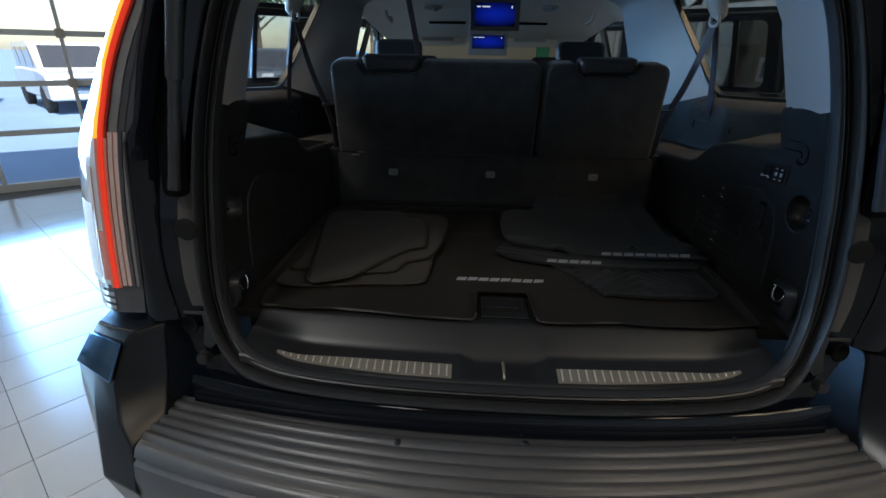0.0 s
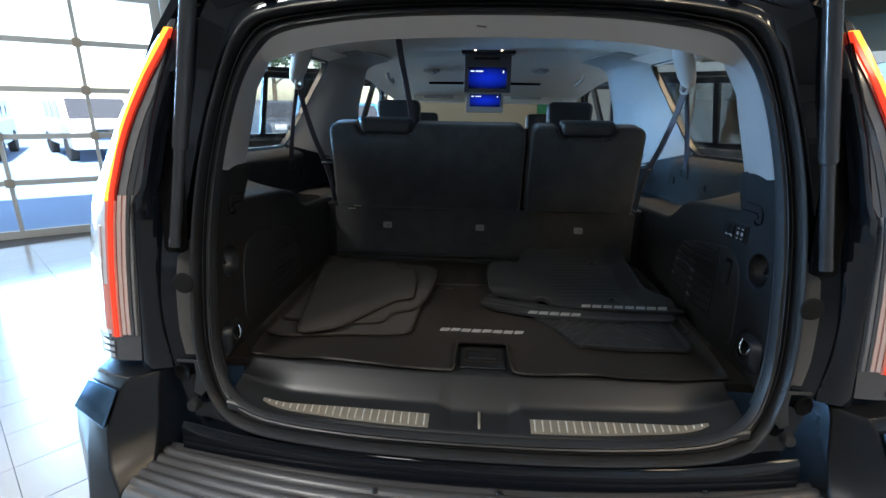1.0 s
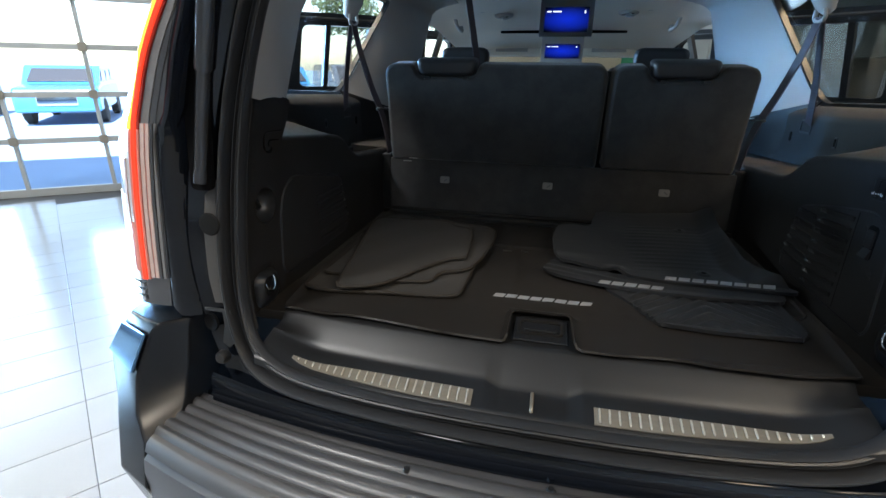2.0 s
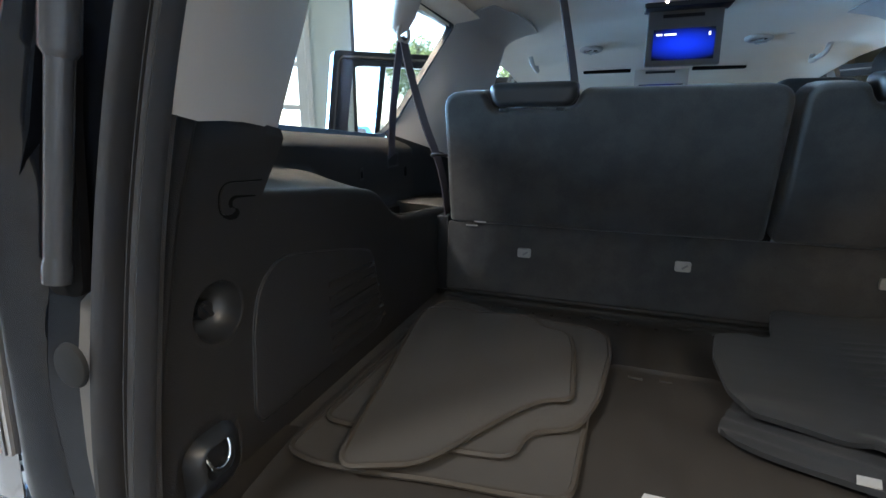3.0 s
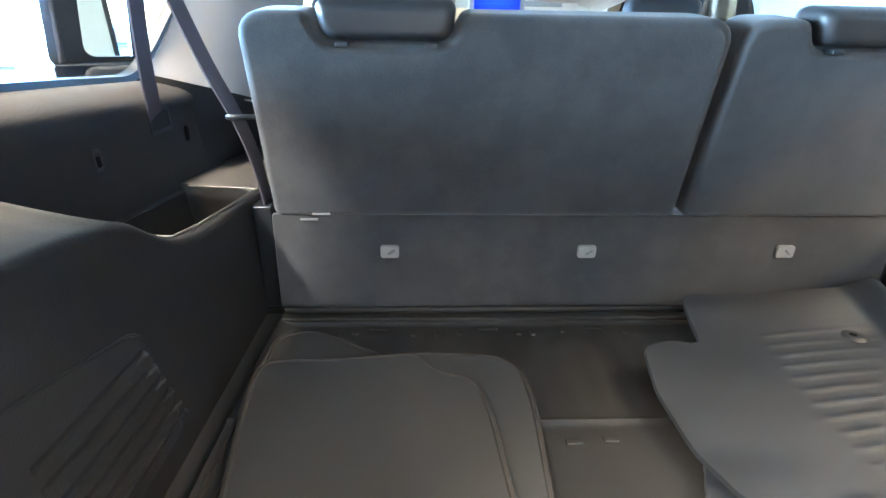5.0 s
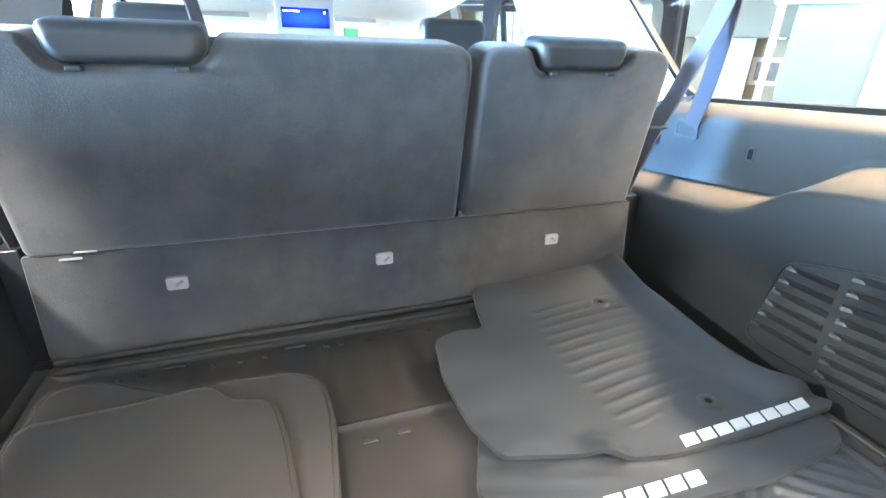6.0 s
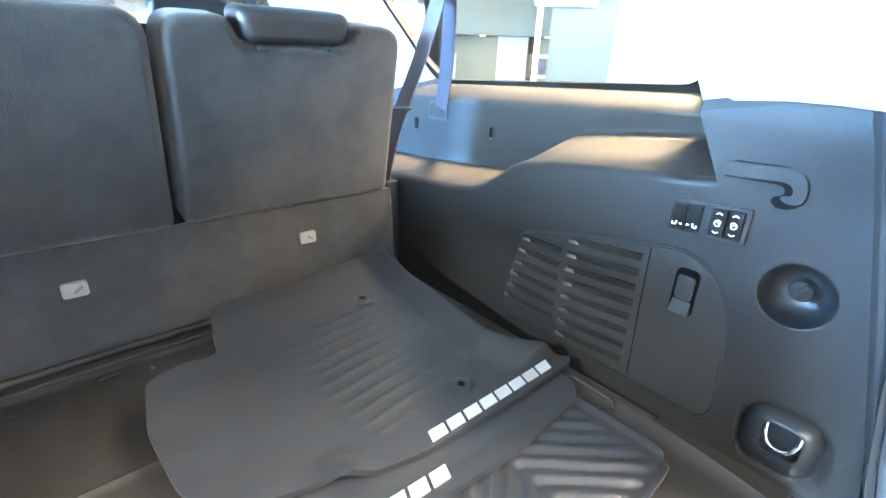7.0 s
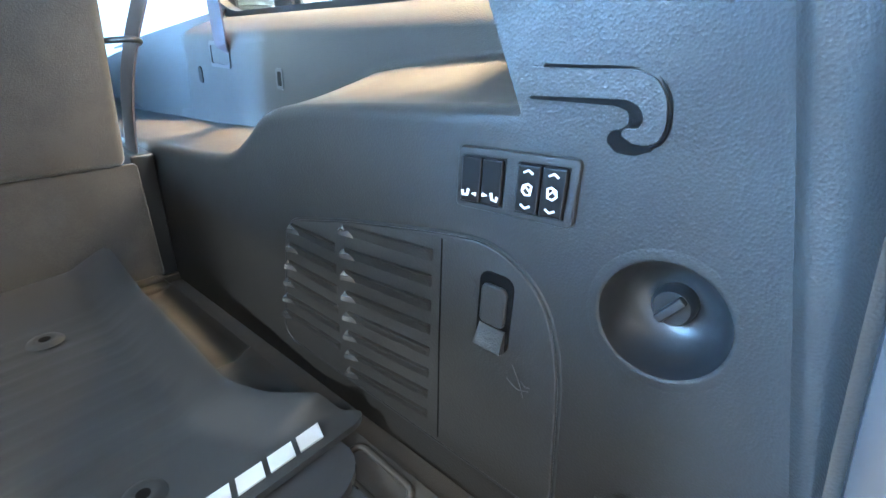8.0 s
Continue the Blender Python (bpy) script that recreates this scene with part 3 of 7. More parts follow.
HALF = smooth_path([a for a, b in EDGE], 12)


def edge_at(z):
    """The opening's side edge at the height z, from the sill's corner up."""
    pts = [p for p in HALF if p.x > 0.5]
    for p, q in zip(pts, pts[1:]):
        if p.z <= z <= q.z:
            return p.lerp(q, (z - p.z) / max(1e-6, q.z - p.z))
    return pts[0] if z < pts[0].z else pts[-1]


def edge_loft(offsets, k=10):
    bm = bmesh.new()
    rows = [around(k, o, b) for o, b in offsets]
    loft(bm, [list(r) for r in rows], True, False)
    return bm


part("body_frame", edge_loft([(0.10, -0.020), (0.22, -0.018), (0.37, -0.014), (0.40, -0.003), (0.52, -0.012), (0.60, -0.012), (0.94, -0.006), (1.0, -0.03)]), M_PAINT, suv, "glossy black body flange round the tailgate opening")
part("inner_seal", edge_loft([(0.03, -0.005), (-0.018, -0.002), (-0.028, 0.003), (-0.022, 0.008), (-0.005, 0.017), (0.012, 0.021), (0.022, 0.018), (0.060, 0.016), (0.085, 0.019), (0.10, 0.012), (0.105, -0.012)]), M_SEAL, suv, "black rubber edge trim")
part("bulb_seal", edge_loft([(0.245, -0.014), (0.235, 0.010), (0.25, 0.023), (0.275, 0.030), (0.30, 0.031), (0.325, 0.028), (0.345, 0.020), (0.352, 0.012), (0.385, 0.010), (0.395, 0.004), (0.39, -0.014)]), M_SEAL, suv, "black rubber bulb seal")
part("seal_carrier", edge_loft([(0.115, -0.016), (0.145, 0.004), (0.165, 0.012), (0.175, 0.012), (0.185, 0.004), (0.215, -0.016)]), M_SEAL, suv)

# gloss painted lower panel under the seal, over the bumper
bm = bmesh.new()
rows = []
for k in range(41):
    x = -0.74 + 1.48 * k / 40
    b = 0.066 * (abs(x) / 0.74) ** 2
    e = 0.012 * step_(0.56, 0.74, abs(x))
    rows.append([V(x, -0.070 + b, 0.730 + e), V(x, -0.080 + b, 0.722 + e), V(x, -0.083 + b, 0.700 + e * 0.6), V(x, -0.086 + b, 0.676)])
grid(bm, rows, 0.004)
part("lower_panel", bm, M_PAINT, suv, "glossy black painted panel")

for s in (-1, 1):
    bm = bmesh.new()
    lathe(bm, [(0.001, 0.006), (0.022, 0.006), (0.0235, 0.005), (0.0250, 0.002)], (s * 0.697, 0.017, 1.108), (0, -1, 0.05), 28)
    part("plug", bm, M_BODYPLUG, suv, "round rubber plug")
    bm = bmesh.new()
    lathe(bm, [(0.001, 0.02), (0.011, 0.02), (0.015, 0.014), (0.016, 0.0)], (s * 0.704, 0.002, 0.792), (0, -1, 0.1), 18)
    part("rubber_bumper", bm, M_RUBBER, suv)
    bm = bmesh.new()
    frame_y = 0.008
    prism(bm, [V(s * x, frame_y, z) for x, z in ((0.672, 0.912), (0.738, 0.912), (0.738, 0.905), (0.694, 0.904), (0.694, 0.872), (0.706, 0.825), (0.690, 0.812), (0.672, 0.83))], (0, -0.004, 0), 0.001)
    part("latch_bracket", bm, M_BRACKET, suv, "pale metal latch bracket")
    # socket dish blackened for the shade inside it
    bm = bmesh.new()
    lathe(bm, [(0.020, 0.001), (0.023, 0.006), (0.021, 0.009), (0.015, 0.004), (0.001, 0.001)], (s * 0.730, 0.016, 0.872), (s * 0.25, -1, 0.1), 20)
    part("latch_socket", bm, M_SLOTSHADE, suv)
    # black plate that paints the strut pocket's shade, and gas strut
    bm = bmesh.new()
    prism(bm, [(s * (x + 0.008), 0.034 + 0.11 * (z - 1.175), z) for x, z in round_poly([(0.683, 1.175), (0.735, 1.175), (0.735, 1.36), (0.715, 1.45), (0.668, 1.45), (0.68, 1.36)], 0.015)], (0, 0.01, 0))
    part("strut_pocket", bm, M_SLOTSHADE, suv)
    lo, hi = V(s * 0.712, 0.026, 1.193), V(s * 0.628, 0.080, 1.75)
    way = hi - lo
    bm = bmesh.new()
    tube(bm, [lo, lo + way * 0.03, lo + way * 0.06], [0.0135, 0.014, 0.011], 12)
    tube(bm, [lo + way * 0.05, lo + way * 0.42], 0.0125, 14)
    strut = part("gas_strut", bm, M_ROD, suv, "dark strut rod with a ball end")
    bm = bmesh.new()
    tube(bm, [lo + way * 0.385, lo + way * 0.40, lo + way * 0.99, lo + way], [0.012, 0.0170, 0.0170, 0.011], 16)
    part("strut_tube", bm, M_ROD, strut, "black strut cylinder")

    # grey strip beside the seal, and the gloss panel between the strip and the lamp
    bm = bmesh.new()
    rows = []
    for i in range(30):
        z = 0.912 + 0.60 * i / 29
        e, o = edge_at(z), lerp([(0.85, 0.758), (0.97, 0.777), (1.08, 0.774), (1.22, 0.758), (1.34, 0.734), (1.46, 0.702), (1.57, 0.669)], z)
        oy = lerp([(0.97, 0.021), (1.08, 0.021), (1.22, 0.040), (1.34, 0.053), (1.46, 0.068), (1.57, 0.086)], z)
        f1 = lerp([(1.0, 0.70), (1.165, 0.68), (1.19, 0.47), (1.6, 0.44)], z)
        rows.append([V(s * (e.x + (o - e.x) * f), e.y + (oy - e.y) * f + 0.006, z) for f in (0.36, 0.36 + (f1 - 0.36) * 0.3, 0.36 + (f1 - 0.36) * 0.7, f1)])
        rows[-1].append(rows[-1][-1] + V(s * 0.003, 0.012, 0))
    grid(bm, rows)
    part("flange_strip", bm, M_BODYGREY, suv, "grey-brown primed flange strip")
    # tail lamp, bent round the body's corner
    IN = [(0.90, 0.832), (0.96, 0.824), (1.10, 0.809), (1.22, 0.796), (1.305, 0.785), (1.315, 0.766), (1.43, 0.741), (1.54, 0.715), (1.63, 0.690), (1.68, 0.678)]
    OUT = [(0.90, 0.998), (0.96, 0.996), (1.08, 0.983), (1.15, 0.974), (1.25, 0.956), (1.305, 0.934), (1.366, 0.904), (1.473, 0.854), (1.56, 0.805), (1.63, 0.762), (1.68, 0.706)]
    DEP = [(0.90, 0.016), (1.31, 0.022), (1.45, 0.040), (1.55, 0.064), (1.68, 0.103)]
    zs = [0.90 + 0.78 * i / 30 for i in range(31)]

    def section(z, f0, f1, proud, deep=0.02, n=6):
        """A slice of the lamp between two shares of its width."""
        xi, xo, y0 = lerp(IN, z), lerp(OUT, z), lerp(DEP, z)
        front, back = [], []
        for i in range(n + 1):
            f = f0 + (f1 - f0) * i / n
            x, y = xi + (xo - xi) * f, y0 - 0.012 + 0.11 * max(0, f - 0.35) ** 1.7 * 1.6 + (1 - f) * 0.006
            front.append(V(s * x, y - proud, z))
            back.append(V(s * x, y + deep, z))
        return front + back[::-1]
    bm = bmesh.new()
    rows = []
    for i in range(31):
        z = 0.88 + 0.80 * i / 30
        o = lerp([(0.85, 0.758), (0.97, 0.777), (1.08, 0.774), (1.22, 0.758), (1.34, 0.734), (1.46, 0.702), (1.57, 0.669), (1.69, 0.628)], z)
        oy = lerp([(0.97, 0.021), (1.08, 0.021), (1.22, 0.040), (1.34, 0.053), (1.46, 0.068), (1.57, 0.086), (1.69, 0.085)], z)
        xi, yi = lerp(IN, z) + 0.006, lerp(DEP, z) - 0.004
        rows.append([V(s * (o - 0.012), oy + 0.034, z), V(s * (o - 0.004), oy + 0.010, z), V(s * (o + 0.004), oy - 0.002, z), V(s * (o + (xi - o) * 0.45), min(oy, yi) - 0.004, z), V(s * (o + (xi - o) * 0.8), yi - 0.004, z), V(s * xi, yi + 0.008, z)])
    grid(bm, rows)
    part("corner_panel", bm, M_PAINT, suv, "glossy black body corner", 60)
    bm = bmesh.new()
    loft(bm, [section(z, 0.0, 1.0, 0.0, 0.05) for z in zs])
    tl = part("tail_lamp", bm, M_SMOKE, suv, "tall blade tail lamp with clear and red lenses")
    # outer side of the lit blade: one clean sweep from the foot to the top
    BLADE = [(0.96, 0.8880), (1.05, 0.8795), (1.15, 0.8675), (1.25, 0.8515), (1.33, 0.8340), (1.41, 0.8100), (1.49, 0.7790), (1.57, 0.7415), (1.63, 0.7090), (1.665, 0.6900)]

    def blade(z, d=0.0):
        """The blade's edge, moved inwards by d, as a share of the lamp's width."""
        xi, xo = lerp(IN, z), lerp(OUT, z)
        return min(0.96, max(0.02, (lerp(BLADE, z) - d - xi) / (xo - xi)))

    def strip(name, z0, z1, d0, d1, proud, material, label="", n=22):
        bm = bmesh.new()
        loft(bm, [section(z, blade(z, d0), blade(z, d1), proud) for z in [z0 + (z1 - z0) * i / n for i in range(n + 1)]])
        return part(name, bm, material, tl, label, 60)
    bm = bmesh.new()
    loft(bm, [section(z, blade(z) + 0.02, 0.985, 0.005) for z in [0.972 + 0.675 * i / 30 for i in range(31)]])
    part("clear_lens", bm, M_CLEAR, tl, "clear outer lens", 60)
    strip("light_guide", 0.968, 1.66, 0.0165, 0.0070, 0.011, M_RED, "lit red light strip")
    strip("guide_edge", 0.968, 1.30, 0.0235, 0.0180, 0.009, M_PINK, "pale red lens")
    strip("guide_edge", 0.968, 1.30, 0.0060, -0.0010, 0.009, M_PINK)
    strip("amber_guide", 1.30, 1.662, 0.0068, -0.0040, 0.0115, M_AMBER, "lit amber light strip")
    strip("guide_edge", 1.30, 1.64, 0.0230, 0.0180, 0.008, M_REDLOW, "dark red lens edge")
    # fine ribs inside of the blade, below and above the step in the body
    for z0, z1, d0, d1, pr, m_, lab in ((0.972, 1.312, 0.0335, 0.0245, 0.007, M_REDDARK, "pale ribbed inner lens"), (0.972, 1.312, 0.0365, 0.0340, 0.005, M_PINK, ""), (0.972, 1.312, 0.0445, 0.0370, 0.007, M_REDDARK, ""),
                                        (0.970, 1.312, 0.0520, 0.0455, 0.006, M_SMOKE, "smoked edge lens"), (0.970, 1.312, 0.0600, 0.0530, 0.004, M_GREYLENS, ""),
                                        (1.312, 1.62, 0.0420, 0.0240, 0.004, M_GREYLENS, "grey inner lens"), (1.312, 1.50, 0.0560, 0.0430, 0.002, M_SMOKE, "")):
        strip("inner_lens", z0, z1, d0, d1, pr, m_, lab, 14)
    for d0, d1, z0, z1, m_, lab in ((-0.002, -0.016, 0.985, 1.10, M_PINK, ""), (-0.017, -0.024, 0.985, 1.24, M_REDDARK, ""), (-0.026, -0.080, 0.99, 1.16, M_WHITE, "milky reversing lens")):
        strip("inner_lens", z0, z1, d0, d1, 0.007, m_, lab, 10)
    bm = bmesh.new()
    for z in (0.915, 0.932, 0.949):
        loft(bm, [section(zz, 0.38, 0.62, 0.004) for zz in (z - 0.006, z + 0.004)])
    part("reflector", bm, M_CHROME, tl, "chrome reversing reflector")

    # bumper's corner block
    tops = [(0.868, [(0.80, 0.03), (0.850, -0.020), (0.905, -0.006), (0.960, 0.016), (0.99, 0.13), (0.99, 0.40)]),
            (0.848, [(0.80, 0.015), (0.860, -0.036), (0.915, -0.018), (0.968, 0.004), (1.005, 0.12), (1.005, 0.40)]),
            (0.762, [(0.79, -0.02), (0.876, -0.082), (0.95, -0.046), (1.020, -0.006), (1.04, 0.12), (1.04, 0.40)]),
            (0.70, [(0.785, -0.05), (0.845, -0.130), (0.94, -0.085), (1.026, -0.010), (1.045, 0.12), (1.045, 0.40)]),
            (0.66, [(0.78, -0.08), (0.806, -0.160), (0.92, -0.115), (1.022, -0.015), (1.045, 0.12), (1.045, 0.40)]),
            (0.56, [(0.78, -0.10), (0.80, -0.190), (0.905, -0.150), (1.012, -0.03), (1.035, 0.12), (1.035, 0.40)]),
            (0.44, [(0.78, -0.08), (0.80, -0.150), (0.88, -0.13), (0.985, -0.02), (1.01, 0.12), (1.01, 0.40)])]
    bm = bmesh.new()
    loft(bm, [[V(s * x, y, z) for x, y in pl + [(0.79, 0.40)]] for z, pl in tops])
    bmesh.ops.recalc_face_normals(bm, faces=bm.faces)
    bevel_es = [e for e in bm.edges if e.calc_face_angle(0) > 0.4]
    bmesh.ops.bevel(bm, geom=bevel_es, offset=0.006, segments=2, profile=0.5, affect="EDGES", clamp_overlap=True)
    bc = part("bumper_corner", bm, M_CORNER, suv, "dark painted bumper corner")
    # insert takes its sky reflection from the tinted chrome
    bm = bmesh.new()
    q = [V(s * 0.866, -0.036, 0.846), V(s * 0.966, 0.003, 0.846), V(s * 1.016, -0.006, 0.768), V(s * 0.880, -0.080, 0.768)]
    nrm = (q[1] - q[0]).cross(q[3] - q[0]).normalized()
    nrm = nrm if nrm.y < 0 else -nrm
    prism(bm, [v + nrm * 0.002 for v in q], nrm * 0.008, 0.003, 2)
    part("chrome_insert", bm, M_SKYCHROME, bc, "chrome insert with reflected sky blue in its colour")

# bumper: cover, ribbed step pad
bm = bmesh.new()
rows = []
for k in range(49):
    x = -0.80 + 1.60 * k / 48
    q = 1 - (x / 0.80) ** 2
    yb, yf = 0.004 - 0.085 * q, -0.150 - 0.125 * q
    pts = [(yb + 0.03, 0.60), (yb, 0.674)]
    n = 80
    for i in range(n + 1):
        f = i / n
        rib = 0.0085 * abs(math.sin(math.pi * (f - 0.10) / 0.82 * 5)) ** 0.7 if 0.10 < f < 0.92 else 0
        pts.append((yb + (yf - yb) * f, 0.672 - 0.006 * f + rib))
    pts += [(yf - 0.012, 0.660), (yf - 0.020, 0.645), (yf - 0.014, 0.636), (yf - 0.026, 0.630), (yf - 0.032, 0.60), (yf - 0.030, 0.50), (yf - 0.005, 0.40), (yf + 0.06, 0.34)]
    rows.append([V(x, y, z) for y, z in pts])
grid(bm, rows, 0.004)
bump = part("bumper", bm, M_BUMPER, suv, "black moulded bumper with a ribbed step pad")
for x, y in ((-0.60, -0.035), (0.05, -0.10), (-0.23, -0.115), (0.52, -0.05)):
    bm = bmesh.new()
    lathe(bm, [(0.001, 0.006), (0.006, 0.006), (0.009, 0.0)], (x, y, 0.674), (0, 0, 1), 12)
    part("push_clip", bm, M_SMOOTHP, bump)
bm = bmesh.new()
box(bm, (-0.14, -0.316, 0.47), (0.14, -0.30, 0.60), 0.006)
part("plate_recess", bm, M_SMOOTHP, bump)

# sill trim under the tailgate: load lip, scuff surface, latch recess
bm = bmesh.new()
rows = []
half_x = [0.0, 0.03, 0.055, 0.064, 0.068, 0.074, 0.080, 0.086, 0.092, 0.095, 0.099, 0.103, 0.11, 0.12] + [0.135 + 0.01 * k for k in range(48)]
for x in [-a for a in half_x[:0:-1]] + half_x:
    b = 0.030 * (abs(x) / 0.60) ** 2
    r = min(1.0, max(0.0, (0.098 - abs(x)) / 0.030))
    up = 0.030 * step_(0.46, 0.62, abs(x))
    prof = [(0.30, 0.862), (0.092, 0.8665), (0.084, 0.8655), (0.078, 0.862), (0.060, 0.8485), (0.036, 0.8305), (0.026, 0.8225), (0.021, 0.8175), (0.014, 0.8150), (0.004, 0.8138), (-0.024, 0.806), (-0.048, 0.799), (-0.056, 0.797), (-0.060, 0.792), (-0.060, 0.776)]
    pts = []
    for y, z in prof:
        w = step_(0.052, 0.02, y)
        dip = w * step_(-0.045, -0.010, y)
        pts.append(V(x, y + b - 0.006 * r * dip, z + up * w - 0.012 * r * dip))
    rows.append(pts)
grid(bm, rows, 0.004)
sill = part("sill_trim", bm, M_SILL, suv, "black plastic load sill trim")
bm = bmesh.new()
path = smooth_path([V(0, 0.012, 0.785), V(0, -0.030, 0.784), V(0, -0.038, 0.790), V(0, -0.038, 0.798), V(0, -0.030, 0.805), V(0, 0.006, 0.806), V(0, 0.016, 0.798)], 5)
tube(bm, path, 0.0038, 10)
part("striker", bm, M_STEEL, sill, "steel tailgate striker")
SCUFF_BACK = [(0, -0.050), (0.25, -0.047), (0.45, -0.041), (0.75, -0.027), (0.95, -0.013), (1.0, -0.006)]
for s in (-1, 1):
    bm = bmesh.new()
    n = 60
    rows = []
    for k in range(n + 1):
        x = 0.118 + 0.408 * k / n
        b = 0.030 * (x / 0.60) ** 2
        f = k / n
        up = 0.030 * step_(0.46, 0.62, x)
        y0, y1 = lerp(SCUFF_BACK, f), -0.013 + 0.014 * f
        rows.append([V(s * x, y0 + (y1 - y0) * i / 4, 0.8010 + 0.27 * (y0 + (y1 - y0) * i / 4 - b + 0.044) + 0.0035 + up) for i in range(5)])
    grid(bm, rows, 0.003)
    sp = part("scuff_plate", bm, M_STEEL, suv, "brushed steel scuff plate with raised ribs")
    for k in range(22):
        x = 0.128 + 0.0182 * k
        b = 0.030 * (x / 0.60) ** 2
        f = (x - 0.118) / 0.408
        y0, y1 = lerp(SCUFF_BACK, f) + 0.003, -0.016 + 0.014 * f
        bm = bmesh.new()
        up = 0.030 * step_(0.46, 0.62, x)
        za, zb = 0.8065 + 0.27 * (y0 - b + 0.044) + up, 0.8065 + 0.27 * (y1 - b + 0.044) + up
        tube(bm, [V(s * x, y0, za), V(s * x, y0 + 0.003, za + 0.001), V(s * x, y1 - 0.003, zb), V(s * x, y1, zb)], [0.0010, 0.0022, 0.0022, 0.0010], 8)
        part("rib", bm, M_RIB, sp)

# ---- car interior: side trim of the load bay ----


def rear_edge(z):
    return 0.052 + (z - 0.93) * 0.27


BOWL = (0.183, 1.134)


HOOK_ARM = [(0.334, 1.284), (0.270, 1.285), (0.228, 1.287), (0.216, 1.283), (0.2085, 1.273), (0.206, 1.258), (0.208, 1.249), (0.214, 1.245), (0.224, 1.245), (0.231, 1.249), (0.230, 1.253), (0.221, 1.254), (0.219, 1.260), (0.223, 1.267), (0.231, 1.270), (0.334, 1.2655)]
HOOK_GAP = [(0.334, 1.2665), (0.231, 1.271), (0.222, 1.268), (0.218, 1.260), (0.220, 1.253), (0.229, 1.2525), (0.230, 1.249), (0.223, 1.246), (0.211, 1.246), (0.211, 1.2425), (0.221, 1.2375), (0.233, 1.2375), (0.2405, 1.244), (0.2385, 1.2505), (0.232, 1.2525), (0.228, 1.256), (0.2295, 1.263), (0.237, 1.2655), (0.334, 1.2635)]


HIGH_Z = [0.858 + 0.0101 * i for i in range(21)] + [1.068 + 0.0045 * i for i in range(26)] + [1.186 + 0.008 * i for i in range(5)] + [1.224 + 0.0024 * i for i in range(32)] + [1.305, 1.315, 1.324, 1.329]


def top_edge(y):
    return lerp([(0.10, 1.378), (0.17, 1.374), (0.336, 1.354), (0.340, 1.261), (0.45, 1.245), (0.58, 1.229), (0.635, 1.219), (0.665, 1.207), (0.70, 1.180), (0.735, 1.157), (0.77, 1.142), (0.81, 1.134), (1.10, 1.112), (1.75, 1.08)], y)


def belt_line(y):
    """Height of the quarter window's lower edge, falling towards the front."""
    return lerp([(0.30, 1.362), (0.50, 1.354), (0.80, 1.340), (1.20, 1.322), (1.8, 1.30)], y)


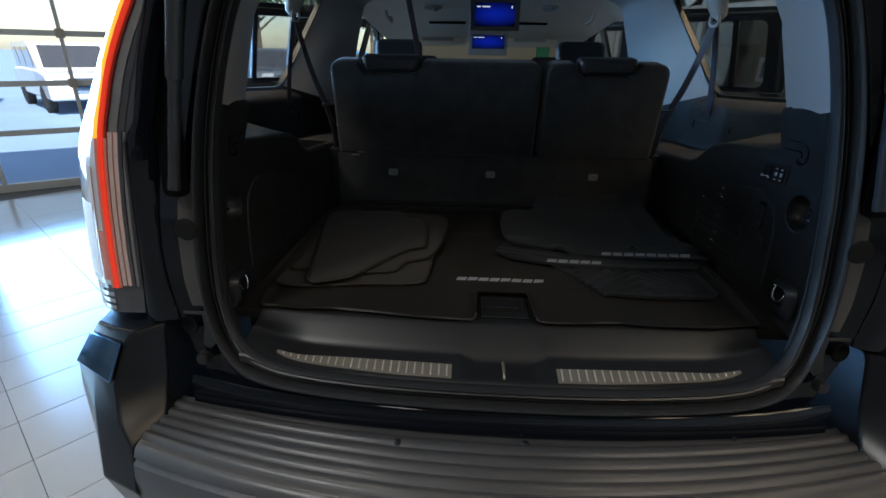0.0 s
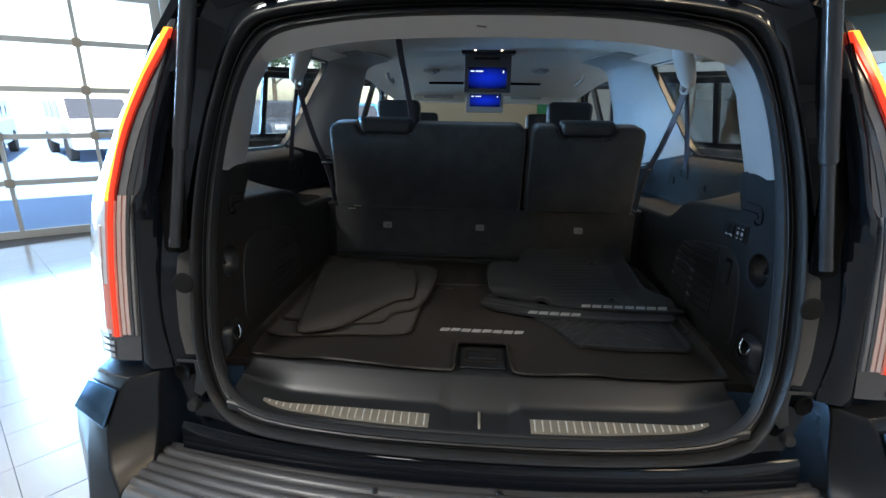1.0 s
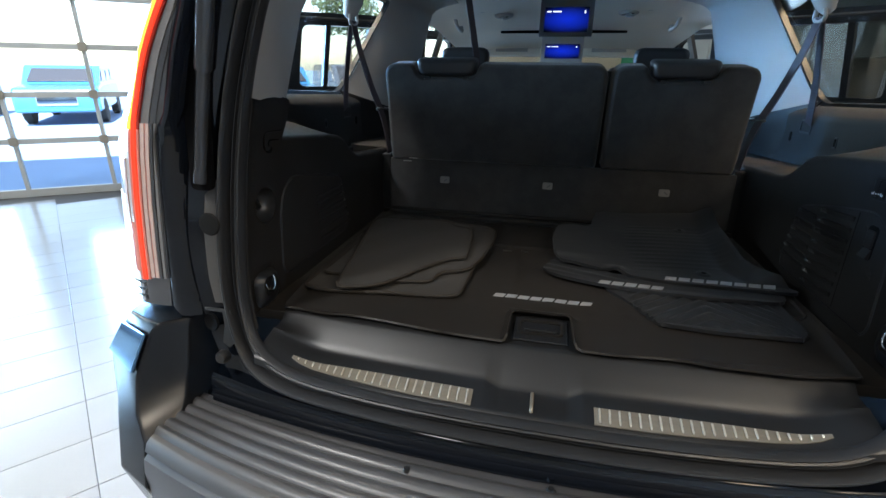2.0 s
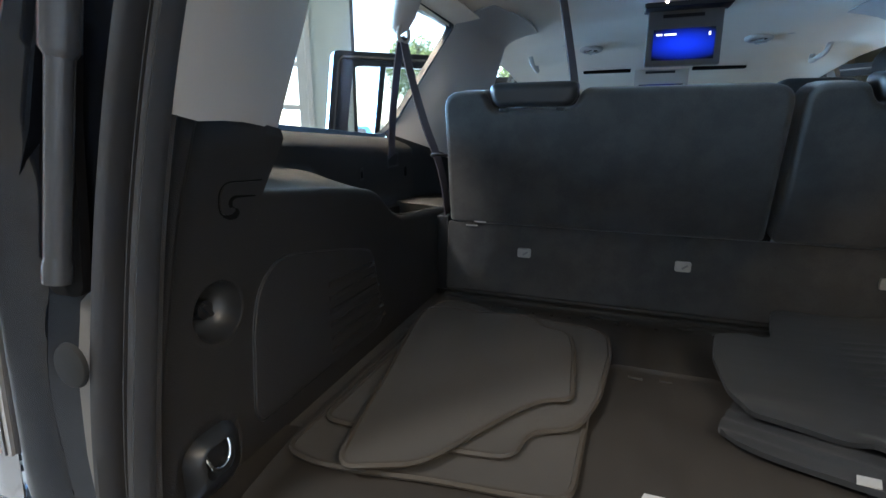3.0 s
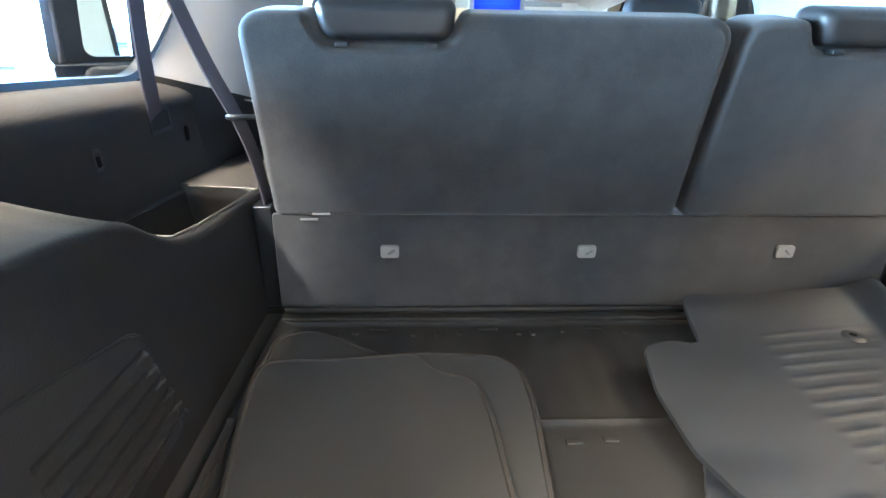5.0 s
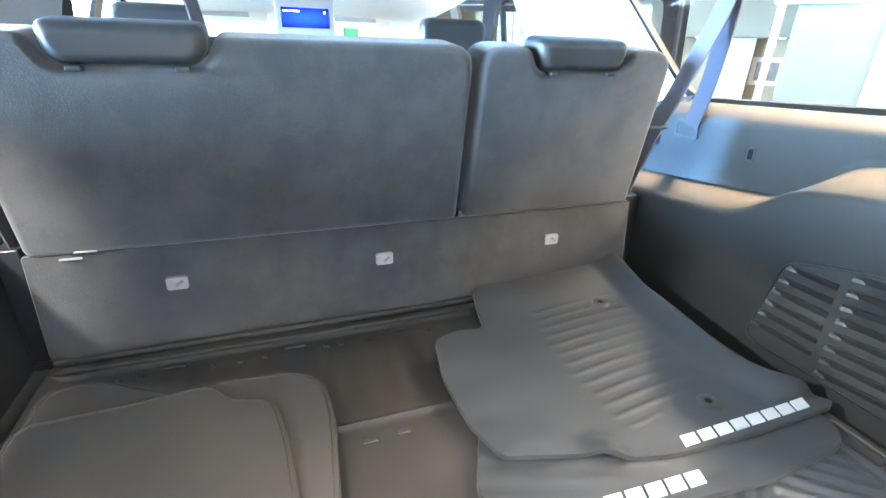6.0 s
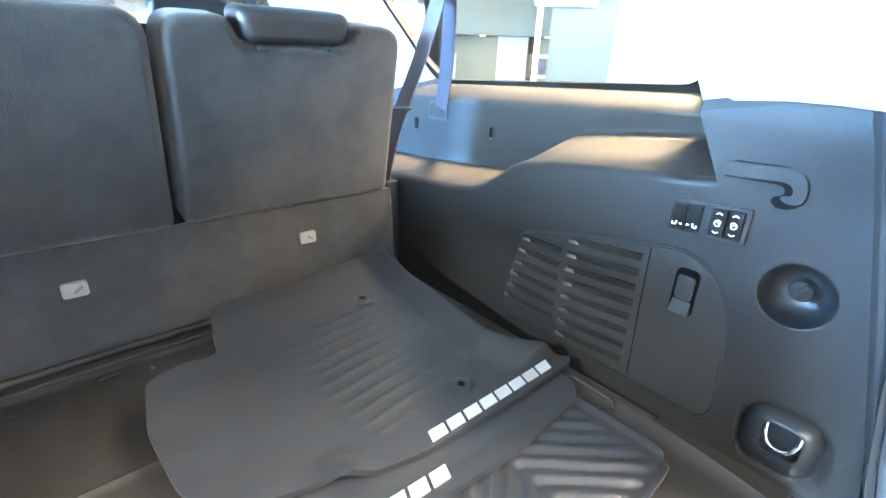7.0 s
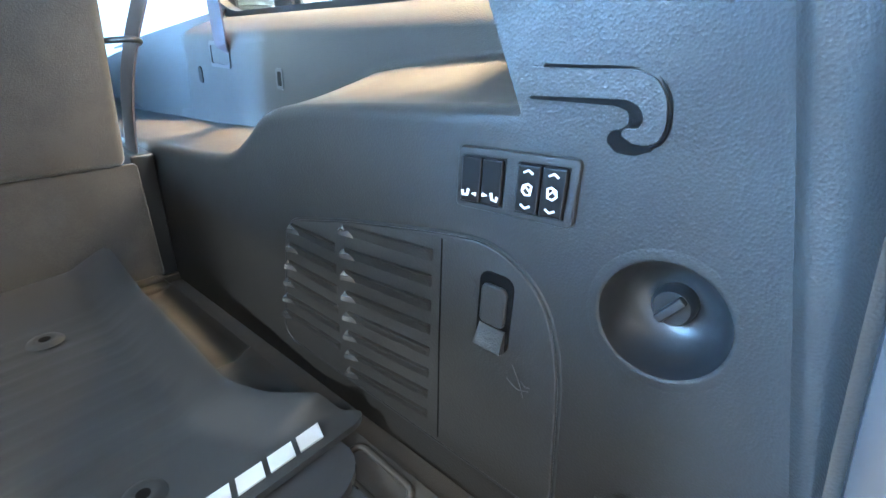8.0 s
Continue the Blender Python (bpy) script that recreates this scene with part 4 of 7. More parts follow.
def side_trim(s):
    bowl, back, lean, arm = (BOWL, 0.042, 0.52, 0.298) if s > 0 else ((0.186, 1.106), 0.058, 0.70, 0.274)
    dh, dt = (0.0, 0.0) if s > 0 else (-0.012, -0.026)
    ob = thing("load_bay_trim", (s * 0.76, 0.8, 0.86), "grained black plastic side trim of the load bay with a ledge under the window", "trim panel", "load bay side trims")
    ys = [0.052 + 0.006 * i for i in range(23)] + [0.188 + 0.0025 * i for i in range(59)] + [0.336, 0.3405] + [0.35 + 0.01 * i for i in range(41)] + [0.757, 0.763] + [0.775 + 0.025 * i for i in range(13)] + [1.082, 1.09, 1.14, 1.25, 1.4, 1.6, 1.75]
    rows = []
    for y0 in ys:
        row = []
        zt = top_edge(y0)
        high = y0 < 0.338
        nf = len(HIGH_Z) - 1
        for i in range(nf + 1):
            z = HIGH_Z[i] if high else min(HIGH_Z[i], zt - 0.014)
            ye = rear_edge(z)
            y = y0 + (ye - 0.052) * max(0, 1 - (y0 - 0.052) / 0.30)
            x = 0.672 - 0.006 * max(0, 1 - (y - ye) / 0.05) ** 2
            if not high:
                y -= back * step_(0.50, 0.3405, y0)
            if high:
                y += (lean * max(0, z - 1.262) - back) * step_(0.23, 0.338, y0)
                x -= 0.012 * step_(1.24, 1.36, z) * max(0, 1 - (y - ye) / 0.15)
            x += 0.006 * step_(0.975, 0.972, abs((y - 0.145) / 0.052) ** 3 + abs((z - 0.928 - dt) / 0.050) ** 3)
            row.append((x, y, z))
        ye = rear_edge(zt)
        y = y0 + (ye - 0.052) * max(0, 1 - (y0 - 0.052) / 0.30)
        xb = row[-1][0]
        if not high:
            y -= back * step_(0.50, 0.3405, y0)
        if high:
            y += (lean * (zt - 1.262) - back) * step_(0.23, 0.338, y0)
            zt -= 0.0 if s > 0 else 0.009
            for i in range(26):
                row.append((xb + 0.004 * i / 25, y, zt - 0.014 + 0.014 * i / 25))
        else:
            for a in (22, 45, 68, 90):
                row.append((xb + 0.014 * (1 - math.cos(radians(a))), y, zt - 0.014 + 0.014 * math.sin(radians(a))))
            bin_ = s < 0 and 0.76 < y0 < 1.085
            for i in range(1, 9):
                f = i / 8
                x = xb + 0.014 + (0.832 - xb - 0.014) * f
                z = zt + lerp([(0.35, 0.036), (0.64, 0.034), (0.76, 0.016), (1.2, 0.012)], y0) * f ** 1.3
                if bin_:
                    x = [0.690, 0.694, 0.697, 0.71, 0.80, 0.812, 0.822, 0.832][i - 1]
                    z = zt - (0.0, 0.004, 0.13, 0.135, 0.135, 0.13, 0.004, 0)[i - 1]
                row.append((x, y, z))
            z1 = row[-1][2]
            zw = belt_line(y0) - 0.038
            for i in range(1, 10):
                f = i / 9
                row.append((0.836 - 0.003 * f, y, z1 + 0.004 + (zw - z1 - 0.004) * f))
            for i in range(1, 6):
                a = radians(75 * i / 5)
                row.append((0.833 + 0.030 * (1 - math.cos(a)) + 0.023 * i / 5, y, zw + 0.034 * math.sin(a)))
        rows.append([V(s * a, b, c) for a, b, c in row])
    bm = bmesh.new()
    grid(bm, rows)
    bmesh.ops.remove_doubles(bm, verts=bm.verts, dist=1e-6)
    bmesh.ops.delete(bm, geom=[f for f in bm.faces if math.hypot(*(f.calc_center_median().yz - Vector(bowl))) < 0.0462], context="FACES")
    body = part("body", bm, M_PLASTIC, ob, "", 50)
    # end strip towards the tailgate
    bm = bmesh.new()
    rows = []
    for i in range(44):
        z = 0.862 + 0.498 * i / 43
        ye = rear_edge(z)
        x = 0.666 - 0.012 * step_(1.24, 1.36, z)
        e = edge_at(z)
        q = V(e.x + 0.004, e.y + 0.010, z)
        rows.append([V(s * (x + 0.007), ye + 0.008, z), V(s * (x - 0.001), ye - 0.003, z), V(s * (x - 0.001), ye - 0.006, z)]
                    + [V(s * (x - 0.001 + (q.x - x) * t ** 3), ye - 0.006 + (q.y - ye + 0.006) * t, z) for t in (0.2, 0.4, 0.55, 0.7, 0.82, 0.92, 1.0)] + [V(s * (q.x + 0.002), q.y - 0.008, z)])
    grid(bm, rows, 0.002)
    part("end_strip", bm, M_PLASTIC, ob)

    # coat-hook arm; black inlays paint the shade of the slot round its tip
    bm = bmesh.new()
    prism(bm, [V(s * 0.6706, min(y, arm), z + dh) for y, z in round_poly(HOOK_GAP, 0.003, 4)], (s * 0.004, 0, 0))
    part("hook_slot", bm, M_SLOTSHADE, ob)
    bm = bmesh.new()
    prism(bm, [V(s * 0.6688, min(y, arm), z + dh) for y, z in round_poly(HOOK_ARM, 0.006, 5)], (s * 0.006, 0, 0), 0.0012, 2)
    hk = part("hook", bm, M_PLASTIC, ob, "moulded hook arm")
    bm = bmesh.new()
    tube(bm, [V(s * 0.6710, p.x, p.y + dh) for p in smooth_path([(0.290, 1.2855, 0), (0.258, 1.2865, 0), (0.228, 1.2880, 0), (0.2155, 1.2840, 0), (0.2075, 1.2735, 0), (0.2048, 1.259, 0), (0.2070, 1.2485, 0), (0.213, 1.2440, 0)], 5)], 0.0011, 6)
    part("hook_groove", bm, M_SLOTSHADE, hk)

    # access door with louvres
    out = round_poly([(0.652, 0.905), (0.618, 1.088), (0.50, 1.118), (0.375, 1.142), (0.315, 1.150), (0.265, 1.118), (0.245, 1.06), (0.232, 0.925), (0.245, 0.902)], 0.03, 5)
    bm = bmesh.new()
    prism(bm, [V(s * 0.6695, y, z) for y, z in out], (s * 0.02, 0, 0), 0.0022)
    door = part("access_door", bm, M_DOORPL, ob, "ribbed access cover")
    bm = bmesh.new()
    c = Vector((sum(p[0] for p in out), sum(p[1] for p in out))) / len(out)
    big = [tuple(c + (Vector(p) - c) * 1.014) for p in out]
    tube(bm, [V(s * 0.6725, y, z) for y, z in big], 0.0022, 6, True)
    part("edge_line", bm, M_SMOOTHP, door)
    if s > 0:
        # black bar on the cover draws the groove's shade line
        bm = bmesh.new()
        tube(bm, [V(s * 0.6694, 0.370, 1.138), V(s * 0.6694, 0.368, 1.03), V(s * 0.6694, 0.364, 0.910)], 0.0009, 6)
        part("groove", bm, M_SLOTSHADE, door)
    for k in range(8):
        z = (1.106 if s > 0 else 1.086) - 0.0268 * k
        if s > 0:
            spans = ((0.508, 0.380, 0.012), (lerp([(0.92, 0.648), (1.11, 0.602)], z), 0.525, 0.0))
        else:
            spans = ((lerp([(0.92, 0.660), (1.06, 0.612)], z), 0.440, 0.004),)
        for y0, y1, zs in spans:
            if y0 - y1 < 0.03 or (k in (0, 7) and (zs == 0 or s < 0)):
                continue
            bm = bmesh.new()
            loops = []
            for f, h in ((0.0, 0.001), (0.03, 0.0035), (0.5, 0.0048), (0.97, 0.0045), (1.0, 0.001)):
                y = y0 + (y1 - y0) * f
                zz = z + zs * f
                loops.append([V(s * 0.6705, y, zz + 0.0070), V(s * (0.6695 - h * 0.85), y, zz + 0.0062), V(s * (0.6695 - h * 0.95), y, zz + 0.0045), V(s * 0.6705, y, zz - 0.0085)])
            loft(bm, loops)
            lv = part("louvre", bm, M_PLASTIC, door)
            bm = bmesh.new()
            g = 0.8 if s > 0 else 0.68
            t = [V(s * 0.6705, y0 + 0.003, z + 0.007 * g), V(s * 0.6705, y0 + 0.003, z - 0.007 * g), V(s * (0.6705 - 0.011 * g), y0 + 0.001, z - 0.0045 * g), V(s * (0.6705 - 0.010 * g), y0 + 0.001, z + 0.002 * g)]
            t2 = [V(s * 0.6705, y0 - 0.016, z + 0.004), V(s * 0.6705, y0 - 0.016, z - 0.006), V(s * 0.6675, y0 - 0.014, z - 0.004), V(s * 0.6685, y0 - 0.014, z + 0.002)]
            loft(bm, [t, t2])
            part("louvre_tip", bm, M_TIP, lv)
    if s > 0:
        # recess is a black plate, its shade painted rather than sunk
        bm = bmesh.new()
        prism(bm, [V(s * 0.6685, 0.309 + a, 1.088 + b) for a, b in rr(0.034, 0.074, 0.010)], (s * 0.006, 0, 0), 0.001)
        lt = part("latch", bm, M_SLOTSHADE, door, "finger latch on a black plate for its shaded recess")
        bm = bmesh.new()
        prism(bm, [V(s * 0.6645, 0.309 + a, 1.096 + b) for a, b in rr(0.025, 0.038, 0.006)], (s * 0.005, 0, 0), 0.0020)
        part("latch_button", bm, M_DOORPL, lt)
        bm = bmesh.new()
        loft(bm, [[V(s * x, 0.309 + a, z) for a, x, z in ((-0.013, 0.6675, 1.075), (0.013, 0.6675, 1.075), (0.014, 0.6600, 1.056), (-0.014, 0.6600, 1.056))],
                  [V(s * x, 0.309 + a, z) for a, x, z in ((-0.013, 0.672, 1.075), (0.013, 0.672, 1.075), (0.014, 0.672, 1.052), (-0.014, 0.672, 1.052))]])
        part("finger_scoop", bm, M_DOORPL, lt)
        for pts in ([(0.286, 1.046), (0.277, 1.030), (0.272, 1.018)], [(0.290, 1.030), (0.279, 1.024), (0.268, 1.027)], [(0.338, 1.118), (0.331, 1.105), (0.332, 1.092)], [(0.276, 1.034), (0.271, 1.030), (0.267, 1.031)]):
            bm = bmesh.new()
            tube(bm, [V(s * 0.6694, p.x, p.y) for p in smooth_path([(a, b, 0) for a, b in pts], 4)], [0.0003] + [0.0008] * 7 + [0.0003], 5)
            part("rub_mark", bm, M_SCUFF, door, "pale rubbed scratch")

    # bowl with a turn knob
    bm = bmesh.new()
    lathe(bm, [(0.0420, -0.0012), (0.0412, -0.004), (0.0403, -0.009), (0.0385, -0.016), (0.034, -0.026), (0.027, -0.034), (0.018, -0.038), (0.001, -0.039)], (s * 0.6715, *bowl), (-s, 0, 0), 56, False)
    kn = part("knob_bowl", bm, M_BOWL, ob, "smooth round bowl")
    bm = bmesh.new()
    lathe(bm, [(0.0520, -0.0009), (0.0500, -0.0002), (0.0450, 0.0), (0.0432, -0.0003), (0.0420, -0.0014)], (s * 0.6715, *bowl), (-s, 0, 0), 56, False)
    part("bowl_rim", bm, M_PLASTIC, kn, "", 80)
    bm = bmesh.new()
    lathe(bm, [(0.001, 0.010), (0.0125, 0.010), (0.0145, 0.007), (0.015, 0.0), (0.015, -0.01)], (s * 0.706, *bowl), (-s, 0, 0), 24)
    box(bm, (-0.004, -0.0035, -0.012), (0.005, 0.0035, 0.012), 0.0015, 2, Matrix.Translation((s * 0.6945, *bowl)) @ pose(0, 0, 0, 35, 0, 0))
    part("knob", bm, M_SMOOTHP, kn, "black turn knob")

    # tie-down ring in a moulded housing
    bm = bmesh.new()
    o = [(0.145 + a * 1.0, 0.930 + dt + b) for a, b in rr(0.092, 0.094, 0.030, 6)]
    i_ = [(0.142 + a, 0.940 + dt + b) for a, b in rr(0.046, 0.046, 0.012, 6)]
    loft(bm, [[V(s * 0.674, y, z) for y, z in o], [V(s * 0.667, y, z) for y, z in [(0.145 + (y - 0.145) * 0.95, 0.93 + dt + (z - 0.93 - dt) * 0.95) for y, z in o]],
              [V(s * 0.655, 0.143 + (y - 0.145) * 0.72, 0.936 + dt + (z - 0.93 - dt) * 0.70) for y, z in o], [V(s * 0.654, y, z) for y, z in i_], [V(s * 0.676, y, z) for y, z in i_]], True, False)
    td = part("tie_down_housing", bm, M_SMOOTHP, ob, "", 60)
    bm = bmesh.new()
    prism(bm, [V(s * 0.674, 0.142 + a, 0.940 + dt + b) for a, b in rr(0.05, 0.05, 0.012)], (s * 0.01, 0, 0))
    part("housing_floor", bm, M_SMOOTHP, td)
    bm = bmesh.new()
    pth = [V(p.x, 0.142 + (p.y - 0.142) * 0.86, 0.946 + (p.z - 0.940) * 0.86 + dt) for p in smooth_path([V(s * 0.662, 0.166, 0.962), V(s * 0.656, 0.164, 0.940), V(s * 0.654, 0.157, 0.924), V(s * 0.653, 0.142, 0.918), V(s * 0.654, 0.127, 0.924), V(s * 0.656, 0.120, 0.940), V(s * 0.662, 0.118, 0.958)], 6)]
    tube(bm, pth, 0.0030, 10)
    part("ring", bm, M_CHROME, td, "chromed tie-down ring")

    # bezels in the upper wall; black inlays paint the shade of the holes
    for y, z, w, h in ((0.872, 1.227, 0.020, 0.034),):
        bm = bmesh.new()
        ro, ri = [V(s * 0.8330, y + a, z + b) for a, b in rr(w, h, 0.005)], [V(s * 0.8330, y + a * 0.6, z + b * 0.7) for a, b in rr(w, h, 0.005)]
        frame_ring(bm, ro, ri, (s * 0.012, 0, 0))
        bz = part("bezel", bm, M_SMOOTHP, ob)
        bm = bmesh.new()
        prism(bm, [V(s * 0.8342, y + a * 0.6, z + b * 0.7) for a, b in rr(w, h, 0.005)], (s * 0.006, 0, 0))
        part("bezel_hole", bm, M_SLOTSHADE, bz)
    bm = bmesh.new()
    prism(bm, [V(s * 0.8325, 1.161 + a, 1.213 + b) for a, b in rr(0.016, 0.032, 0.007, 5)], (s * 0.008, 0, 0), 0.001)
    part("peg_hole", bm, M_SLOTSHADE, ob, "black inlay for the shade in a peg hole")
    bm = bmesh.new()
    ro, ri = [V(s * 0.8320, 1.068 + a, 1.255 + b) for a, b in rr(0.075, 0.046, 0.006)], [V(s * 0.8320, 1.068 + a * 0.86, 1.255 + b * 0.72) for a, b in rr(0.075, 0.046, 0.006)]
    frame_ring(bm, ro, ri, (s * 0.014, 0, 0))
    part("belt_slot", bm, M_SMOOTHP, ob)
    if s > 0:
        bm = bmesh.new()
        tilt = 0.067
        o2 = rr(0.104, 0.050, 0.005)
        prism(bm, [V(0.6685, 0.3045 + a, 1.2012 + b - a * tilt) for a, b in o2], (0.01, 0, 0), 0.0018)
        sw = part("switch_panel", bm, M_PLASTIC, ob, "dark grey switch plate with seat-folding buttons")
        # black plates paint the shade round the buttons
        for y in (0.3307, 0.2795):
            bm = bmesh.new()
            prism(bm, [V(0.6681, y + a, 1.2008 - (y - 0.3045) * tilt + b - a * tilt) for a, b in rr(0.0405, 0.0385, 0.001)], (0.004, 0, 0))
            part("switch_recess", bm, M_SLOTSHADE, sw)
        for k, y in enumerate((0.3405, 0.3210, 0.2895, 0.2695)):
            zc = 1.2008 - (y - 0.3045) * tilt
            bm = bmesh.new()
            prism(bm, [V(0.6655, y + a, zc + b - a * tilt) for a, b in rr(0.0185, 0.036, 0.0015)], (0.006, 0, 0), 0.0014)
            b_ = part("switch", bm, M_SWITCH, sw)
            bm = bmesh.new()
            if k < 2:
                d = 1 if k else -1
                tube(bm, [V(0.6652, y - d * 0.001, zc - 0.0075), V(0.6652, y - d * 0.0022, zc - 0.0125), V(0.6652, y - d * 0.0062, zc - 0.0130), V(0.6652, y - d * 0.0068, zc - 0.0095)], 0.0013, 6)
                tube(bm, [V(0.6652, y + d * 0.0065, zc - 0.0105), V(0.6652, y + d * 0.0025, zc - 0.0105)], [0.0018, 0.0004], 6)
            else:
                for sg in (1, -1):
                    for d in (-1, 1):
                        tube(bm, [V(0.6652, y, zc + sg * 0.0142), V(0.6652, y + d * 0.0038, zc + sg * 0.0120)], 0.0009, 5)
                d = -1 if k == 3 else 1
                tube(bm, [V(0.6652, y + d * p, zc + q) for p, q in ((-0.0028, -0.0036), (-0.0036, 0.003), (-0.0008, 0.0042), (0.003, 0.0026), (0.0038, -0.0016), (0.001, -0.0042))], 0.0009, 6, True)
                tube(bm, [V(0.6652, y + d * p, zc + q) for p, q in ((-0.002, -0.001), (0.001, 0.002), (0.0025, 0.0))], 0.0006, 6)
            part("symbol", bm, M_WHITE, b_, "white printed symbols")
    else:
        bm = bmesh.new()
        for leg in ([V(-0.742, 0.776, 1.143), V(-0.694, 0.775, 1.142)], [V(-0.6935, 0.775, 1.142), V(-0.690, 0.84, 1.1335), V(-0.676, 1.080, 1.117)], [V(-0.676, 1.081, 1.117), V(-0.815, 1.085, 1.122)]):
            tube(bm, leg, 0.0017, 6)
        part("bin_rim", bm, M_RIM, ob, "worn grey rim of the storage bin")
    return ob


for s in (-1, 1):
    side_trim(s)

# pillar and header trim, headliner
for s in (-1, 1):
    bm = bmesh.new()
    rows = []
    foot = 1.368 if s > 0 else 1.360
    half = [edge_at(foot)] + [p for p in smooth_path([a for a, b in EDGE[10:]], 5) if p.z > foot + 0.003]
    m = len(half)
    for i, p in enumerate(half):
        f = min(1, i / (m * 0.62))
        q = V(lerp([(0, 0.686), (0.5, 0.672), (0.8, 0.61), (1, 0.50)], f), lerp([(0, 0.352), (0.45, 0.432), (0.8, 0.47), (1, 0.42)], f), lerp([(0, foot - 0.017), (0.45, 1.525), (0.8, 1.675), (1, 1.712)], f))
        if f >= 1:
            g = (i - m * 0.62) / (m * 0.38)
            q = V(0.50 * (1 - g), 0.42 - 0.22 * g, 1.712 - 0.008 * g)
        p = p + V(0, 0.004, 0.0)
        drop = step_(0.45, 0.85, f)
        lip = p.lerp(q, 0.16) * (1 - drop) + (p + V(-0.012 * (1 if p.x > 0.35 else 0), 0.028, -0.040)) * drop + V(-0.004, 0, -0.004) * (1 - drop)
        rows.append([V(s * p.x, p.y, p.z), V(s * lip.x, lip.y, lip.z)] + [V(s * (lip.x + (q.x - lip.x) * t), lip.y + (q.y - lip.y) * t, lip.z + (q.z - lip.z) * t + 0.006 * math.sin(math.pi * t)) for t in (0.25, 0.5, 0.75, 1.0)]
                    + [V(s * (q.x + 0.10), q.y + 0.02, q.z + 0.01)])
    grid(bm, rows, 0.003)
    part("pillar_trim", bm, M_GREYTRIM, suv, "light grey pillar and header trim", 30)

bm = bmesh.new()
rows = []
for j in range(61):
    y = 0.19 + 3.5 * j / 60
    zc = lerp([(0.19, 1.700), (0.35, 1.732), (0.7, 1.775), (1.3, 1.800), (1.75, 1.800), (1.95, 1.785), (2.3, 1.742), (2.7, 1.690), (3.2, 1.632), (3.7, 1.580)], y)
    row = []
    for i in range(33):
        x = -0.80 + 1.60 * i / 32
        e = abs(x) / 0.80
        z = zc - (0.045 * e ** 2.2 + 0.045 * max(0, e - 0.86) / 0.14) * (1 - 0.6 * step_(1.9, 2.6, y))
        if 0.7 < y < 1.9 and abs(x) < 0.5:
            z += 0.012 * step_(0.5, 0.44, abs(x)) * step_(0.7, 0.8, y) * step_(1.9, 1.8, y)
        row.append(V(x, y, z))
    rows.append(row)
grid(bm, rows, 0.012)
part("headliner", bm, M_HEADLINER, suv, "light grey woven headliner")
bm = bmesh.new()
for a in ((-0.025, 0.0), (0.012, 0.012)):
    tube(bm, [V(a[0] - 0.012 + 0.0, 0.118, 1.672 + a[1]), V(a[0] + 0.008, 0.114, 1.669 + a[1])], 0.0015, 5)
part("header_clip", bm, M_SCREENFRAME, suv)
for x, y, z in ((-0.340, 2.28, 1.722), (0.352, 2.24, 1.728)):
    bm = bmesh.new()
    lathe(bm, [(0.030, -0.004), (0.033, 0.006), (0.042, 0.009), (0.052, 0.004), (0.056, -0.006), (0.056, -0.03)], (x, y, z), (0, -0.1, -1), 28, False)
    vent = part("air_vent", bm, M_GREYTRIM, suv, "round ceiling air vent")
    # black disc paints the shade inside the vent
    bm = bmesh.new()
    lathe(bm, [(0.001, 0.002), (0.034, 0.002)], (x, y, z), (0, -0.1, -1), 24, False)
    part("vent_core", bm, M_SLOTSHADE, vent, "black disc for the shade in the vent throat")
    for d in (-0.018, 0.0, 0.018):
        bm = bmesh.new()
        box(bm, (d - 0.004, -0.030, -0.012), (d + 0.004, 0.030, -0.004), 0.001, 1, Matrix.Translation((x, y, z)) @ pose(0, 0, 0, 0, 25, 30))
        part("vane", bm, M_GREYTRIM, vent)
# solid black bars paint the shade of two slots in the headliner
for x0, x1 in ((-0.40, -0.145), (0.165, 0.415)):
    bm = bmesh.new()
    box(bm, (x0, 2.70, 1.660), (x1, 2.74, 1.692), 0.004)
    part("headliner_slot", bm, M_SLOTSHADE, suv, "black bar painting a shaded slot across the headliner")
for s in (-1, 1):
    for y in (2.42,):
        bm = bmesh.new()
        tube(bm, smooth_path([V(s * 0.64, y - 0.10, 1.715), V(s * 0.63, y - 0.08, 1.675), V(s * 0.625, y, 1.660), V(s * 0.63, y + 0.08, 1.660), V(s * 0.64, y + 0.10, 1.690)], 5), 0.011, 8)
        part("grab_handle", bm, M_GREYTRIM, suv)
    for y in (1.2, 2.2):
        bm = bmesh.new()
        lathe(bm, [(0.001, 0.005), (0.018, 0.005), (0.026, 0.0)], (s * 0.46, y, 1.782 if y < 1.5 else 1.738), (0, 0, -1), 16)
        part("reading_lamp", bm, M_GREYTRIM, suv)
bm = bmesh.new()
lathe(bm, [(0.001, 0.003), (0.005, 0.003), (0.007, 0.0)], (0.545, 0.33, 1.668), (-0.5, -0.3, -1), 14)
part("map_lamp", bm, M_LED, suv, "small lit courtesy lamp")


